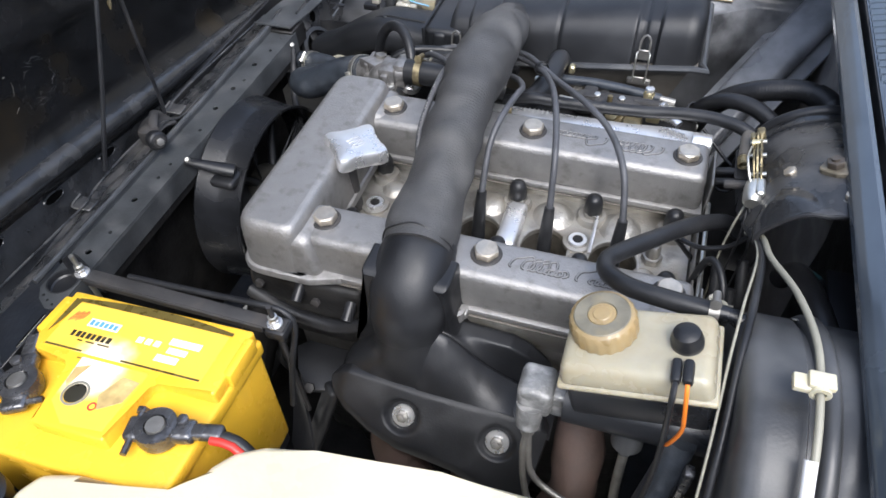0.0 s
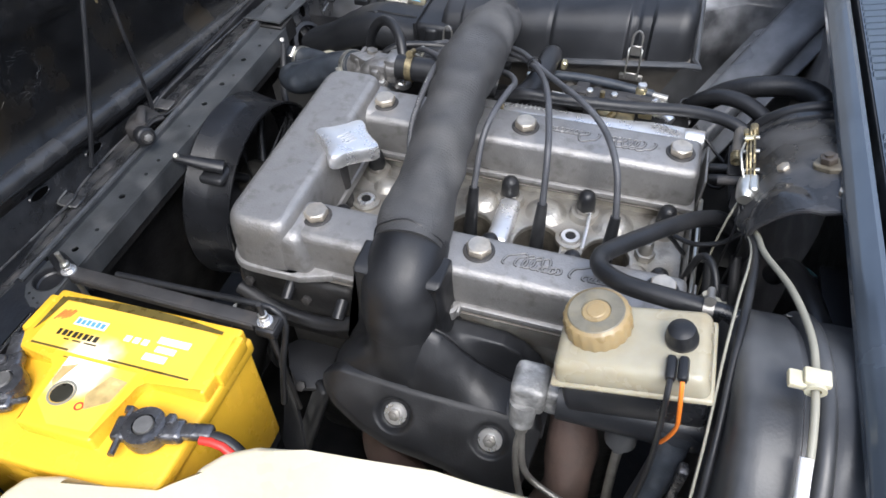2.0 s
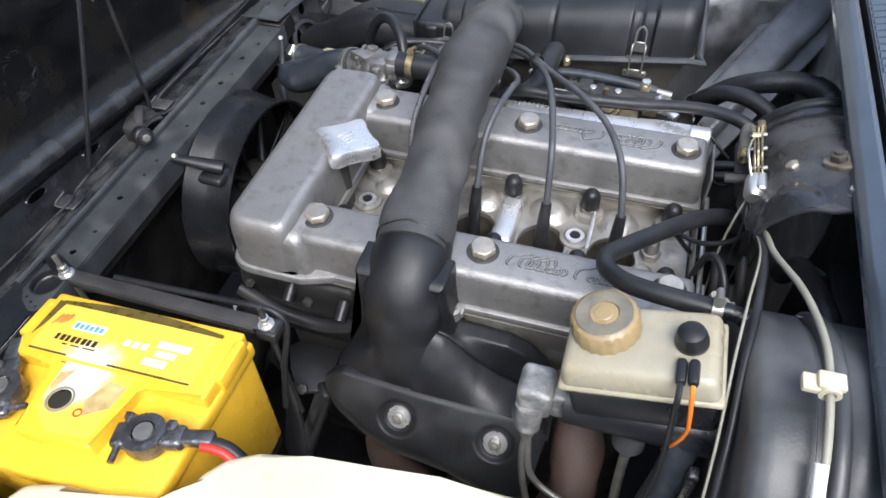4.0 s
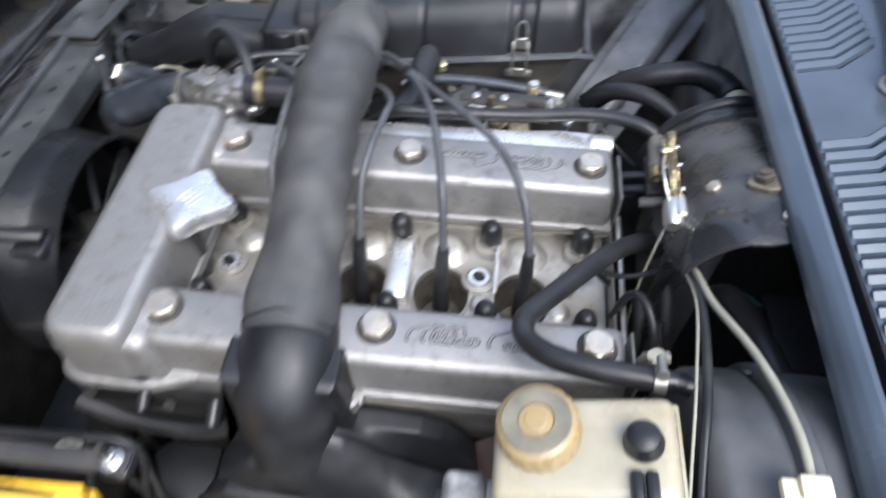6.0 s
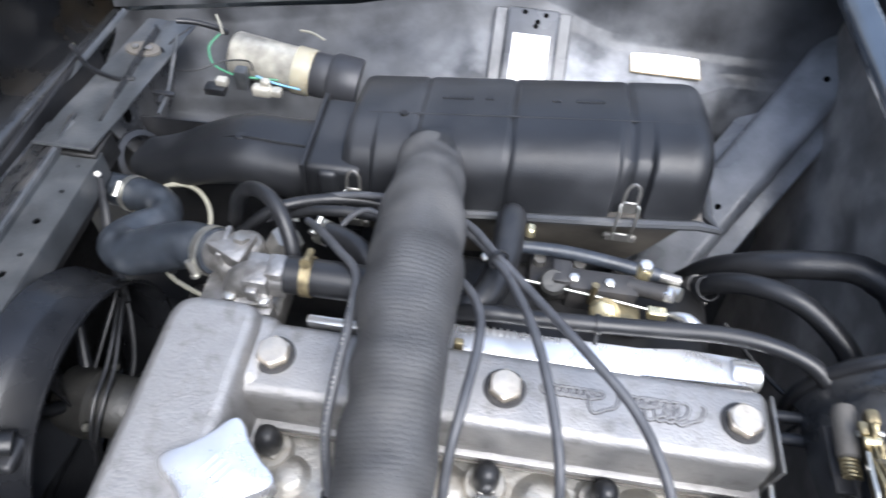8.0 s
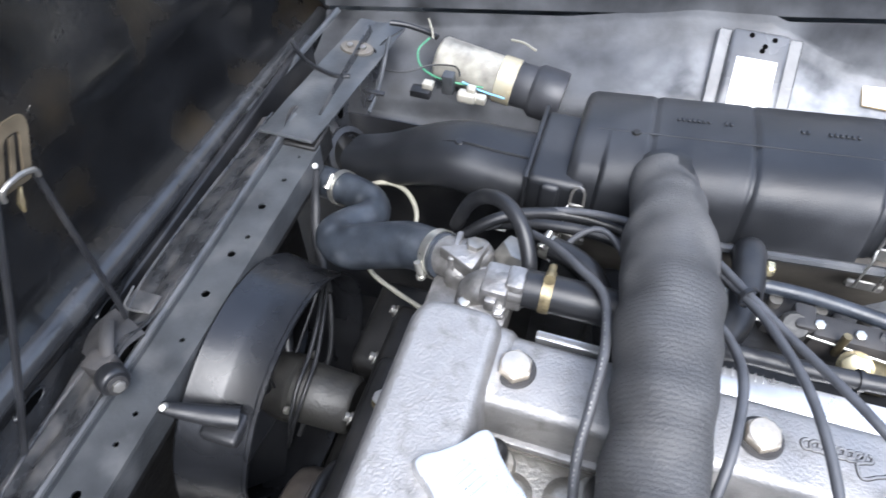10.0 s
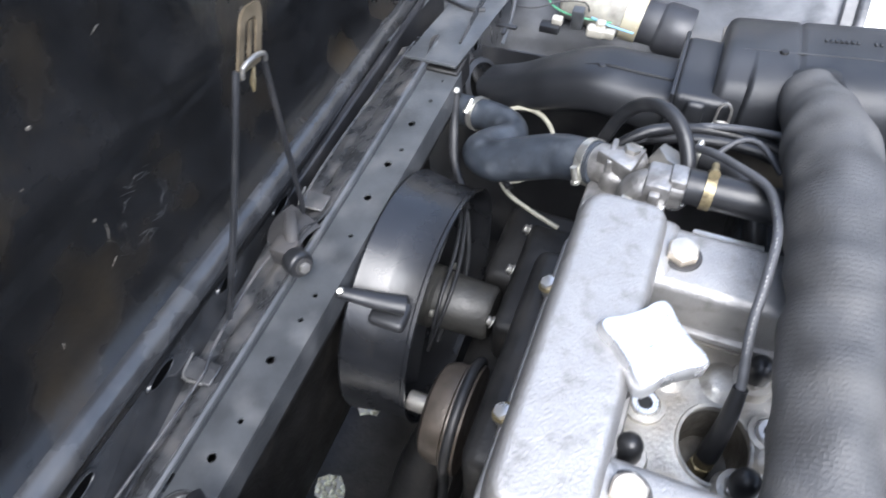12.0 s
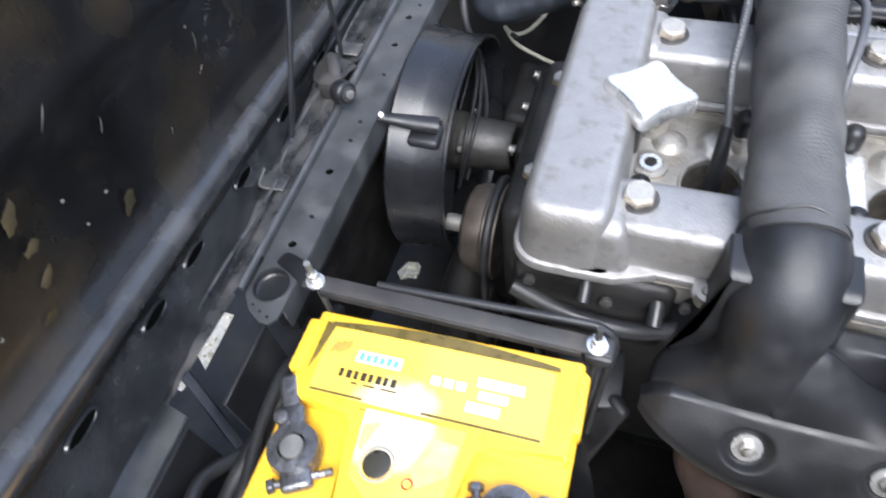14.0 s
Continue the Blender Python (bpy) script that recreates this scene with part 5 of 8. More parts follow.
exh = thing("exhaust_manifold", "rusty brown cast iron exhaust manifold", "exhaust manifold", (0.2, -0.1, 0.5))
for pts, r in (([(0.09, -0.03, 0.70), (0.10, -0.10, 0.655), (0.125, -0.15, 0.61), (0.16, -0.16, 0.54), (0.19, -0.14, 0.42)], 0.028), ([(0.30, -0.03, 0.70), (0.320, -0.09, 0.685), (0.322, -0.140, 0.645), (0.300, -0.175, 0.575), (0.268, -0.190, 0.49), (0.24, -0.19, 0.40)], 0.026), ([(0.20, -0.03, 0.70), (0.205, -0.10, 0.64), (0.21, -0.14, 0.55), (0.22, -0.14, 0.42)], 0.026)):
    part("pipe", tube(pts, r, 22, 0.006, wob=0.22), "rust", exh)
mount = thing("engine_bracket", "black steel engine mounting bracket beside the battery", "bracket", (0.0, -0.12, 0.45))
part("top_plate", prism([(-0.049, -0.064), (-0.036, -0.050), (0.020, -0.050), (0.024, -0.110), (-0.010, -0.119), (-0.031, -0.093)], 0.650, 0.658, 0.003, 2), "shroud", mount)
part("strut", rbox((-0.0125, -0.008, -0.20), (0.0125, 0.008, 0.02), 0.006, 3, m=toward((0.018, -0.112, 0.642), (0.28, 0.29, 0.91))), "shroud", mount)
part("side_plate", sheet(lambda u, v: Vector((-0.078 + 0.055 * u + 0.05 * v + 0.008 * math.sin(3 * v), -0.048 - 0.060 * u - 0.105 * v, 0.635 - 0.02 * u - 0.06 * v)), 10, 12, 0.004), "dark", mount)
part("nut", hexnut(0.007, 0.005, toward((-0.004, -0.114, 0.658), (0, -0.6, 0.8))), "grime", mount)

# lower front: water pump, pulley and belt
pump = thing("water_pump", "dark cast water pump with pulley and belt", "water pump", (-0.15, 0.1, 0.5))
part("housing", join(rbox((-0.125, 0.00, 0.62), (-0.075, 0.23, 0.785), 0.015, 3), rbox((-0.100, -0.044, 0.66), (0.05, -0.020, 0.772), 0.014, 3)), "void", pump)
part("pulley", lathe([(0, -0.034), (0.044, -0.034), (0.053, -0.029), (0.0575, -0.018), (0.0580, -0.006), (0.063, -0.003), (0.063, 0.0), (0.056, 0.004), (0.063, 0.010), (0.062, 0.013), (0, 0.013)], 36, toward((-0.165, 0.105, 0.600), (1, 0, 0))), "pulley", pump)
part("hub_nut", lathe([(0, -0.062), (0.0105, -0.062), (0.0115, -0.060), (0.0115, -0.030)], 16, toward((-0.165, 0.105, 0.600), (1, 0, 0))), "steel", pump)
BELT = [(0.105 + 0.0655 * math.cos(radians(d)), 0.600 + 0.0655 * math.sin(radians(d))) for d in range(-10, 191, 20)] + [(0.030, 0.52), (0.024, 0.44), (0.035, 0.385), (0.075, 0.345), (0.125, 0.345), (0.168, 0.385), (0.178, 0.44), (0.175, 0.52)]
part("belt", tube([Vector((-0.160, y, z)) for y, z in BELT + BELT[:1]], 0.0058, 10, 0.01), "rubber", pump, "worn black drive belt")
part("lower_pulley", lathe([(0, -0.02), (0.07, -0.02), (0.076, -0.01), (0.07, 0.0), (0, 0.0)], 36, toward((-0.165, 0.10, 0.42), (1, 0, 0))), "grime", pump)
part("slanted_arm", tube([(-0.175, 0.13, 0.60), (-0.195, 0.07, 0.53), (-0.205, 0.01, 0.46), (-0.215, -0.06, 0.36)], [0.022, 0.030, 0.031, 0.030], 18, 0.012), "void", pump)
for p, q, r in (((-0.03, -0.035, 0.765), (-0.03, -0.058, 0.752), 0.008), ((0.035, -0.035, 0.755), (0.035, -0.062, 0.742), 0.009)):
    part("side_plug", tube([p, q], r * 0.8, 16, 0.01), "dark", pump)
part("coolant_pipe", tube([(-0.098, -0.050, 0.742), (-0.050, -0.058, 0.728), (0.010, -0.060, 0.722), (0.050, -0.058, 0.735), (0.075, -0.050, 0.750)], 0.0085, 14, 0.01), "rubber", pump, "black pipe under the head")
for x, z in ((-0.082, 0.757), (-0.010, 0.745), (0.058, 0.762)):
    part("flange_bolt", hexnut(0.0062, 0.006, toward((x, -0.046, z), (0, -1, 0.2))), "grime", pump)


# ---------- air filter box ----------
def lipz(x):
    return 0.775 + 0.118 * x


fbox = thing("air_filter_box", "black moulded air filter box with ribbed lid", "air filter box", (0.17, 0.55, 0.68))
X0, X1 = -0.004, 0.373


def lid_profile(x):
    z = lipz(x)
    return [(0.437, z + 0.002), (0.441, z + 0.018), (0.447, z + 0.040), (0.455, z + 0.055), (0.470, z + 0.0655), (0.495, z + 0.0690), (0.530, z + 0.0670), (0.565, z + 0.0610), (0.590, z + 0.0545), (0.604, z + 0.044), (0.612, z + 0.020), (0.616, z - 0.03)]


def lid_mesh():
    bm = bmesh.new()
    xs = [X0 + (X1 - X0) * i / 180 for i in range(181)]
    rows = []
    for x in xs:
        d = min(x - X0, X1 - x)
        soft = 0.012 if x < 0.1 else 0.026
        rnd = 0.77 * soft * (1 - math.sqrt(max(0, 1 - ((max(0, soft - d)) / soft) ** 2)))
        row = []
        prof = lid_profile(x)
        for i, (y, z) in enumerate(prof):
            cy, cz = 0.530, lipz(x) + 0.01
            zz = z - rnd * (1 if z > cz + 0.02 else 0.2)
            yy = y + rnd * (cy - y) / 0.11
            groove = 0.0
            for gx in (0.072, 0.170, 0.292):
                groove += 0.0028 * math.exp(-((x - gx) / 0.0028) ** 2)
            for lx in (0.013, 0.296):
                if i < 5 and abs(x - lx) < 0.0175:
                    groove += 0.0080 * min(1, (0.0175 - abs(x - lx)) / 0.003)
            row.append(bm.verts.new((x, yy + (groove if i < 4 else 0), zz - (groove if i >= 4 else 0))))
        rows.append(row)
    for a, b in zip(rows[:-1], rows[1:]):
        for i in range(len(a) - 1):
            bm.faces.new((a[i], a[i + 1], b[i + 1], b[i]))
    for row in (rows[0], rows[-1]):
        bm.faces.new(row)
    return bm


part("lid", lid_mesh(), "lid", fbox, "black moulded lid", angle=50)
part("lid_line", tube([(X0 + 0.02, 0.512, lipz(X0 + 0.02) + 0.0675), (0.17, 0.512, lipz(0.17) + 0.0680), (X1 - 0.02, 0.512, lipz(X1 - 0.02) + 0.0670)], 0.0013, 6, 0.02), "lid", fbox)
part("lid_rim", tube([(X0 - 0.004, 0.60, lipz(X0)), (X0 - 0.004, 0.445, lipz(X0)), (X0 + 0.010, 0.4335, lipz(X0)), (0.16, 0.4325, lipz(0.16)), (X1 - 0.006, 0.4335, lipz(X1)), (X1 + 0.006, 0.446, lipz(X1)), (X1 + 0.006, 0.62, lipz(X1))], 0.0055, 8, 0.01, squash=0.9), "servo", fbox, "worn grey rim round the lid")
for x, w in ((0.11, 0.035), (0.145, 0.012), (0.215, 0.010), (0.250, 0.030)):
    for k in range(int(w / 0.005)):
        xx = x - w / 2 + 0.005 * k
        part("raised_mark", rbox((xx, 0.540, lipz(xx) + 0.0645), (xx + 0.0032, 0.545, lipz(xx) + 0.0672), 0.0004, 1), "lid", fbox)


def lower_tray():
    bm = bmesh.new()
    rows = []
    for dz, dx, dy in ((0.0, 0.0, 0.0), (-0.006, 0.0, 0.0), (-0.010, 0.010, 0.008), (-0.075, 0.035, 0.022), (-0.12, 0.05, 0.04)):
        a, b = X0 + dx, X1 - dx
        rows.append([bm.verts.new(p) for p in ((a, 0.436 + dy, lipz(a) + dz), (b, 0.436 + dy, lipz(b) + dz), (b, 0.652, lipz(b) + dz), (a, 0.652, lipz(a) + dz))])
    for r, s in zip(rows[:-1], rows[1:]):
        for i in range(4):
            bm.faces.new((r[i], r[(i + 1) % 4], s[(i + 1) % 4], s[i]))
    bm.faces.new(rows[-1])
    bm.faces.new(rows[0])
    return bm


part("lower_tray", lower_tray(), "tray", fbox, "dusty brown-grey lower tray", angle=30)
part("spout", lathe([(0.034, 0), (0.036, 0.004), (0.0335, 0.010), (0.0325, 0.03)], 28, toward((0.0925, 0.475, 0.826), (0.0, -0.93, 0.37))), "lid", fbox)
part("front_step", join(rbox((-0.044, 0.446, 0.715), (0.020, 0.560, 0.8180), 0.009, 4), rbox((-0.028, 0.4410, 0.725), (-0.006, 0.470, 0.814), 0.006, 3), rbox((-0.0465, 0.444, 0.717), (-0.0415, 0.563, 0.8200), 0.002, 2)), "lid", fbox, "moulded step between lid and snout")
for x in (0.013, 0.296):
    z = lipz(x)
    latch = part("latch", join(rbox((x - 0.0105, 0.4270, z - 0.022), (x + 0.0105, 0.4295, z - 0.012), 0.001, 1), rbox((x - 0.017, 0.4275, z - 0.026), (x + 0.017, 0.4335, z - 0.015), 0.002, 1)), "steel", fbox, "sprung steel toggle latch")
    part("wire_loop", tube([(x - 0.009, 0.4265, z - 0.020), (x - 0.009, 0.429, z + 0.018), (x - 0.0075, 0.436, z + 0.024), (x + 0.0075, 0.436, z + 0.024), (x + 0.009, 0.429, z + 0.018), (x + 0.009, 0.4265, z - 0.020)], 0.0013, 6, 0.004), "zinc", latch)
    part("hasp", join(rbox((x - 0.008, 0.4345, z + 0.012), (x + 0.008, 0.4375, z + 0.028), 0.0012, 1), tube([(x - 0.007, 0.437, z + 0.026), (x - 0.006, 0.4400, z + 0.042), (x, 0.4415, z + 0.048), (x + 0.006, 0.4400, z + 0.042), (x + 0.007, 0.437, z + 0.026)], 0.0016, 6, 0.004)), "steel", latch)
def duct(secs, n=40, e=3.2):
    """A rounded rectangular duct through sections (x, y, z, half width, half height)."""
    bm = bmesh.new()
    line = spline([c[:3] for c in secs], 0.006)
    rows = []
    for i, (c, q) in enumerate(line):
        t = (line[min(i + 1, len(line) - 1)][0] - line[max(i - 1, 0)][0]).normalized()
        side = t.cross(Vector((0, 0, 1))).normalized()
        up = side.cross(t)
        k = min(int(q), len(secs) - 2)
        f = q - k
        w, h = (secs[k][j] + (secs[k + 1][j] - secs[k][j]) * f for j in (3, 4))
        row = []
        for a in range(n):
            an = 2 * math.pi * a / n
            ca, sa = math.cos(an), math.sin(an)
            row.append(bm.verts.new(c + side * w * math.copysign(abs(ca) ** (2 / e), ca) + up * h * math.copysign(abs(sa) ** (2 / e), sa)))
        rows.append(row)
    for a, b in zip(rows[:-1], rows[1:]):
        for i in range(n):
            bm.faces.new((a[i], a[(i + 1) % n], b[(i + 1) % n], b[i]))
    return bm


SNOUT = [(-0.040, 0.500, 0.768, 0.050, 0.034), (-0.085, 0.500, 0.772, 0.046, 0.031), (-0.130, 0.502, 0.773, 0.043, 0.029), (-0.180, 0.508, 0.752, 0.039, 0.027), (-0.230, 0.519, 0.720, 0.035, 0.026), (-0.276, 0.531, 0.696, 0.031, 0.026)]
snout = part("snout", duct(SNOUT), "lid", fbox, "black intake snout", angle=50)
part("snout_seam", tube([(x, y - 0.010, z + h + 0.0005) for x, y, z, w, h in SNOUT], 0.0022, 6, 0.008), "lid", snout)
part("seam_pip", lathe([(0, 0.004), (0.005, 0.003), (0.007, 0)], 12, Matrix.Translation((-0.128, 0.492, 0.801))), "lid", snout)
part("snout_mouth", lathe([(0.029, -0.006), (0.036, -0.004), (0.037, 0.002), (0.034, 0.006), (0.028, 0.006)], 26, toward((-0.294, 0.537, 0.694), (-0.85, 0.22, -0.48))), "rubber", fbox, "rubber mouth ring")
part("moulding_pip", lathe([(0, 0.004), (0.004, 0.003), (0.005, 0)], 12, Matrix.Translation((0.055, 0.51, lipz(0.055) + 0.0675))), "void", fbox)

# dark panel below the snout with a small white sticker
solo("side_baffle", sheet(lambda u, v: Vector((-0.47 + 0.45 * u, 0.56 + 0.03 * v, 0.30 + 0.40 * v + 0.02 * math.sin(2.5 * u))), 14, 8, 0.003), "dark", "black baffle panel below the intake snout", "panel", kind="structure")
stk = solo("sticker", rbox((-0.008, -0.006, 0), (0.008, 0.006, 0.0008), 0.001, 1), "white", "small square white sticker on the baffle", "sticker")
stk.matrix_basis = pose(-0.066, 0.4465, 0.728, 88, 0, 0)

# ---------- hoses ----------
def hose(name, label, pts, r, material="rubber", n=14, rib=0.0, pitch=0.005, category="hose", step=0.006, group=""):
    return solo(name, tube(pts, r, n, min(step, pitch / 5) if rib else step, rib, pitch), material, label, category, group)


top = thing("radiator_hose", "blue-grey rubber radiator hose bent in a zigzag", "radiator hose", (-0.2, 0.4, 0.70))
RH = [(-0.312, 0.484, 0.690), (-0.285, 0.476, 0.697), (-0.254, 0.466, 0.705), (-0.226, 0.450, 0.712), (-0.214, 0.424, 0.720), (-0.230, 0.398, 0.729), (-0.236, 0.371, 0.737), (-0.212, 0.354, 0.748), (-0.175, 0.352, 0.766), (-0.140, 0.349, 0.784), (-0.112, 0.338, 0.798), (-0.094, 0.330, 0.806)]
part("hose", tube(RH, [0.0205, 0.0205, 0.0205, 0.0205, 0.0195, 0.0200, 0.0225, 0.0245, 0.0250, 0.0245, 0.0235, 0.0230], 24, 0.006), "bluerubber", top)
clamp(top, (-0.274, 0.4725, 0.6995), (-0.24, 0.459, 0.709), 0.0218, screw=(0.3, -0.6, 0.8))
clamp(top, (-0.102, 0.3335, 0.8025), (-0.084, 0.326, 0.810), 0.0240, screw=(-0.2, -1, 0.2))
thermo = thing("thermostat_housing", "cast aluminium thermostat housing bolted to the head", "thermostat housing", (-0.06, 0.32, 0.77))
part("inlet", tube([(-0.125, 0.342, 0.792), (-0.095, 0.332, 0.806), (-0.072, 0.325, 0.812)], [0.020, 0.0205, 0.022], 22, 0.006), "housing", thermo)
part("housing", join(rbox((-0.090, 0.300, 0.775), (-0.044, 0.346, 0.822), 0.012, 3), lathe([(0.018, 0), (0.019, 0.006), (0.016, 0.012), (0.010, 0.015), (0, 0.015)], 22, toward((-0.066, 0.330, 0.816), (-0.1, 0.2, 0.95)))), "housing", thermo)
part("lower_flange", rbox((-0.100, 0.262, 0.770), (-0.020, 0.315, 0.800), 0.006, 2), "housing", thermo)
part("outlet_elbow", tube([(-0.056, 0.284, 0.812), (-0.051, 0.284, 0.834), (-0.036, 0.286, 0.8435), (-0.004, 0.289, 0.8465)], [0.0150, 0.0155, 0.0145, 0.0140], 20, 0.005), "housing", thermo)
part("flange", rbox((-0.066, 0.264, 0.822), (-0.022, 0.298, 0.830), 0.003, 2), "housing", thermo)
part("foot", rbox((-0.036, 0.258, 0.790), (-0.020, 0.274, 0.826), 0.004, 2), "housing", thermo)
part("gusset", prism([(-0.098, 0.318), (-0.060, 0.300), (-0.052, 0.336)], 0.815, 0.838, 0.003, 2), "housing", thermo)
part("clamp_block", join(rbox((-0.046, 0.268, 0.834), (-0.022, 0.302, 0.858), 0.004, 2), rbox((-0.040, 0.262, 0.838), (-0.030, 0.270, 0.852), 0.002, 2), rbox((-0.026, 0.276, 0.826), (-0.010, 0.300, 0.862), 0.003, 2)), "housing", thermo)
part("rib", rbox((-0.086, 0.308, 0.818), (-0.080, 0.344, 0.834), 0.002, 2), "housing", thermo)
part("bleed_screw", hexnut(0.0085, 0.012, toward((-0.066, 0.326, 0.830), (0.1, 0.2, 0.95), 15)), "steel", thermo, "dull hexagon screw")
part("large_union", hexnut(0.017, 0.020, toward((-0.036, 0.338, 0.812), (0.45, 0.25, 0.85), 12)), "steel", thermo, "big dull hexagon union")
part("polished_plug", lathe([(0.016, 0), (0.016, 0.012), (0.012, 0.015), (0, 0.015)], 22, toward((-0.018, 0.312, 0.806), (0.3, -0.2, 0.9))), "shine", thermo)
bolt(thermo, (-0.028, 0.268, 0.830), (0, 0, 1), 0.0055, 0.005, 0, "shine")
bolt(thermo, (-0.058, 0.268, 0.830), (0, 0, 1), 0.0055, 0.005)
wh = thing("heater_hose", "short black rubber hose with a plated clamp", "heater hose", (0.04, 0.289, 0.83))
part("hose", tube([(-0.010, 0.289, 0.8475), (0.04, 0.289, 0.848), (0.085, 0.290, 0.8465), (0.13, 0.294, 0.838)], 0.0168, 20, 0.01), "rubber", wh)
clamp(wh, (0.009, 0.289, 0.848), (0.05, 0.289, 0.848), 0.0172, "gold", screw=(0, 0.3, 1))
hose("bypass_hose", "thin black rubber hose looped over the thermostat", [(-0.100, 0.385, 0.790), (-0.085, 0.378, 0.835), (-0.066, 0.368, 0.862), (-0.045, 0.355, 0.872), (-0.027, 0.338, 0.868), (-0.014, 0.318, 0.852), (-0.008, 0.300, 0.826)], 0.0072)
hose("vacuum_hose", "black rubber vacuum hose behind the leads", [(-0.095, 0.375, 0.780), (-0.055, 0.395, 0.806), (0.0, 0.422, 0.800), (0.058, 0.424, 0.796), (0.12, 0.41, 0.79)], 0.0065)
b2h = thing("coolant_branch", "black rubber branch hose with a small clamp", "hose", (0.02, 0.35, 0.80))
part("hose", tube([(-0.010, 0.372, 0.808), (0.020, 0.362, 0.812), (0.045, 0.345, 0.812), (0.060, 0.320, 0.80), (0.07, 0.30, 0.78)], 0.0115, 16, 0.006), "rubber", b2h)
clamp(b2h, (-0.002, 0.3695, 0.8090), (0.02, 0.362, 0.812), 0.0117, screw=(-0.2, -0.3, 1))
hose("vacuum_hose", "black rubber vacuum hose behind the leads", [(-0.07, 0.40, 0.785), (-0.01, 0.402, 0.802), (0.05, 0.40, 0.806), (0.10, 0.385, 0.80)], 0.006)
hose("vacuum_hose", "black rubber vacuum hose behind the leads", [(0.00, 0.36, 0.80), (0.028, 0.385, 0.825), (0.05, 0.385, 0.83), (0.075, 0.36, 0.82)], 0.003, "lead")

breather = thing("breather_pipe", "black bent breather pipe below the filter box", "breather pipe", (0.17, 0.36, 0.80))
part("pipe", tube([(0.1825, 0.424, 0.800), (0.1815, 0.414, 0.818), (0.1800, 0.395, 0.822), (0.1780, 0.360, 0.822), (0.166, 0.318, 0.8170), (0.142, 0.297, 0.8140), (0.108, 0.288, 0.812)], [0.0135, 0.0145, 0.015, 0.015, 0.015, 0.0145, 0.014], 20, 0.006), "rubber", breather)
part("clip", rbox((0.197, 0.398, 0.806), (0.206, 0.410, 0.818), 0.002, 1), "brass", breather)

shose = thing("servo_hose", "black corrugated servo hose to the bulkhead", "servo hose", (0.44, 0.40, 0.78))
part("hose", tube([(0.388, 0.440, 0.715), (0.400, 0.424, 0.762), (0.422, 0.406, 0.800), (0.448, 0.397, 0.821), (0.474, 0.393, 0.831), (0.506, 0.388, 0.838), (0.532, 0.371, 0.838), (0.541, 0.354, 0.834)], 0.0142, 18, 0.0008, 0.00022, 0.0036), "rubber", shose)
part("cuff", tube([(0.520, 0.3815, 0.8385), (0.533, 0.370, 0.838), (0.541, 0.355, 0.834)], 0.0158, 20, 0.004), "rubber", shose, "smooth black rubber cuff")
fit = thing("bulkhead_fitting", "pale grey plastic fitting on the bulkhead cover", "fitting", (0.52, 0.30, 0.86))
part("elbow", tube([(0.541, 0.356, 0.835), (0.545, 0.338, 0.835), (0.547, 0.320, 0.832), (0.548, 0.298, 0.820)], 0.0145, 20, 0.005), "cream", fit)
part("collar", lathe([(0.0150, -0.009), (0.0170, -0.007), (0.0170, 0.007), (0.0150, 0.009)], 22, toward((0.5405, 0.357, 0.835), (0.2, -0.9, 0.0))), "rubber", fit)
fuelh = thing("fuel_hose", "black rubber hose arching to the bulkhead", "hose", (0.43, 0.35, 0.82))
part("hose", tube([(0.376, 0.400, 0.755), (0.387, 0.384, 0.792), (0.407, 0.368, 0.819), (0.434, 0.354, 0.830), (0.460, 0.338, 0.829), (0.486, 0.312, 0.820), (0.500, 0.288, 0.806)], 0.0105, 14, 0.006), "rubber", fuelh)
clamp(fuelh, (0.3795, 0.3955, 0.768), (0.387, 0.384, 0.792), 0.0108, "steel", screw=(0.2, -1, 0.2))
rhose = thing("return_hose", "long black rubber hose behind the cam cover", "hose", (0.26, 0.288, 0.83))
part("hose", tube([(0.120, 0.290, 0.815), (0.165, 0.284, 0.838), (0.215, 0.285, 0.838), (0.265, 0.288, 0.838), (0.315, 0.290, 0.840), (0.365, 0.289, 0.847), (0.405, 0.282, 0.851), (0.437, 0.268, 0.850), (0.458, 0.250, 0.838)], 0.0078, 14, 0.006), "rubber", rhose)
part("cable_tie", lathe([(0.0080, -0.002), (0.0094, -0.002), (0.0094, 0.002), (0.0080, 0.002), (0.0080, -0.002)], 18, toward((0.262, 0.2878, 0.838), (1, 0.06, 0))), "rubber", rhose, "black plastic tie")
part("tie_tail", tube([(0.262, 0.280, 0.834), (0.262, 0.274, 0.828)], 0.0022, 6, 0.004), "rubber", rhose)
hose("bulkhead_wire", "thin black wire drooping beside the head", [(0.395, 0.34, 0.79), (0.43, 0.31, 0.77), (0.45, 0.28, 0.775), (0.455, 0.262, 0.80)], 0.0022, step=0.008)
hose("bulkhead_wire", "thin black wire drooping beside the head", [(0.40, 0.275, 0.80), (0.415, 0.25, 0.775), (0.435, 0.24, 0.775), (0.447, 0.245, 0.80)], 0.002, step=0.008)
for k in range(2):
    hose("servo_branch", "black rubber pipe entering the bulkhead cover", [(0.41, 0.225 + 0.02 * k, 0.80), (0.44, 0.222 + 0.02 * k, 0.808), (0.47, 0.22 + 0.02 * k, 0.808)], 0.0055)

# fuel rail and throttle linkage
frail = thing("fuel_rail", "blue-grey fuel hose with plated banjo unions", "fuel rail", (0.26, 0.38, 0.79))
part("hose", tube([(0.185, 0.392, 0.800), (0.24, 0.390, 0.803), (0.29, 0.384, 0.803), (0.332, 0.378, 0.801)], 0.0070, 14, 0.01), "bluerubber", frail)
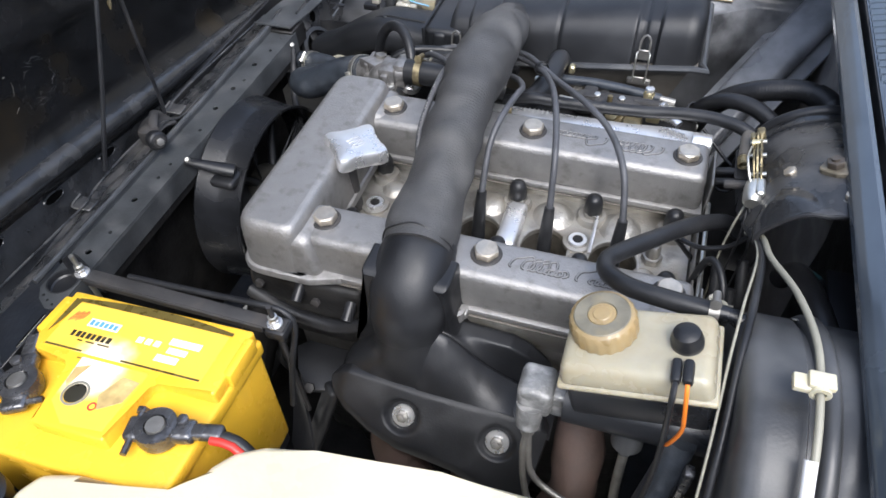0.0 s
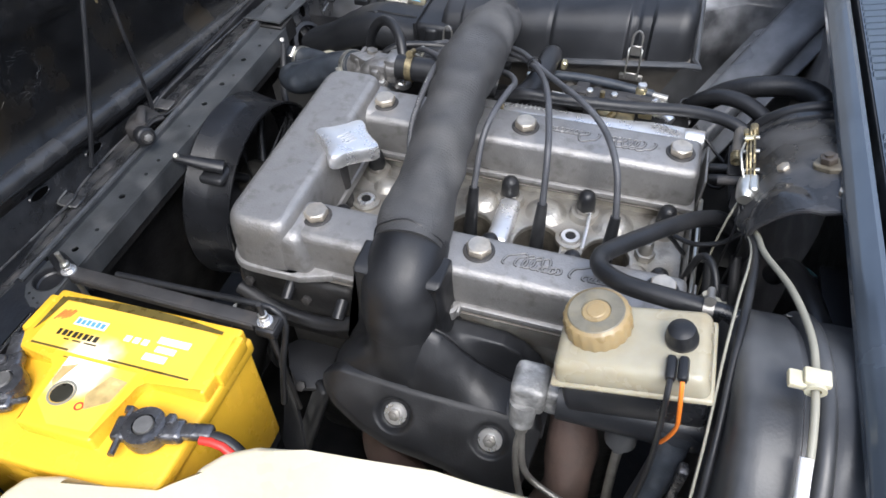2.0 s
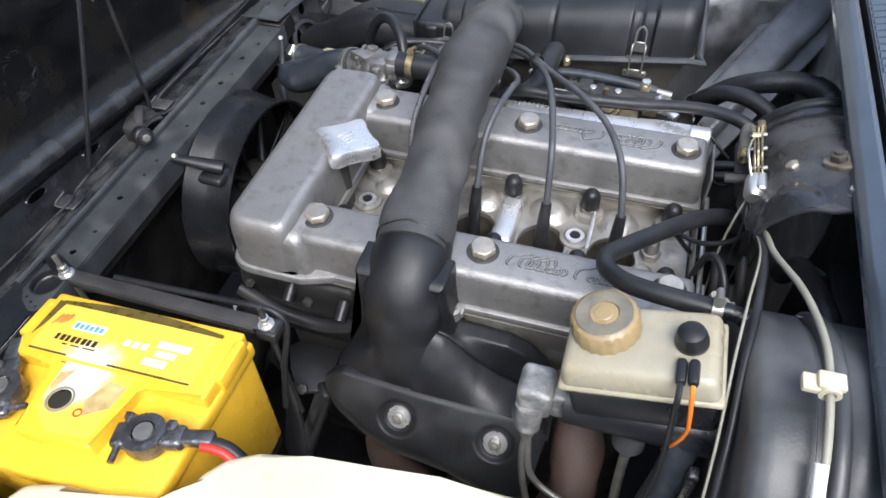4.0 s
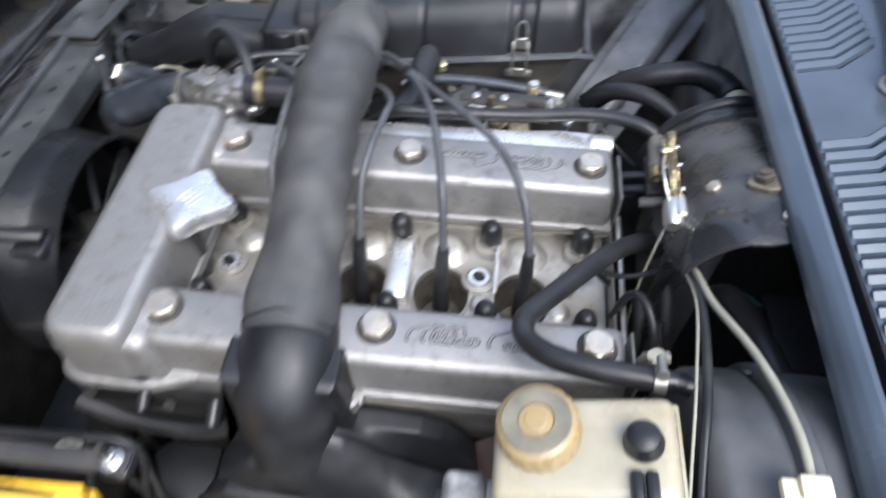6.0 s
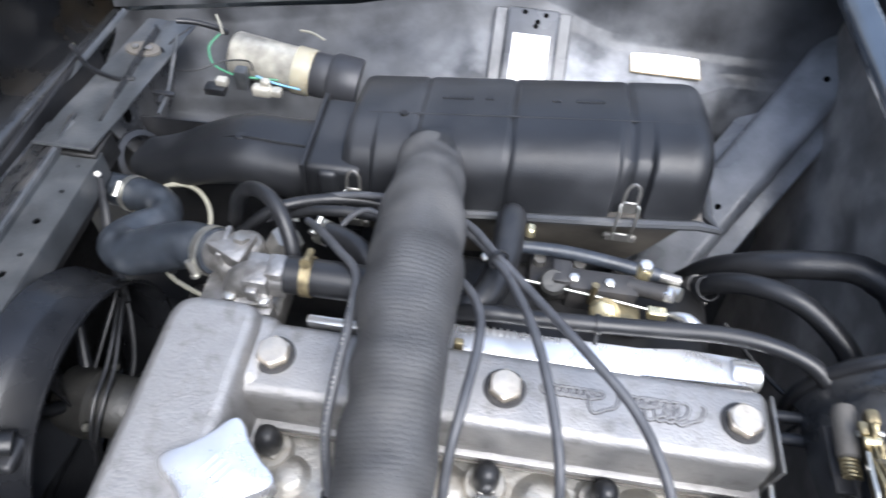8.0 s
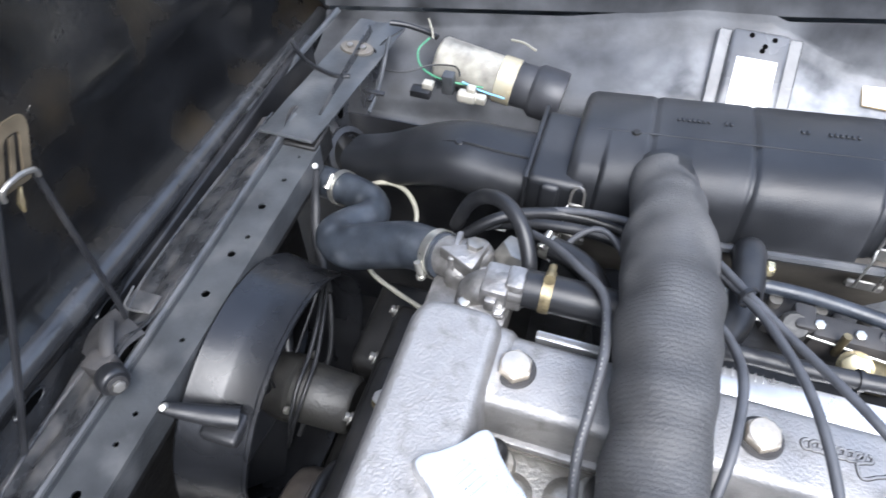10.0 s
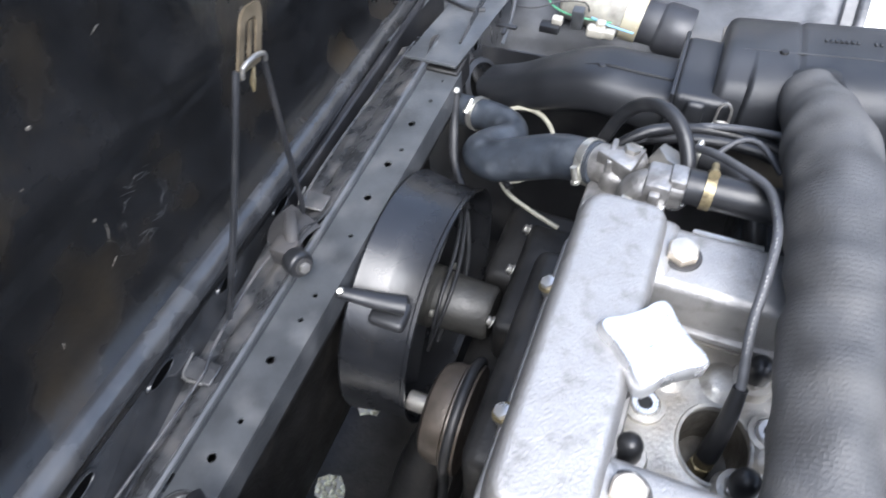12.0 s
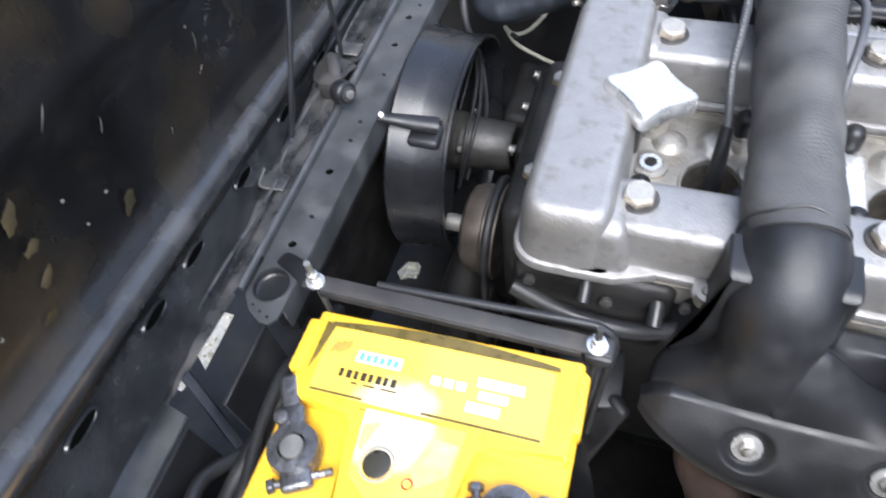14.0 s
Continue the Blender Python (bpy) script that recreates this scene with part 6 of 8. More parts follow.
part("end_fitting", tube([(0.328, 0.3785, 0.801), (0.352, 0.376, 0.799)], 0.0055, 12, 0.01), "steel", frail)
part("union", lathe([(0.0085, -0.010), (0.0085, 0.006), (0.006, 0.010), (0, 0.011)], 16, Matrix.Translation((0.3155, 0.379, 0.801))), "brass", frail)
part("union_bolt", hexnut(0.0065, 0.006, Matrix.Translation((0.3155, 0.379, 0.810))), "shine", frail)
for x in (0.215, 0.255, 0.295):
    part("injector", lathe([(0.008, -0.05), (0.008, -0.03), (0.006, -0.028), (0.006, -0.008), (0, -0.008)], 14, Matrix.Translation((x, 0.386, 0.801))), "steel", frail)
part("banjo", lathe([(0, -0.006), (0.0075, -0.006), (0.0075, 0.006), (0, 0.006)], 14, toward((0.348, 0.365, 0.793), (0.8, -0.5, 0.3))), "zinc", frail)
link = thing("throttle_linkage", "brass and plated throttle linkage below the filter box", "throttle linkage", (0.28, 0.34, 0.77))
part("rod", tube([(0.195, 0.352, 0.800), (0.275, 0.343, 0.800), (0.345, 0.334, 0.799)], 0.0013, 8, 0.02), "zinc", link)
part("bracket", rbox((0.226, 0.350, 0.775), (0.246, 0.378, 0.808), 0.004, 2), "grime", link)
part("lever", rbox((0.288, 0.318, 0.775), (0.314, 0.348, 0.792), 0.004, 2), "gold", link)
part("brass_bolt", hexnut(0.0120, 0.008, toward((0.2755, 0.3225, 0.806), (-0.35, -0.6, 0.75), 10)), "brass", link)
part("bolt_collar", lathe([(0.0145, -0.004), (0.0145, 0.0), (0.010, 0.001), (0, 0.001)], 20, toward((0.2755, 0.3225, 0.8055), (-0.35, -0.6, 0.75))), "gold", link)
part("large_plug", hexnut(0.0078, 0.008, toward((0.334, 0.352, 0.806), (0.85, -0.3, 0.4))), "shine", link, "bright hexagon plug")
part("plug_body", tube([(0.300, 0.362, 0.800), (0.336, 0.353, 0.806)], 0.0082, 16, 0.01), "grime", link)
part("round_casting", lathe([(0.014, -0.02), (0.014, 0.0), (0.011, 0.003), (0, 0.003)], 22, toward((0.228, 0.353, 0.802), (0, -0.35, 0.9))), "motor", link)
part("spring_pin", tube([(0.266, 0.343, 0.790), (0.2655, 0.344, 0.818)], 0.0036, 10, 0.01), "gold", link)
part("joint", rbox((0.318, 0.329, 0.794), (0.336, 0.340, 0.804), 0.002, 2), "brass", link)
part("ball_end", tube([(0.340, 0.335, 0.799), (0.352, 0.327, 0.806), (0.361, 0.320, 0.804)], [0.003, 0.0070, 0.0075], 12, 0.004), "shine", link)
part("hose_clip", lathe([(0.0112, -0.004), (0.0128, -0.004), (0.0128, 0.004), (0.0112, 0.004), (0.0112, -0.004)], 20, toward((0.381, 0.378, 0.790), (0.2, -0.4, 0.9))), "rubber", link)
part("body", join(rbox((0.242, 0.346, 0.76), (0.310, 0.372, 0.806), 0.005, 2), rbox((0.205, 0.36, 0.75), (0.25, 0.40, 0.785), 0.006, 2)), "grime", link)
for x, y, z in ((0.247, 0.357, 0.806), (0.281, 0.356, 0.806), (0.160, 0.36, 0.815)):
    bolt(link, (x, y, z), (0, -0.2, 1), 0.0048, 0.004)
part("yellow_tab", rbox((0.142, 0.246, 0.822), (0.150, 0.252, 0.845), 0.001, 1), "gold", link)

# ---------- ignition leads ----------
LEADS = [
    [(0.066, 0.118, 0.822), (0.059, 0.150, 0.858), (0.060, 0.184, 0.879), (0.061, 0.226, 0.888), (0.054, 0.281, 0.874), (0.032, 0.311, 0.862), (0.005, 0.345, 0.842), (-0.02, 0.38, 0.81)],
    [(0.1495, 0.112, 0.822), (0.1500, 0.142, 0.866), (0.1550, 0.175, 0.885), (0.1610, 0.225, 0.883), (0.160, 0.262, 0.868), (0.150, 0.290, 0.858), (0.132, 0.312, 0.848), (0.10, 0.335, 0.835)],
    [(0.2325, 0.110, 0.818), (0.2290, 0.135, 0.868), (0.2200, 0.180, 0.884), (0.2060, 0.235, 0.884), (0.1880, 0.290, 0.868), (0.1690, 0.330, 0.853), (0.135, 0.375, 0.835), (0.07, 0.410, 0.822)],
    [(0.3165, 0.110, 0.820), (0.3060, 0.140, 0.866), (0.2820, 0.189, 0.8790), (0.2450, 0.231, 0.8830), (0.1990, 0.297, 0.8620), (0.1720, 0.330, 0.8560), (0.130, 0.385, 0.838), (0.05, 0.420, 0.815), (-0.02, 0.42, 0.80), (-0.07, 0.39, 0.79)],
]
for k, (x, pts) in enumerate(zip(PLUGS, LEADS)):
    e = Vector(pts[0])
    ld = thing("ignition_lead", "grey ignition lead with a black spark plug boot", "ignition lead", (x, 0.092, 0.71), "ignition leads")
    part("cable", tube([Vector((x, 0.096, 0.775)), e - Vector((0, 0.004, 0.02))] + pts, 0.0040, 10, 0.006), "lead", ld)
    part("boot", tube([(x, 0.0925, 0.742), (x + (e.x - x) * 0.2, 0.0955, 0.765), (x + (e.x - x) * 0.6, 0.103, 0.795), e], [0.0092, 0.0086, 0.0074, 0.0060], 16, 0.006), "rubber", ld, "black tapered rubber boot")
    part("spark_plug", join(hexnut(0.0105, 0.014, Matrix.Translation((x, 0.092, 0.714))), lathe([(0.0085, 0.728), (0.008, 0.742), (0, 0.742)], 16, Matrix.Translation((x, 0.092, 0)))), "gold", ld, "plated spark plug body")
first_lead = bpy.data.objects["ignition_lead"]
solo("lead_tie", lathe([(0.0085, -0.0022), (0.0098, -0.0022), (0.0098, 0.0022), (0.0085, 0.0022), (0.0085, -0.0022)], 18, toward((0.1705, 0.3305, 0.8545), (-0.5, 0.8, -0.2))), "rubber", "black clip holding two leads together", "cable tie")

# printed dashes on the first lead
line = spline(LEADS[0], 0.0035)
for k in range(8, min(46, len(line) - 2)):
    if k % 9 in (3, 7):
        continue
    c, d = line[k][0], (line[k + 1][0] - line[k - 1][0]).normalized()
    off = Vector((-0.2, -0.8, 0.6))
    off = (off - d * off.dot(d)).normalized() * 0.0039
    part("printed_dash", tube([c + off - d * 0.0010, c + off + d * 0.0010], 0.0006, 5, 0.01), "alloy", first_lead)


# ---------- battery ----------
BX0, BX1, BY0, BY1, BZ = -0.233, -0.008, -0.326, -0.146, 0.842
battery = thing("battery", "bright yellow car battery with a printed label", "battery", (-0.116, -0.246, 0.655))
part("case", rbox((BX0 + 0.004, BY0 + 0.003, 0.655), (BX1 - 0.003, BY1 - 0.003, 0.815), 0.006, 3), "yellow", battery)
lid_low = rbox((BX0, BY0, 0.806), (BX1, BY1, 0.826), 0.005, 3)
# raised block at the back and between the two corner recesses
raised = prism([(BX0 + 0.004, BY1 - 0.003), (BX1 - 0.003, BY1 - 0.003), (BX1 - 0.003, BY1 - 0.082), (BX1 - 0.062, BY1 - 0.082), (BX1 - 0.070, BY1 - 0.090), (BX1 - 0.074, BY0 + 0.028), (BX0 + 0.070, BY0 + 0.028), (BX0 + 0.066, BY1 - 0.090), (BX0 + 0.058, BY1 - 0.082), (BX0 + 0.004, BY1 - 0.082)], 0.822, BZ, 0.0035, 3)
part("lid", join(lid_low, raised), "yellow", battery)
part("side_step", rbox((BX0 - 0.003, BY1 - 0.060, 0.822), (BX0 + 0.010, BY1 - 0.012, 0.842), 0.003, 2), "yellow", battery)
part("side_step", rbox((BX1 - 0.010, BY1 - 0.060, 0.822), (BX1 + 0.002, BY1 - 0.012, 0.842), 0.003, 2), "yellow", battery)
lab = part("label", prism([(BX0 + 0.020, BY1 - 0.018), (BX0 + 0.060, BY1 - 0.0125), (-0.116, BY1 - 0.0105), (BX1 - 0.06, BY1 - 0.0125), (BX1 - 0.023, BY1 - 0.018), (BX1 - 0.022, BY1 - 0.074), (BX0 + 0.021, BY1 - 0.074)], BZ - 0.0002, BZ + 0.0006, 0), "glare", battery, "glossy yellow printed label with a painted white glare")
part("lower_label", prism([(BX0 + 0.072, BY1 - 0.078), (BX1 - 0.076, BY1 - 0.078), (BX1 - 0.080, BY0 + 0.036), (BX0 + 0.102, BY0 + 0.033), (BX0 + 0.076, BY0 + 0.052)], BZ - 0.0002, BZ + 0.0005, 0), "glare", battery, "glossy label with a charge window")
strip = bmesh.new()
sp = []
for i in range(21):
    x = BX0 + 0.018 + (BX1 - BX0 - 0.038) * i / 20
    s = math.sin(math.pi * i / 20)
    sp.append((strip.verts.new((x, BY1 - 0.0165 + 0.0005 * s, BZ + 0.0011)), strip.verts.new((x, BY1 - 0.0125 + 0.0070 * s, BZ + 0.0011))))
for a, b in zip(sp[:-1], sp[1:]):
    strip.faces.new((a[0], b[0], b[1], a[1]))
part("dark_border", strip, "brownink", lab, "dark brown arched border")
part("dark_border", prism([(BX0 + 0.0135, BY1 - 0.0130), (BX0 + 0.0225, BY1 - 0.0150), (BX0 + 0.0175, BY1 - 0.045), (BX0 + 0.0135, BY1 - 0.058)], BZ + 0.0007, BZ + 0.0011), "brownink", lab)
for x0, x1 in ((BX0 + 0.022, BX0 + 0.066), (BX0 + 0.112, BX1 - 0.024)):
    part("dark_border", rbox((x0, BY1 - 0.0735, BZ + 0.0007), (x1, BY1 - 0.0712, BZ + 0.0011), 0.0001, 1), "brownink", lab)
for k in range(6):
    y = BY1 - 0.030 - 0.0027 * k
    part("red_mark", rbox((-0.0075 + 0.0014 * (k % 3), -0.0006, 0), (0.0072 - 0.0018 * (k % 2), 0.0006, 0.0004), 0.0001, 1, m=Matrix.Translation((BX0 + 0.027 + 0.0026 * k, BY1 - 0.0350 + 0.0006 * k, BZ + 0.0007)) @ pose(0, 0, 0, 0, 0, 74)), "red", lab)
part("white_panel", rbox((BX0 + 0.049, BY1 - 0.043, BZ + 0.0007), (BX0 + 0.086, BY1 - 0.033, BZ + 0.0010), 0.0001, 1), "white", lab)
for k in range(6):
    x = BX0 + 0.051 + 0.0057 * k
    part("blue_mark", rbox((x, BY1 - 0.0415, BZ + 0.0011), (x + 0.0042, BY1 - 0.0345 - 0.001 * (k % 2), BZ + 0.0013), 0.0001, 1), "blue", lab)
for k in range(8):
    x = BX0 + 0.040 + 0.0061 * k
    part("ink_bar", rbox((x, BY1 - 0.0580, BZ + 0.0007), (x + 0.0038 + 0.0008 * (k % 2), BY1 - 0.0508, BZ + 0.0011), 0.0001, 1), "ink", lab)
for x0, x1 in ((0.052, 0.058), (0.062, 0.072), (0.076, 0.090)):
    part("ink_bar", rbox((BX0 + x0, BY1 - 0.0620, BZ + 0.0007), (BX0 + x1, BY1 - 0.0602, BZ + 0.0011), 0.0001, 1), "brownink", lab)
for k in range(3):
    part("pale_icon", rbox((BX0 + 0.112 + 0.010 * k, BY1 - 0.048, BZ + 0.0007), (BX0 + 0.119 + 0.010 * k, BY1 - 0.041, BZ + 0.0011), 0.001, 1), "white", lab)
for y0, y1, x0, x1 in ((0.034, 0.042, 0.147, 0.182), (0.045, 0.052, 0.150, 0.172), (0.055, 0.063, 0.143, 0.168)):
    part("pale_panel", rbox((BX0 + x0, BY1 - y1, BZ + 0.0007), (BX0 + x1, BY1 - y0, BZ + 0.0011), 0.001, 1), "white", lab)
part("tan_print", prism([(BX1 - 0.098, BY1 - 0.088), (BX1 - 0.078, BY1 - 0.090), (BX1 - 0.081, BY1 - 0.113), (BX1 - 0.100, BY1 - 0.126), (BX1 - 0.108, BY1 - 0.112)], BZ + 0.0006, BZ + 0.0010), "tan", battery, "brown printed emblem")
part("tan_print", prism([(BX0 + 0.074, BY1 - 0.090), (BX0 + 0.088, BY1 - 0.084), (BX0 + 0.084, BY1 - 0.096), (BX0 + 0.080, BY1 - 0.112), (BX0 + 0.075, BY1 - 0.106)], BZ + 0.0006, BZ + 0.0010), "tan", battery)
eye_q = Matrix.Translation((-0.139, -0.262, BZ))
part("charge_window", lathe([(0.0134, 0.0004), (0.0134, 0.0016), (0.0116, 0.0018), (0.0110, -0.002), (0.009, -0.004), (0, -0.004)], 26, eye_q), "ivory", battery, "round charge indicator with a dark eye")
part("dark_eye", lathe([(0, -0.0015), (0.0095, -0.0012), (0.0105, 0.0012), (0.008, 0.002), (0, 0.001)], 22, eye_q), "ink", battery)
part("red_mark", lathe([(0.0028, 0.0006), (0.0045, 0.0010), (0.0045, 0.0006)], 14, Matrix.Translation((-0.114, -0.270, BZ))), "red", battery)
for p in ((BX0 + 0.074, BY1 - 0.0835), (BX0 + 0.066, BY1 - 0.0800)):
    part("crack", rbox((p[0], p[1], 0.830), (p[0] + 0.012, p[1] + 0.0012, BZ + 0.0004), 0.0003, 1), "brownink", battery)


def terminal(x, y, z, lead, turn, cable_pts, red_pts, name, label):
    t = thing(name, label, "battery terminal", (x, y, 0.83))
    q = Matrix.Translation((x, y, z)) @ pose(0, 0, 0, 0, 0, turn)
    part("clamp", moved(join(lathe([(0.0105, 0), (0.0195, 0), (0.0205, 0.006), (0.0190, 0.016), (0.0105, 0.017)], 24), rbox((0.010, -0.011, 0.001), (0.036, 0.011, 0.015), 0.005, 3), rbox((0.030, -0.0075, 0.003), (0.062, 0.0075, 0.014), 0.004, 3), rbox((-0.030, -0.012, 0.002), (-0.012, 0.012, 0.013), 0.004, 3)), q), "lead_metal", t)
    part("post", moved(lathe([(0, 0.018), (0.0085, 0.018), (0.0095, 0.016), (0.0100, 0.0)], 22), q), "steel", t)
    part("pinch_bolt", moved(join(tube([(-0.022, -0.026, 0.008), (-0.022, 0.020, 0.008)], 0.0032, 8, 0.01), prism(hexagon(0.006), 0, 0.005, 0.0006, m=toward((-0.022, 0.016, 0.008), (0, 1, 0)))), q), "lead_metal", t)
    part("bridge_bolt", moved(prism(hexagon(0.0058), 0.014, 0.020, 0.0008), q @ Matrix.Translation((0.024, 0.006, 0))), "lead_metal", t)
    part("cable", tube(cable_pts, 0.0058, 14, 0.008), "rubber", t, "thick black cable")
    if red_pts:
        part("red_sleeve", tube(red_pts, 0.0040, 14, 0.008), "redwire", t, "red cable sleeve")
    return t


pos_term = terminal(-0.043, -0.272, 0.829, "p", 12, [(0.006, -0.264, 0.836), (0.030, -0.262, 0.834), (0.055, -0.270, 0.815), (0.075, -0.285, 0.78), (0.085, -0.30, 0.74)], [(0.010, -0.269, 0.8385), (0.031, -0.2685, 0.8365), (0.055, -0.277, 0.8185), (0.073, -0.291, 0.785)], "positive_terminal", "oxidised lead terminal clamp with black and red cables")
neg_term = terminal(-0.203, -0.266, 0.829, "n", 118, [(-0.222, -0.212, 0.836), (-0.232, -0.195, 0.832), (-0.250, -0.200, 0.815), (-0.268, -0.235, 0.775), (-0.280, -0.28, 0.73), (-0.285, -0.33, 0.70)], None, "negative_terminal", "oxidised lead terminal clamp with a black cable")
hose("battery_cable", "thick black cable beside the battery", [(-0.272, -0.10, 0.70), (-0.262, -0.15, 0.745), (-0.262, -0.19, 0.752), (-0.272, -0.24, 0.74), (-0.292, -0.30, 0.71), (-0.30, -0.36, 0.68)], 0.0085, category="cable")
hose("battery_cable", "thick black cable beside the battery", [(-0.250, -0.20, 0.72), (-0.270, -0.27, 0.72), (-0.262, -0.33, 0.72), (-0.28, -0.38, 0.70)], 0.0065, category="cable")
hose("wiring_loom", "black taped wiring loom coiled by the wing", [(-0.30, -0.26, 0.70), (-0.315, -0.30, 0.725), (-0.30, -0.345, 0.73), (-0.275, -0.32, 0.715), (-0.29, -0.28, 0.705)], 0.007, category="wiring loom")

hold = thing("battery_clamp", "black battery hold-down bar with threaded rods", "battery clamp", (-0.13, -0.135, 0.66))
part("bar", join(rbox((-0.268, -0.132, 0.8020), (0.004, -0.116, 0.8060), 0.0015, 2), rbox((-0.250, -0.1340, 0.7970), (-0.02, -0.1318, 0.8060), 0.001, 1)), "grime", hold)
part("end_lug", rbox((-0.018, -0.136, 0.790), (0.006, -0.112, 0.8045), 0.004, 2), "dark", hold)
part("bar_tail", tube([(-0.262, -0.122, 0.803), (-0.285, -0.110, 0.800), (-0.305, -0.100, 0.790)], [0.010, 0.009, 0.008], 10, 0.008, squash=0.4), "dark", hold)
for x in (-0.256, -0.0085):
    q = Matrix.Translation((x, -0.1245, 0.806))
    rod = part("rod", tube([(x, -0.1245, 0.62), (x, -0.1245, 0.836)], 0.0030, 10, 0.05), "zinc" if x < -0.1 else "grime", hold)
    part("washer", lathe([(0, 0), (0.0085, 0), (0.0085, 0.0018), (0, 0.0018)], 20, q), "shine", rod)
    part("nut", hexnut(0.0062, 0.006, q @ Matrix.Translation((0, 0, 0.0018))), "shine", rod)
    part("nut", hexnut(0.0056, 0.005, q @ Matrix.Translation((0, 0, 0.0085)) @ pose(0, 0, 0, 0, 0, 22)), "zinc", rod)
hose("overflow_pipe", "thin black pipe along the hold-down bar", [(-0.20, -0.114, 0.806), (-0.10, -0.111, 0.808), (-0.03, -0.109, 0.810), (-0.006, -0.109, 0.807), (0.005, -0.113, 0.790), (0.000, -0.132, 0.74), (-0.004, -0.15, 0.68)], 0.0036, category="pipe")
# dark plate added below the rail end to hide the bright gravel
part("rail_end_mask", rbox((-0.320, -0.235, 0.600), (-0.316, -0.150, 0.744), 0.001, 1), "dark", rail)
tray = solo("battery_tray", rbox((-0.25, -0.36, 0.635), (-0.014, -0.150, 0.655), 0.004, 2), "dark", "black battery tray on the inner wing", "battery tray")
# the tray slopes, so battery and terminals lean towards the engine
lean = Matrix.Translation((0, -0.25, BZ - 0.008)) @ pose(0, 0, 0, -4.5, -1.2, 1.5) @ Matrix.Translation((0, 0.25, -BZ))
for ob in (battery, pos_term, neg_term, tray):
    ob.matrix_basis = lean @ ob.matrix_basis

# ---------- cream tank ----------
tank = thing("washer_tank", "cream translucent polythene washer tank", "washer tank", (0.08, -0.36, 0.55))
part("body", prism([(-0.128, -0.430), (-0.128, -0.358), (-0.117, -0.339), (-0.085, -0.329), (0.004, -0.327), (0.016, -0.315), (0.021, -0.290), (0.036, -0.271), (0.062, -0.257), (0.105, -0.250), (0.155, -0.244), (0.215, -0.236), (0.345, -0.230), (0.350, -0.430)], 0.58, 0.833, 0.012, 4), "cream", tank)
part("seam", prism([(-0.131, -0.432), (-0.131, -0.357), (-0.119, -0.336), (-0.086, -0.326), (0.006, -0.324), (0.024, -0.288), (0.038, -0.268), (0.063, -0.254), (0.105, -0.247), (0.215, -0.233), (0.348, -0.227), (0.353, -0.432)], 0.770, 0.774, 0.001, 1), "cream", tank)
part("spout", join(lathe([(0.005, 0), (0.005, 0.010), (0.0035, 0.012), (0, 0.012)], 12, Matrix.Translation((0.095, -0.318, 0.836))), lathe([(0.007, 0), (0.007, 0.004), (0, 0.004)], 12, Matrix.Translation((0.102, -0.322, 0.836)))), "ink", tank, "small dark dirty nozzle")
filler = thing("filler_cap", "black ribbed plastic filler cap", "filler cap", (-0.17, -0.36, 0.76))
part("neck", lathe([(0.022, -0.05), (0.022, 0.0), (0, 0)], 20, Matrix.Translation((-0.172, -0.372, 0.800))), "plastic", filler)
part("cap", lathe([(0.026, 0), (0.026, 0.014), (0.022, 0.018), (0.0, 0.018)], 28, Matrix.Translation((-0.172, -0.372, 0.800))), "plastic", filler)

# ---------- brake servo and master cylinder ----------
servo = thing("brake_servo", "large dull black brake servo drum", "brake servo", (0.49, -0.14, 0.65))
SQ = toward((0.427, -0.136, 0.797), (1, 0, 0.02))
part("shell", lathe([(0, -0.002), (0.060, -0.001), (0.064, 0.002), (0.112, 0.002), (0.122, 0.0035), (0.1288, 0.007), (0.1322, 0.013), (0.1335, 0.022), (0.1338, 0.046), (0.1290, 0.0480), (0.1285, 0.053), (0.1365, 0.0545), (0.1395, 0.057), (0.1400, 0.064), (0.1380, 0.0665), (0.1330, 0.069), (0.1345, 0.074), (0.1345, 0.112), (0.1310, 0.122), (0.118, 0.128), (0.08, 0.132), (0, 0.133)], 96, SQ), "servo", servo, angle=50)
for k in range(3):
    part("crimp_tab", rbox((-0.006, -0.010, -0.0006), (0.006, 0.010, 0.0016), 0.0008, 1, m=SQ @ pose(0, 0, 0, 0, 0, 120 * k + 68) @ Matrix.Translation((0, 0.1345, 0.059)) @ pose(0, 0, 0, 90, 0, 0)), "servo", servo)
part("boot", lathe([(0, 0.130), (0.045, 0.130), (0.04, 0.145), (0, 0.145)], 28, SQ), "rubber", servo)
RT = Matrix.Translation((0.352, -0.122, 0.890)) @ pose(0, 0, 0, 0, -14, 0)
brk = thing("brake_reservoir", "yellowed translucent brake fluid reservoir", "brake reservoir", (0.348, -0.122, 0.84))
rbody = join(rbox((-0.060, -0.033, 0.002), (0.064, 0.043, 0.028), 0.008, 4, taper=(0.004, 0.004)), rbox((-0.0612, -0.0340, 0.000), (0.0652, 0.0442, 0.0065), 0.003, 3))
part("body", moved(rbody, RT), "milk", brk)
capm = RT @ Matrix.Translation((-0.026, 0.014, 0.026)) @ Matrix.Diagonal((0.91, 0.91, 1, 1))
cap_n = 40
bm = bmesh.new()
lv = [(0.0295, 0.0), (0.0300, 0.002), (0.0300, 0.015), (0.0285, 0.019), (0.0255, 0.0205)]
rw = []
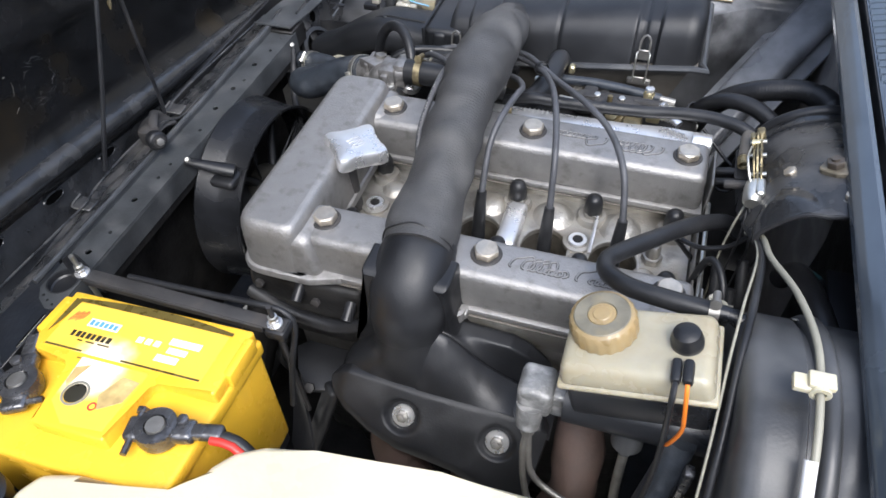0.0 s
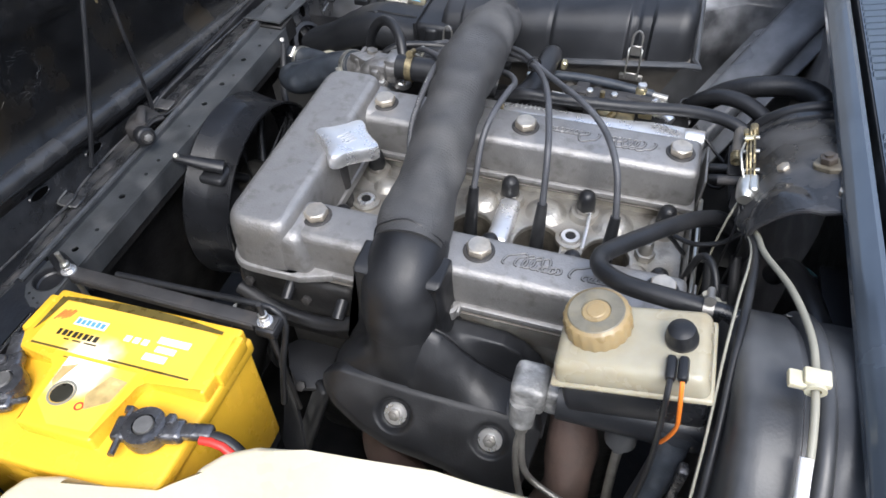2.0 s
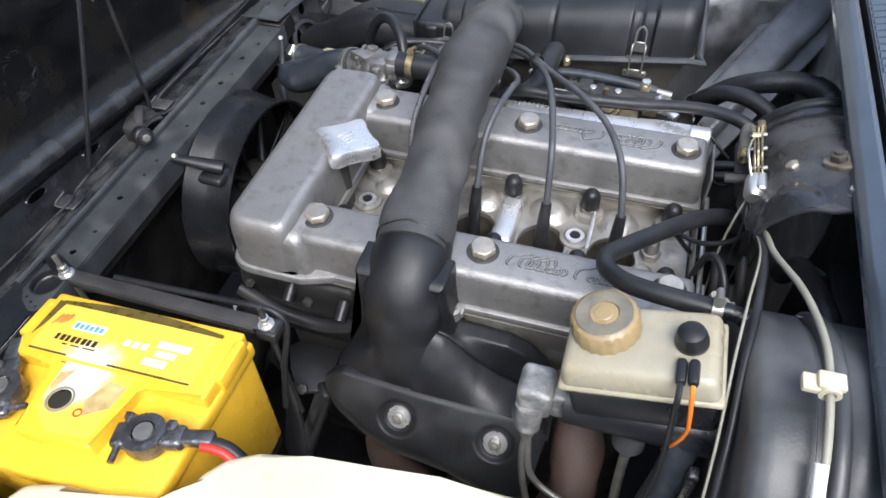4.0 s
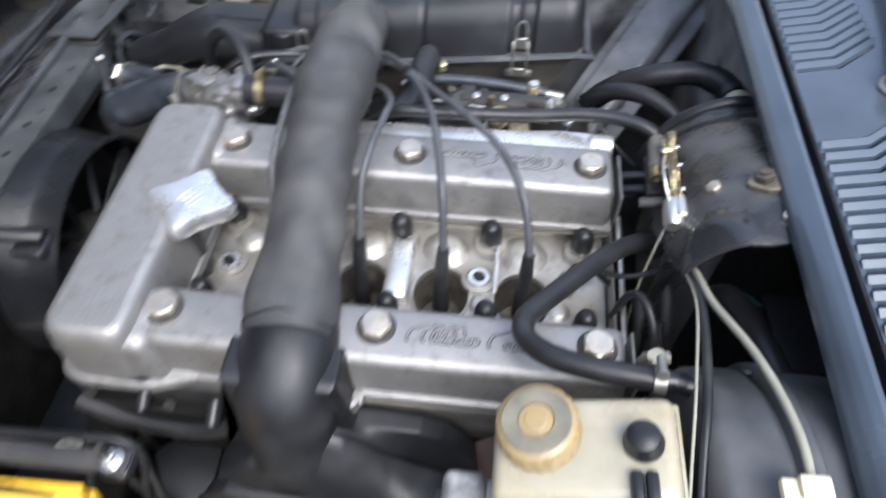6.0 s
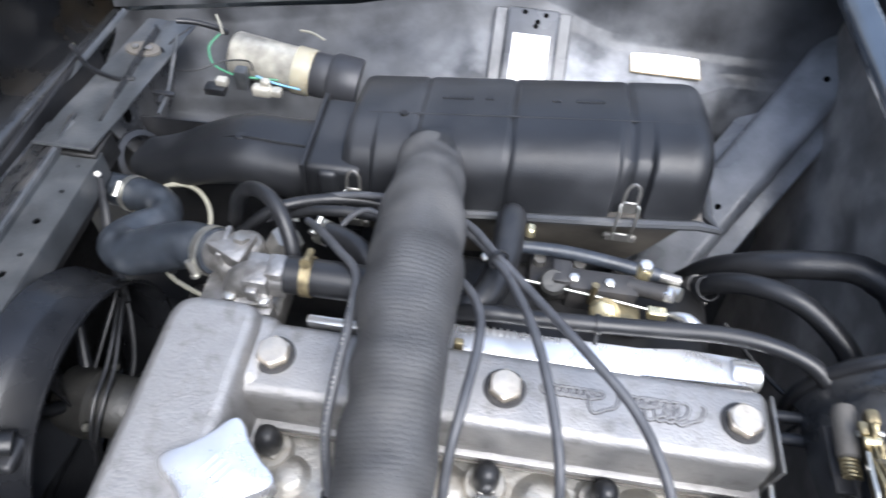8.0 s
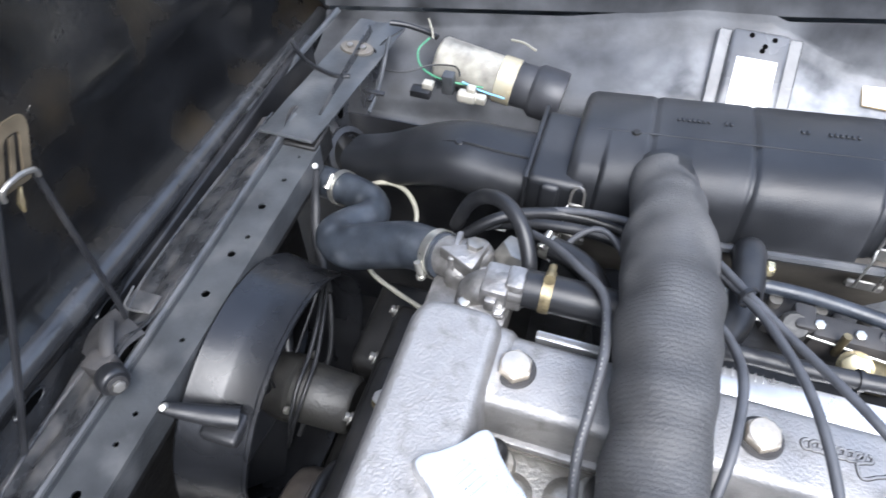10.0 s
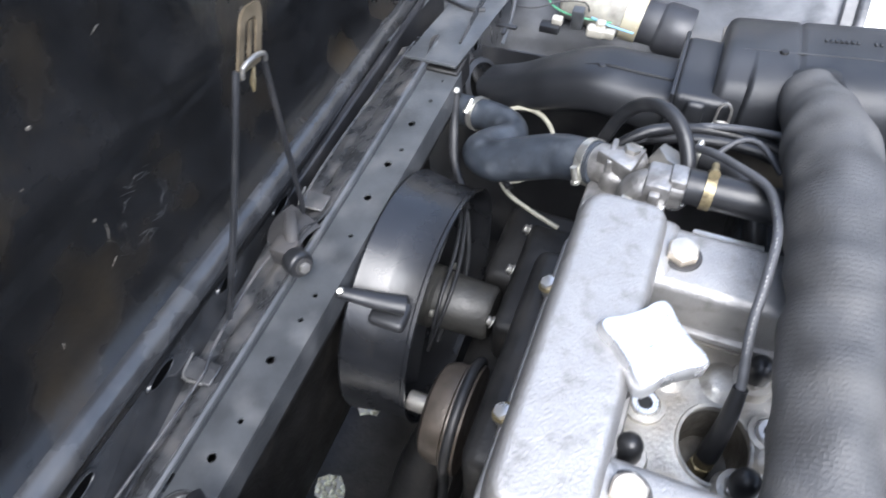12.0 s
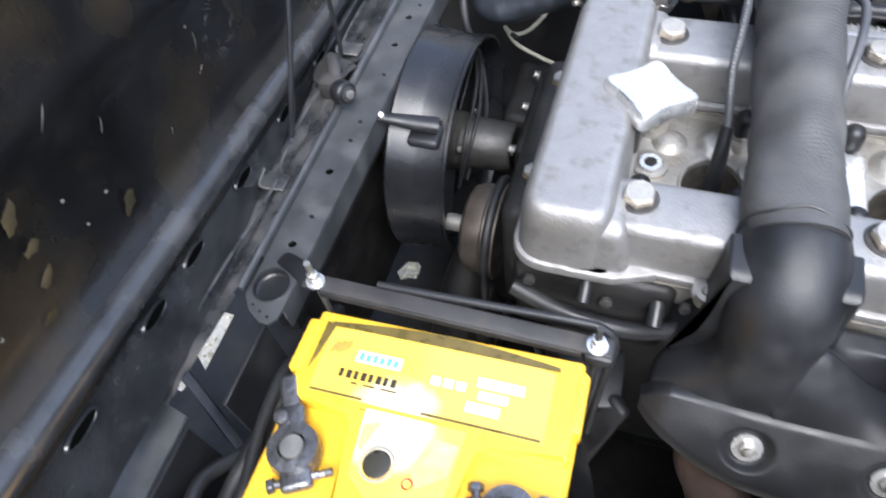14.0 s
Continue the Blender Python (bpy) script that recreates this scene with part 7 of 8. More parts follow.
for r, z in lv:
    rw.append([bm.verts.new(((r + (0.0009 if (i % 4) < 2 and z < 0.017 else 0)) * math.cos(2 * math.pi * i / (cap_n * 2)), (r + (0.0009 if (i % 4) < 2 and z < 0.017 else 0)) * math.sin(2 * math.pi * i / (cap_n * 2)), z)) for i in range(cap_n * 2)])
for a, b in zip(rw[:-1], rw[1:]):
    for i in range(cap_n * 2):
        j = (i + 1) % (cap_n * 2)
        bm.faces.new((a[i], a[j], b[j], b[i]))
rc = part("cap", moved(bm, capm), "amber", brk, "amber ribbed screw cap")
part("cap_ring", moved(lathe([(0.0256, 0.0203), (0.0245, 0.0212), (0.0135, 0.0212), (0.0127, 0.0195)], 40), capm), "capring", rc, "grey printed ring")
part("cap_centre", moved(lathe([(0.0129, 0.0195), (0.0120, 0.0206), (0.0085, 0.0209), (0.0075, 0.0218), (0, 0.0222)], 36), capm), "amber", rc)
knobm = RT @ Matrix.Translation((0.040, 0.006, 0.026))
part("level_switch", moved(lathe([(0.0145, 0), (0.0158, 0.002), (0.0160, 0.008), (0.0147, 0.0098), (0.0146, 0.0145), (0.0128, 0.0190), (0.0075, 0.0220), (0, 0.0226)], 28), knobm @ Matrix.Diagonal((0.80, 0.80, 0.85, 1))), "rubber", brk, "black domed rubber level switch")
for dx in (0.0015, 0.0105):
    part("connector", moved(rbox((0.033 + dx - 0.0040, -0.034, 0.026), (0.033 + dx + 0.0040, -0.012, 0.035), 0.003, 2), RT), "rubber", brk)
master = thing("master_cylinder", "black brake master cylinder with an alloy end block", "master cylinder", (0.35, -0.13, 0.80))
part("barrel", join(rbox((-0.055, -0.032, -0.040), (0.060, 0.040, 0.0005), 0.006, 3, m=RT), tube([(0.300, -0.128, 0.822), (0.44, -0.128, 0.826)], 0.024, 22, 0.03)), "plastic", master)
part("end_block", join(rbox((0.257, -0.150, 0.806), (0.290, -0.114, 0.845), 0.007, 3), tube([(0.2705, -0.144, 0.820), (0.271, -0.152, 0.794)], [0.0135, 0.0115], 22, 0.006), rbox((0.285, -0.142, 0.800), (0.310, -0.116, 0.836), 0.006, 3)), "alloy", master, "cast alloy pipe block")
part("pipe_nut", tube([(0.271, -0.152, 0.796), (0.2715, -0.155, 0.782)], 0.0066, 6, 0.01), "steel", master)
part("lower_port", join(tube([(0.362, -0.128, 0.815), (0.363, -0.133, 0.775)], 0.015, 18, 0.01), tube([(0.363, -0.133, 0.776), (0.3635, -0.135, 0.760)], 0.0078, 6, 0.01)), "servo", master)
hose("brake_pipe", "thin grey steel brake pipe", [(0.2715, -0.155, 0.785), (0.270, -0.162, 0.755), (0.276, -0.175, 0.715), (0.292, -0.195, 0.68), (0.315, -0.22, 0.64)], 0.0034, "steel", category="brake pipe", group="brake pipes")
hose("brake_pipe", "thin grey steel brake pipe", [(0.2725, -0.155, 0.783), (0.282, -0.170, 0.730), (0.315, -0.178, 0.708), (0.350, -0.180, 0.70), (0.40, -0.18, 0.69)], 0.0034, "steel", category="brake pipe", group="brake pipes")
hose("brake_pipe", "thin grey steel brake pipe", [(0.3635, -0.135, 0.762), (0.364, -0.145, 0.72), (0.366, -0.160, 0.67), (0.37, -0.17, 0.60)], 0.0048, "steel", category="brake pipe", group="brake pipes")
hose("thick_pipe", "thick black rubber pipe below the reservoir", [(0.402, -0.150, 0.836), (0.397, -0.166, 0.800), (0.389, -0.182, 0.760), (0.379, -0.205, 0.70), (0.37, -0.225, 0.63)], 0.0135, "bluerubber", category="pipe")
sw = thing("switch_wires", "black and orange wires from the level switch", "wires", (0.38, -0.16, 0.80))
e1, e2 = RT @ Vector((0.0345, -0.034, 0.031)), RT @ Vector((0.0435, -0.034, 0.031))
part("black_wire", tube([e1, e1 + Vector((0.0, -0.010, -0.004)), e1 + Vector((0.002, -0.022, -0.040)), e1 + Vector((0.004, -0.030, -0.09)), e1 + Vector((0.004, -0.03, -0.16))], 0.0024, 8, 0.008), "rubber", sw)
part("orange_wire", tube([e2, e2 + Vector((0.001, -0.006, -0.006)), e2 + Vector((0.005, -0.009, -0.030)), e2 + Vector((0.008, -0.008, -0.055)), e2 + Vector((0.005, -0.004, -0.085)), e2 + Vector((0.001, 0.004, -0.115))], 0.0018, 8, 0.008), "orange", sw, "orange insulated wire")
solo("pale_lever", join(rbox((0.408, -0.178, 0.74), (0.417, -0.166, 0.83), 0.003, 2, m=None), lathe([(0.007, 0), (0.007, 0.006), (0, 0.006)], 14, Matrix.Translation((0.4125, -0.172, 0.738)))), "lead_metal", "pale corroded lever behind the reservoir", "lever")

# clip, cables
chose = thing("vacuum_elbow_hose", "black rubber hose bent sharply over the cam cover", "vacuum hose", (0.36, 0.03, 0.83))
part("hose", tube([(0.444, 0.140, 0.806), (0.425, 0.134, 0.824), (0.390, 0.104, 0.840), (0.345, 0.050, 0.858), (0.318, 0.016, 0.868), (0.3095, 0.000, 0.872), (0.313, -0.018, 0.876), (0.335, -0.036, 0.883), (0.375, -0.047, 0.890), (0.412, -0.052, 0.893)], 0.0092, 16, 0.005), "rubber", chose)
clamp(chose, (0.408, -0.0515, 0.893), (0.43, -0.053, 0.895), 0.0096, "steel", screw=(0, 0.3, 1))
part("servo_spigot", tube([(0.408, -0.0515, 0.893), (0.425, -0.053, 0.894), (0.445, -0.062, 0.885)], 0.0075, 14, 0.006), "plastic", chose)
creamc = thing("ivory_cable", "ivory sheathed cable held by a plastic clip", "cable", (0.46, -0.06, 0.9))
part("sheath", tube([(0.440, 0.090, 0.858), (0.448, 0.060, 0.884), (0.449, 0.010, 0.910), (0.461, -0.050, 0.938), (0.4690, -0.105, 0.9530), (0.4705, -0.146, 0.953), (0.471, -0.192, 0.939), (0.470, -0.245, 0.905)], 0.0029, 12, 0.008), "ivory", creamc)
part("white_sleeve", tube([(0.4685, -0.196, 0.938), (0.470, -0.245, 0.906), (0.471, -0.29, 0.86)], 0.0046, 12, 0.008), "white", creamc, "white taped sleeve")
CQ = toward((0.4700, -0.146, 0.9535), (0.02, -1, -0.05)) @ Matrix.Diagonal((0.82, 0.82, 0.82, 1))
part("clip", moved(join(lathe([(0.0048, -0.009), (0.0085, -0.009), (0.0090, 0.009), (0.0048, 0.009), (0.0048, -0.009)], 16), rbox((-0.022, -0.004, -0.008), (-0.005, 0.004, 0.008), 0.002, 2), rbox((-0.011, 0.002, -0.010), (0.011, 0.009, 0.006), 0.002, 2)), CQ), "oldwhite", creamc, "cream plastic cable clip")
for k, (mt, r) in enumerate((("rubber", 0.0036), ("ivory", 0.0012))):
    d = -0.0075 * k
    hose("control_cable", ("black" if k == 0 else "thin pale") + " control cable hanging beside the servo", [(0.444 + d * 0.3, 0.092, 0.862), (0.444 + d * 0.5, 0.02, 0.900), (0.433 + d, -0.06, 0.920), (0.426 + d, -0.115, 0.912), (0.423 + d, -0.17, 0.885), (0.421 + d, -0.22, 0.84), (0.422 + d, -0.26, 0.78)], r, mt, 10, category="cable", group="control cables")

# ---------- bulkhead cover and throttle bracket ----------
cowlq = thing("bulkhead_cover", "grey painted half-round bulkhead cover", "bulkhead cover", (0.50, 0.15, 0.80))
CX, CR = 0.527, 0.086


def cz(y):
    return 0.838 - 0.25 * (max(y, 0.115) - 0.15)


def cover_r(deg, y):
    v = (0.262 - y) / 0.206
    # pillow-shaped blister open to the front
    e = math.hypot((deg - 139) / 25, max(0, y - 0.056) / 0.050)
    k = min(1, max(0, (1 - e) / 0.45))
    return CR + 0.005 * math.sin(3 * v) + 0.0085 * k * k * (3 - 2 * k) - 0.0030 * math.exp(-((v - 0.10) / 0.05) ** 2) + 0.0012 * noise.noise(Vector((deg / 21, v * 6, 1)))


def cover_fn(u, v):
    y = 0.262 - 0.206 * v
    st = 186 - 26 * max(0, (v - 0.35) / 0.65) ** 2
    deg = st - (st - 36) * u
    r = cover_r(deg, y)
    return Vector((CX + r * math.cos(radians(deg)), y, cz(y) + 1.02 * r * math.sin(radians(deg))))


part("shell", sheet(cover_fn, 90, 60, 0.0025), "duct", cowlq)
part("rear_lip", tube([Vector((CX + (CR + 0.003) * math.cos(radians(a)), 0.263, cz(0.263) + 1.02 * (CR + 0.003) * math.sin(radians(a)))) for a in range(196, 30, -8)], 0.0065, 10, 0.01), "rubber", cowlq, "black rubber edging")
part("front_edge", tube([cover_fn(u / 16, 1.0) for u in range(17)], 0.0025, 8, 0.01), "dark", cowlq)


def on_cover(deg, y, out=0.0):
    """A place on the cover's skin and the way out of it."""
    a, r = radians(deg), cover_r(deg, y) + out
    return Vector((CX + r * math.cos(a), y, cz(y) + 1.02 * r * math.sin(a))), Vector((math.cos(a), 0.1, math.sin(a))).normalized()


p, w = on_cover(132, 0.126)
bolt(cowlq, p, w, 0.0066, 0.0045, 0.0085, "nutzinc")
p, w = on_cover(136, 0.175)
part("slot", moved(lathe([(0, 0.0018), (0.0066, 0.0018), (0.0066, 0)], 18), toward(p, w, 60) @ Matrix.Diagonal((1.5, 0.9, 1, 1))), "pit", cowlq)
p, w = on_cover(121, 0.1225)
part("small_hole", lathe([(0, 0.0014), (0.0036, 0.0014), (0.0036, 0)], 14, toward(p, w)), "pit", cowlq)
p, w = on_cover(108.5, 0.1165)
lugp = part("lug_plate", moved(loft(fillet([(-0.013, -0.0095), (0.006, -0.0115), (0.023, -0.005), (0.028, 0.004), (0.008, 0.0108), (-0.012, 0.0090)], [0.007, 0.007, 0.006, 0.005, 0.008, 0.008], 4), [(0, 0), (0, 0.0050), (0.0010, 0.0060)]), toward(p, w, 78)), "lug", cowlq, "beige worn lug plate")
part("lug_bolt", join(hexnut(0.0082, 0.007, toward(p + w * 0.0058, w, 14)), lathe([(0, 0.0098), (0.0040, 0.0094), (0.0040, 0.005)], 12, toward(p + w * 0.0058, w))), "pulley", lugp)
p, w = on_cover(101.5, 0.0770)
bolt(cowlq, p, w, 0.006, 0.005, 0.008, "nutzinc")
brkt = thing("throttle_bracket", "yellow zinc throttle cable bracket with a spring", "throttle bracket", (0.435, 0.16, 0.85))
BH = Vector((-0.30, -0.05, 0.95)).normalized()
BL = Vector((0.02, -1.0, -0.05))
BL = (BL - BH * BL.dot(BH)).normalized()
Q3 = Matrix((BL, BH, BL.cross(BH))).transposed().to_4x4()
Q3.translation = Vector((0.4385, 0.163, 0.893))
EDGES = (
    [(-0.042, -0.012), (-0.043, 0.004), (-0.034, 0.010), (-0.028, 0.005), (-0.020, 0.011), (-0.010, 0.007), (0.000, 0.014), (0.010, 0.012), (0.016, 0.006), (0.030, 0.008), (0.038, 0.000), (0.036, -0.012)],
    [(-0.036, -0.012), (-0.034, 0.012), (-0.026, 0.014), (-0.022, 0.007), (-0.006, 0.010), (0.002, 0.018), (0.012, 0.017), (0.024, 0.006), (0.034, 0.004), (0.034, -0.012)],
    [(-0.030, -0.012), (-0.028, 0.004), (-0.012, 0.006), (-0.004, 0.012), (0.010, 0.020), (0.020, 0.018), (0.030, 0.008), (0.032, -0.012)],
)
for edge, dn, mt in zip(EDGES, (-0.0042, -0.0008, 0.0026), ("gold", "gold", "gold")):
    part("plate", moved(prism(edge, dn - 0.0010, dn + 0.0010, 0.0004, 1), Q3), mt, brkt)
part("top_clip", moved(join(rbox((-0.046, -0.006, -0.008), (-0.034, 0.009, 0.001), 0.003, 2), rbox((-0.036, 0.004, 0.001), (-0.026, 0.010, 0.007), 0.002, 2)), Q3), "gold", brkt)
part("folded_lip", moved(tube([(-0.014, 0.008, 0.005), (0.002, 0.014, 0.0070), (0.016, 0.018, 0.0080), (0.030, 0.010, 0.007), (0.038, 0.000, 0.005)], 0.0013, 8, 0.004), Q3), "zinc", brkt, "bright worn edge")
for a, b in ((-0.030, 0.000), (-0.005, 0.003), (0.022, 0.001)):
    part("rivet", moved(tube([(a, b, -0.009), (a, b, 0.007)], 0.0024, 10, 0.01), Q3), "zinc", brkt)
part("filler", moved(join(rbox((-0.034, -0.010, -0.004), (0.030, 0.003, 0.0028), 0.001, 1), rbox((-0.010, 0.002, -0.004), (0.016, 0.009, 0.0026), 0.001, 1)), Q3), "grime", brkt)
part("spacer", moved(tube([(-0.022, 0.006, -0.005), (-0.022, 0.006, 0.005)], 0.0042, 10, 0.01), Q3), "brass", brkt)
part("lower_roll", join(lathe([(0, -0.016), (0.0070, -0.016), (0.0095, -0.012), (0.0098, 0.004), (0.0085, 0.012), (0.005, 0.015), (0, 0.015)], 22, toward((0.4375, 0.120, 0.886), (0.05, 1, 0.1))), rbox((0.437, 0.108, 0.884), (0.4475, 0.134, 0.8975), 0.004, 3)), "zinc", brkt, "bright cable drum")
part("roller", lathe([(0, -0.020), (0.0062, -0.020), (0.0080, -0.018), (0.0084, 0.014), (0.0070, 0.019), (0, 0.020)], 22, toward((0.4305, 0.1985, 0.8820), (0.05, 1, 0.1))), "tray", brkt, "grimy brown roller")
part("spring", tube([Vector((0.4275 + 0.0055 * math.cos(a), 0.164 + 0.014 * a / (10 * math.pi), 0.882 + 0.0055 * math.sin(a))) for a in [k * 0.6 for k in range(53)]], 0.0011, 6, 0.004), "gold", brkt)
part("strap", rbox((0.422, 0.158, 0.866), (0.436, 0.208, 0.8695), 0.001, 1), "grime", brkt, "flat brown strap")
part("pivot", tube([(0.412, 0.142, 0.872), (0.436, 0.140, 0.878)], 0.0050, 14, 0.01), "grime", brkt)
for k in range(4):
    hose("throttle_wire", "thin wire hanging below the throttle bracket", [(0.436, 0.120 - 0.004 * k, 0.876), (0.428 + 0.008 * k, 0.105 - 0.01 * k, 0.850), (0.424 + 0.012 * k, 0.098, 0.80), (0.426 + 0.008 * k, 0.09, 0.72)], 0.0013, "rubber" if k else "ivory", 6, category="wire", group="throttle wires")
for k, (x, y) in enumerate(((0.425, 0.06), (0.44, 0.03), (0.452, 0.075))):
    hose("loom_pipe", "black rubber pipe running down the bulkhead", [(x, y + 0.03, 0.80), (x + 0.005, y, 0.76), (x + 0.006, y - 0.04, 0.68), (x, y - 0.06, 0.58)], 0.006, category="pipe", group="bulkhead pipes")
dk = thing("union_block", "pale plastic hose union beside the servo", "hose union", (0.43, 0.0, 0.83))
part("tee", join(tube([(0.421, 0.012, 0.800), (0.424, -0.002, 0.842)], 0.0075, 12, 0.008), tube([(0.414, 0.0, 0.832), (0.436, 0.002, 0.834)], 0.006, 12, 0.008)), "ivory", dk)
part("tip", tube([(0.408, -0.012, 0.850), (0.410, -0.020, 0.874)], 0.004, 10, 0.006), "ivory", dk)
for k, (dy, dz) in enumerate(((0.0, 0.0), (-0.010, -0.003), (-0.019, -0.002), (0.004, -0.008))):
    hose("teal_wire", "short teal wire end behind the servo", [(0.503, 0.088 + 0.3 * dy, 0.818 + dz), (0.509, 0.074 + 0.6 * dy, 0.836 + dz), (0.519, 0.052 + dy, 0.846 + dz)], 0.0015, "teal", 6, category="wire", group="teal wires")
hose("column_loom", "thick black loom passing below the scuttle", [(0.490, 0.090, 0.800), (0.496, 0.070, 0.834), (0.506, 0.020, 0.852), (0.520, -0.050, 0.856), (0.545, -0.12, 0.85)], 0.0115, category="wiring loom")
hose("column_loom", "thin black loom arching beside the head", [(0.402, 0.075, 0.780), (0.410, 0.070, 0.826), (0.421, 0.055, 0.834), (0.430, 0.030, 0.816), (0.432, 0.010, 0.77)], 0.0040, category="wiring loom")
hose("column_loom", "thin black loom arching beside the head", [(0.384, 0.112, 0.806), (0.405, 0.100, 0.812), (0.430, 0.098, 0.824), (0.446, 0.094, 0.850)], 0.0028, category="wiring loom")
rly = thing("relay_box", "black plastic relay box in the shade below the scuttle", "relay box", (0.55, 0.03, 0.79))
part("case", rbox((0.517, -0.012, 0.790), (0.566, 0.058, 0.853), 0.004, 3), "plastic", rly)
part("lid", rbox((0.515, -0.014, 0.8535), (0.566, 0.060, 0.8590), 0.002, 2), "plastic", rly)
part("plug", rbox((0.508, 0.026, 0.836), (0.5165, 0.054, 0.850), 0.002, 2), "plastic", rly)
dkb = thing("dark_bracket", "black bracket in the shade below the scuttle", "bracket", (0.52, 0.02, 0.70))
part("shelf", rbox((0.47, -0.02, 0.70), (0.575, 0.05, 0.745), 0.006, 2), "void", dkb)
part("upright", rbox((0.52, 0.02, 0.745), (0.575, 0.06, 0.80), 0.006, 2), "void", dkb)

# ---------- ignition coil ----------
coil = thing("ignition_coil", "grimy cream ignition coil with a black boot", "ignition coil", (-0.15, 0.745, 0.68))
c0, c1 = Vector((-0.231, 0.728, 0.729)), Vector((-0.053, 0.717, 0.706))
cd = (c1 - c0).normalized()
CQ2 = toward(c0, cd)
part("can", lathe([(0, 0), (0.020, 0), (0.028, 0.003), (0.0315, 0.008), (0.0315, 0.096), (0.0330, 0.098), (0.0330, 0.118), (0, 0.118)], 32, CQ2), "can", coil)
part("band", lathe([(0.0310, 0.094), (0.0342, 0.095), (0.0342, 0.120), (0.0310, 0.121)], 32, CQ2), "milk", coil, "yellowed clamp band")
part("boot", lathe([(0.0310, 0.119), (0.0325, 0.121), (0.0325, 0.144), (0.0345, 0.146), (0.0380, 0.151), (0.0385, 0.186), (0.0375, 0.189), (0.012, 0.190), (0.012, 0.193), (0, 0.193)], 32, CQ2), "greyboot", coil, "dusty grey rubber boot")
part("mount", rbox((-0.16, 0.735, 0.670), (-0.12, 0.775, 0.705), 0.003, 2), "bay", coil)
part("nose", lathe([(0, 0), (0.008, 0), (0.008, 0.010), (0.004, 0.012), (0.004, 0.018), (0, 0.018)], 14, toward((-0.044, 0.702, 0.708), (0.8, -0.4, -0.2))), "steel", coil)
CON = thing("wire_connectors", "white and dark plug connectors below the coil", "connectors", (-0.2, 0.70, 0.69))
part("white_plug", rbox((-0.246, 0.691, 0.694), (-0.230, 0.704, 0.705), 0.002, 2, m=pose(0, 0, 0, 0, 0, 0)), "can", CON)
part("dark_plug", rbox((-0.262, 0.682, 0.684), (-0.232, 0.700, 0.696), 0.002, 2), "rubber", CON)
part("white_block", join(rbox((-0.192, 0.684, 0.688), (-0.164, 0.700, 0.706), 0.005, 3), rbox((-0.180, 0.690, 0.702), (-0.166, 0.702, 0.714), 0.004, 3), rbox((-0.166, 0.686, 0.690), (-0.150, 0.700, 0.702), 0.003, 2)), "can", CON)
part("grey_block", rbox((-0.218, 0.694, 0.690), (-0.200, 0.712, 0.722), 0.003, 2), "rail", CON)
hose("green_wire", "green wire looping below the coil", [(-0.255, 0.758, 0.735), (-0.268, 0.742, 0.722), (-0.255, 0.718, 0.712), (-0.225, 0.708, 0.706), (-0.195, 0.708, 0.704), (-0.16, 0.712, 0.702)], 0.0015, "green", 6, category="wire")
hose("blue_wire", "pale blue wire beside the connectors", [(-0.19, 0.708, 0.708), (-0.16, 0.702, 0.704), (-0.125, 0.700, 0.700)], 0.0013, "bluewire", 6, category="wire")
hose("black_wire", "black wire looping over the wing", [(-0.30, 0.765, 0.735), (-0.325, 0.735, 0.722), (-0.310, 0.700, 0.712), (-0.275, 0.700, 0.712), (-0.24, 0.722, 0.716), (-0.205, 0.726, 0.718), (-0.195, 0.712, 0.714)], 0.0013, "rubber", 6, category="wire")
hose("taped_loom", "black taped loom to the coil", [(-0.318, 0.762, 0.745), (-0.295, 0.768, 0.742), (-0.262, 0.768, 0.737), (-0.245, 0.762, 0.735)], 0.0042, "rubber", 10, category="wiring loom")
hose("sand_wire", "sandy coloured wire over the coil", [(-0.262, 0.775, 0.755), (-0.254, 0.765, 0.745), (-0.25, 0.758, 0.735)], 0.0014, "ivory", 6, category="wire")
hose("sand_wire", "sandy coloured wire over the coil", [(-0.135, 0.765, 0.752), (-0.115, 0.755, 0.758), (-0.095, 0.745, 0.756)], 0.0016, "ivory", 6, category="wire")
hose("edge_strip", "grey metal edge strip beside the corner box", [(-0.312, 0.742, 0.735), (-0.306, 0.70, 0.720), (-0.300, 0.655, 0.705), (-0.298, 0.615, 0.70)], 0.0030, "rail", 8, category="edge strip")
clipb = thing("strip_clip", "small black clip across the edge strip", "clip", (-0.302, 0.648, 0.703))
part("bar", rbox((-0.318, 0.644, 0.706), (-0.286, 0.652, 0.711), 0.002, 2), "rubber", clipb)
part("stem", rbox((-0.306, 0.630, 0.704), (-0.299, 0.646, 0.709), 0.002, 2), "rubber", clipb)
for k in range(3):
    hose("front_wire", "pale wire crossing from bonnet to corner box", [(-0.452, 0.705 - 0.004 * k, 0.728), (-0.43, 0.680, 0.726 - 0.002 * k), (-0.40, 0.655, 0.730), (-0.365 + 0.006 * k, 0.640, 0.731), (-0.335, 0.645, 0.731)], (0.0010, 0.0034, 0.0014)[k], ("ivory", "rubber", "grime")[k], 6, category="wire", group="front wires")
# the corner group stands a little smaller and nearer to the engine
NEARER = Matrix.Translation((0.067, -0.027, 1.323)) @ Matrix.Scale(0.955, 4) @ Matrix.Translation((-0.067, 0.027, -1.323))
for ob in [o for o in scene.objects if o.parent is None and o.name.split(".")[0] in ("corner_box", "bonnet_catch", "wire_connectors", "green_wire", "blue_wire", "black_wire", "taped_loom", "sand_wire", "edge_strip", "strip_clip", "front_wire")]:
    ob.matrix_basis = NEARER @ ob.matrix_basis

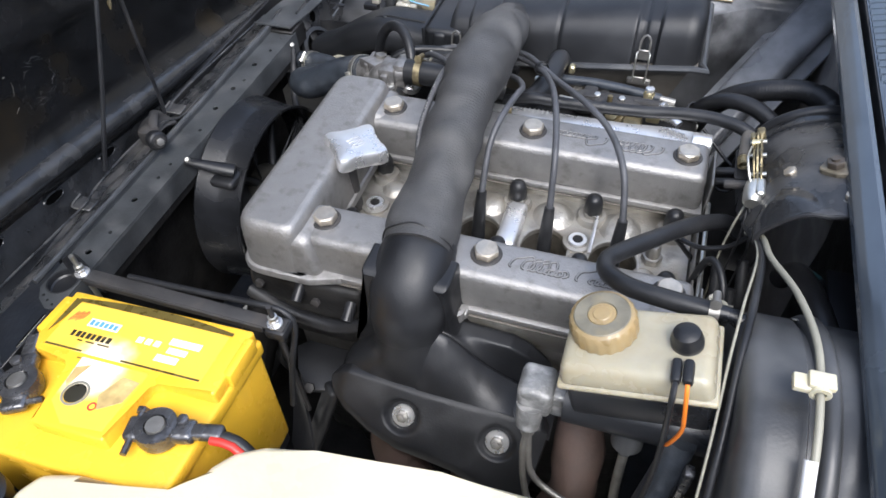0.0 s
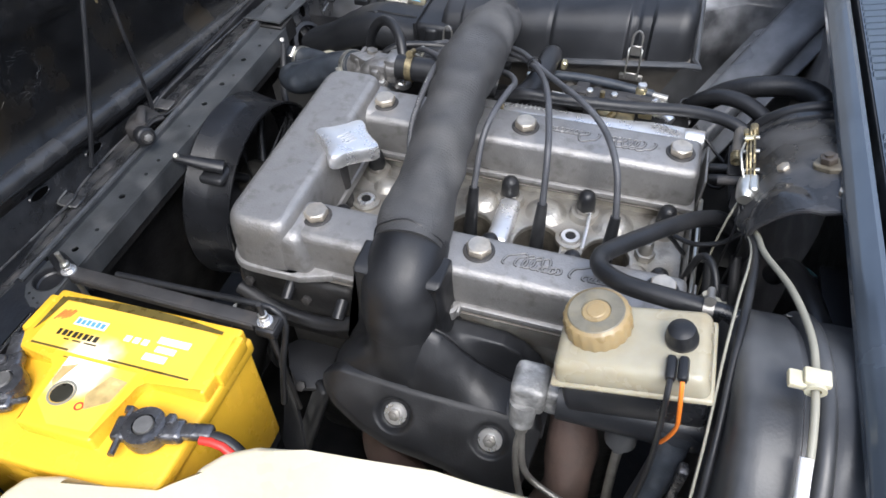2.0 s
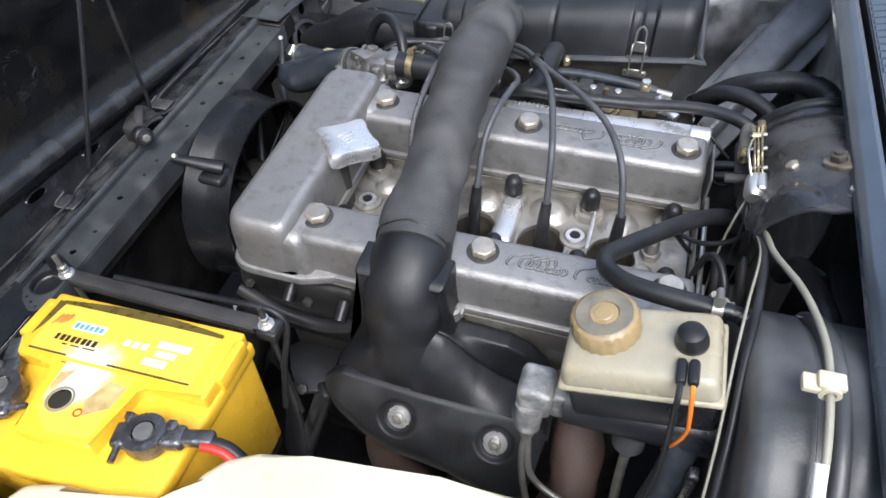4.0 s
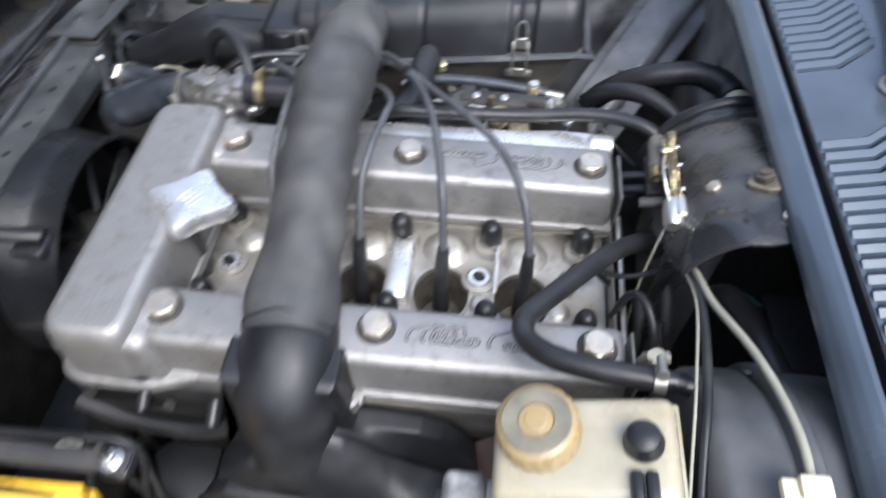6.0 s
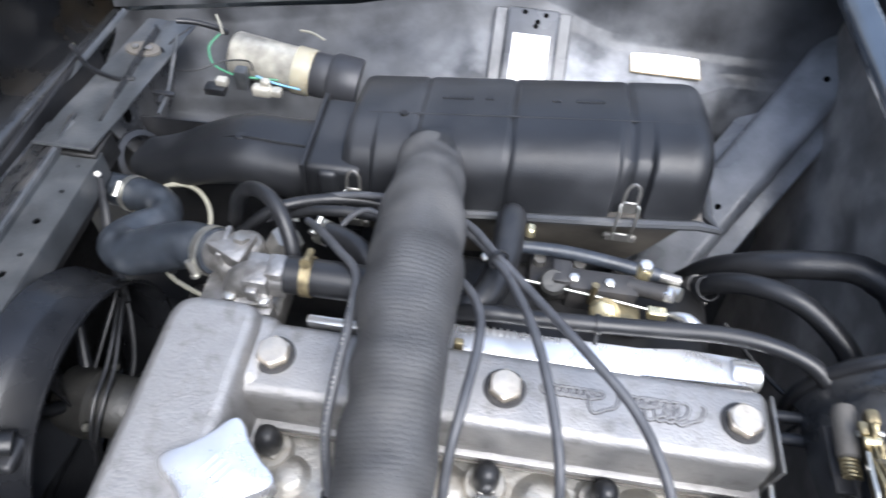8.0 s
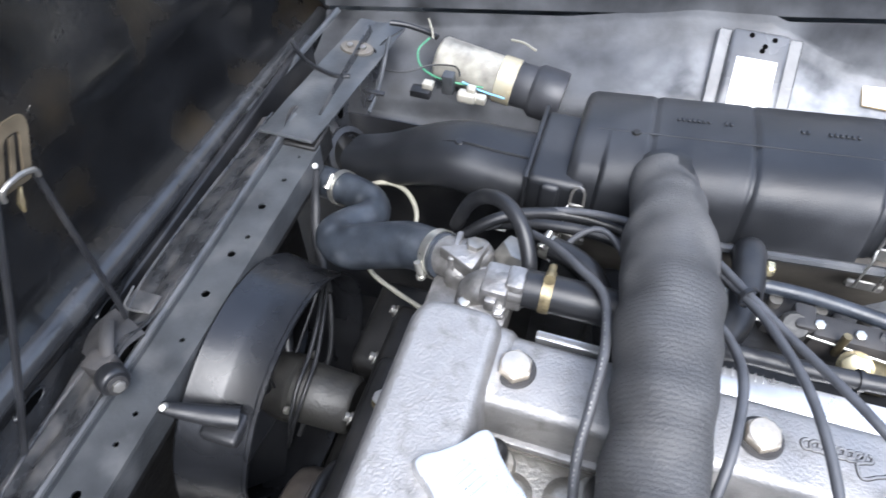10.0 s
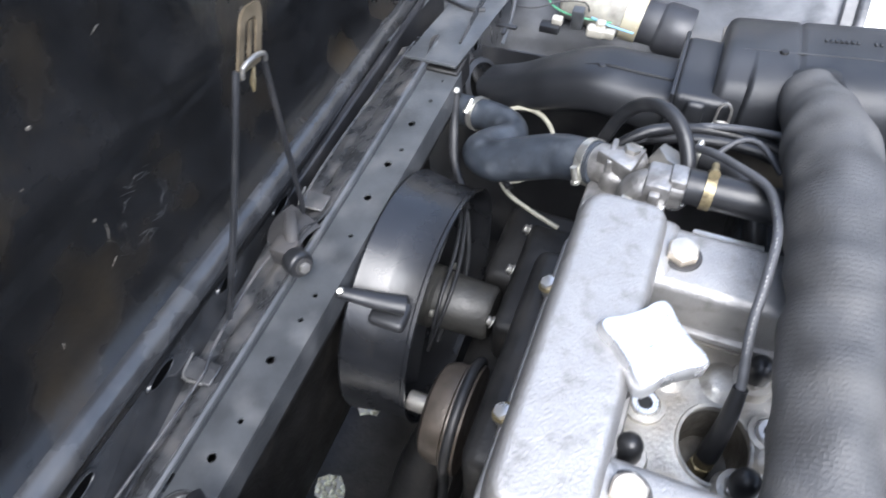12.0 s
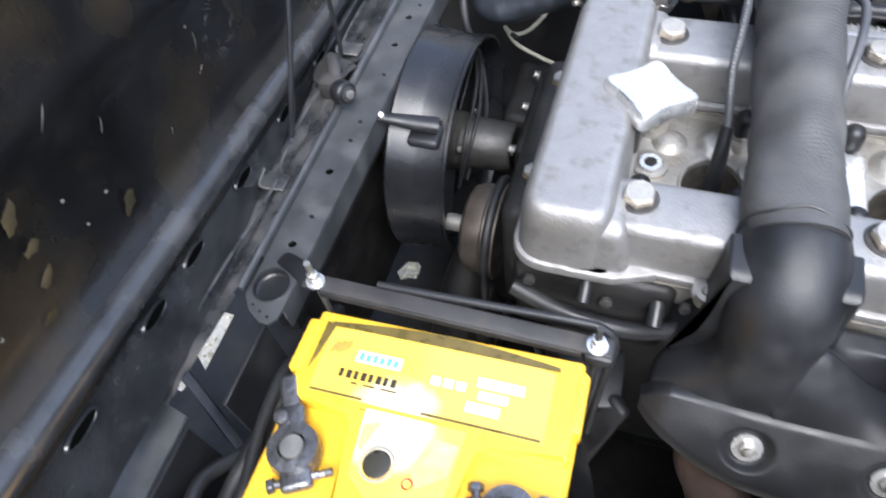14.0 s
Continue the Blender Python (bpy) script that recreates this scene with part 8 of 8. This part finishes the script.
# ---------- radiator and fan ----------
rad = thing("radiator", "black radiator behind the slam rail", "radiator", (-0.38, 0.18, 0.33))
part("core", rbox((-0.380, -0.09, 0.40), (-0.350, 0.47, 0.69), 0.004, 2), "void", rad)
part("top_tank", rbox((-0.388, -0.095, 0.672), (-0.335, 0.475, 0.699), 0.008, 3), "dark", rad)
part("hose_neck", tube([(-0.345, 0.492, 0.682), (-0.318, 0.486, 0.689), (-0.29, 0.477, 0.695)], 0.0195, 20, 0.01), "bluerubber", rad)
fan = thing("cooling_fan", "black cowled electric cooling fan with grey motor", "cooling fan", (-0.27, 0.222, 0.40))
FQ = toward((-0.301, 0.236, 0.603), (1, 0, 0))
part("cowl", lathe([(0.146, 0.0), (0.1530, 0.0), (0.1545, 0.003), (0.1537, 0.006), (0.1485, 0.036), (0.1475, 0.039), (0.1475, 0.071), (0.1492, 0.073), (0.1492, 0.077), (0.1455, 0.077), (0.1435, 0.07), (0.144, 0.040), (0.148, 0.0)], 96, FQ), "cowl", fan, "wide black fan cowl ring")
part("motor", lathe([(0, 0.02), (0.038, 0.02), (0.040, 0.024), (0.040, 0.056), (0.036, 0.060), (0.034, 0.125), (0.030, 0.130), (0, 0.130)], 36, toward((-0.302, 0.240, 0.606), (1, 0, 0))), "motor", fan, "dull grey electric motor")
for k in range(4):
    a = radians(35 + 90 * k)
    part("spoke", tube([(-0.268, 0.240 + 0.036 * math.cos(a), 0.606 + 0.036 * math.sin(a)), (-0.285, 0.236 + 0.09 * math.cos(a), 0.604 + 0.09 * math.sin(a)), (-0.295, 0.236 + 0.142 * math.cos(a), 0.604 + 0.142 * math.sin(a))], [0.008, 0.006, 0.006], 10, 0.01), "plastic", fan)
for k in range(5):
    a = 72 * k + 15
    part("blade", moved(sheet(lambda u, v: Vector((0.03 + 0.100 * u, (-0.022 + 0.044 * v) * (0.8 + 0.5 * u), (v - 0.5) * 0.030)), 6, 4, 0.002), FQ @ Matrix.Translation((0, 0, 0.03)) @ pose(0, 0, 0, 0, 0, a)), "plastic", fan)
part("bracket", join(tube([(-0.302, 0.128, 0.750), (-0.284, 0.132, 0.746), (-0.262, 0.138, 0.739), (-0.238, 0.146, 0.731)], [0.0062, 0.0080, 0.0100, 0.0115], 18, 0.004, squash=0.8), rbox((-0.272, 0.122, 0.7110), (-0.232, 0.170, 0.7250), 0.006, 3)), "shroud", fan, "black moulded cowl bracket")
part("bracket_bolt", join(lathe([(0, -0.004), (0.0040, -0.004), (0.0040, 0.003), (0.0026, 0.005), (0, 0.005)], 14, toward((-0.298, 0.128, 0.7535), (0.2, -0.5, 0.8)))), "zinc", fan)
for k in range(3):
    a = radians(30 + 120 * k)
    bolt(fan, (-0.240, 0.240 + 0.042 * math.cos(a), 0.606 + 0.042 * math.sin(a)), (1, 0, 0.2), 0.0048, 0.005)
part("stay", tube([(-0.302, 0.462, 0.735), (-0.298, 0.44, 0.70), (-0.285, 0.405, 0.672), (-0.262, 0.372, 0.660), (-0.245, 0.345, 0.655)], [0.005, 0.006, 0.006, 0.006, 0.005], 10, 0.008, squash=0.6), "shroud", fan, "black bent stay")
part("stay_bolt", hexnut(0.0042, 0.004, toward((-0.302, 0.462, 0.740), (0.5, -0.5, 0.6))), "steel", fan)
hose("motor_wire", "black wire hanging over the fan cowl", [(-0.255, 0.362, 0.662), (-0.238, 0.330, 0.640), (-0.224, 0.285, 0.615), (-0.226, 0.24, 0.60), (-0.232, 0.20, 0.57)], 0.0030, "rubber", 8, category="wire")
for k in range(2):
    hose("motor_wire", "black wire hanging over the fan motor", [(-0.252 + 0.006 * k, 0.345, 0.664), (-0.240 + 0.006 * k, 0.305, 0.661), (-0.234 + 0.009 * k, 0.262, 0.6505), (-0.232 + 0.010 * k, 0.226, 0.6460), (-0.232 + 0.006 * k, 0.199, 0.622), (-0.238, 0.190 - 0.006 * k, 0.57)], 0.0026, "rubber", 8, category="wire")
hose("cream_wire", "cream wire looping beside the radiator hose", [(-0.240, 0.472, 0.690), (-0.238, 0.476, 0.712), (-0.216, 0.480, 0.720), (-0.190, 0.474, 0.720), (-0.168, 0.450, 0.714), (-0.168, 0.425, 0.694), (-0.190, 0.405, 0.672), (-0.212, 0.400, 0.665), (-0.228, 0.410, 0.668)], 0.0030, "ivory", 8, category="wire")
hose("cream_wire", "cream wire looping beside the radiator hose", [(-0.228, 0.410, 0.668), (-0.205, 0.385, 0.662), (-0.170, 0.372, 0.655), (-0.13, 0.36, 0.65)], 0.0030, "ivory", 8, category="wire")
solo("wire_tape", tube([(-0.214, 0.398, 0.664), (-0.204, 0.390, 0.664)], 0.0055, 10, 0.005), "rubber", "black tape joining the cream wires", "tape")
case = thing("timing_case", "oily black timing case beside the fan", "timing case", (-0.15, 0.25, 0.42))
part("upper_cover", rbox((-0.205, 0.29, 0.50), (-0.10, 0.42, 0.61), 0.015, 3), "void", case)
part("lower_cover", rbox((-0.20, 0.10, 0.42), (-0.11, 0.30, 0.55), 0.02, 3), "void", case)
part("flange", rbox((-0.165, 0.205, 0.560), (-0.090, 0.370, 0.640), 0.010, 3), "void", case)
for y, z in ((0.215, 0.63), (0.29, 0.635), (0.36, 0.63)):
    bolt(case, (-0.166, y, z), (-0.9, 0, 0.4), 0.006, 0.006, 0.008, "steel")
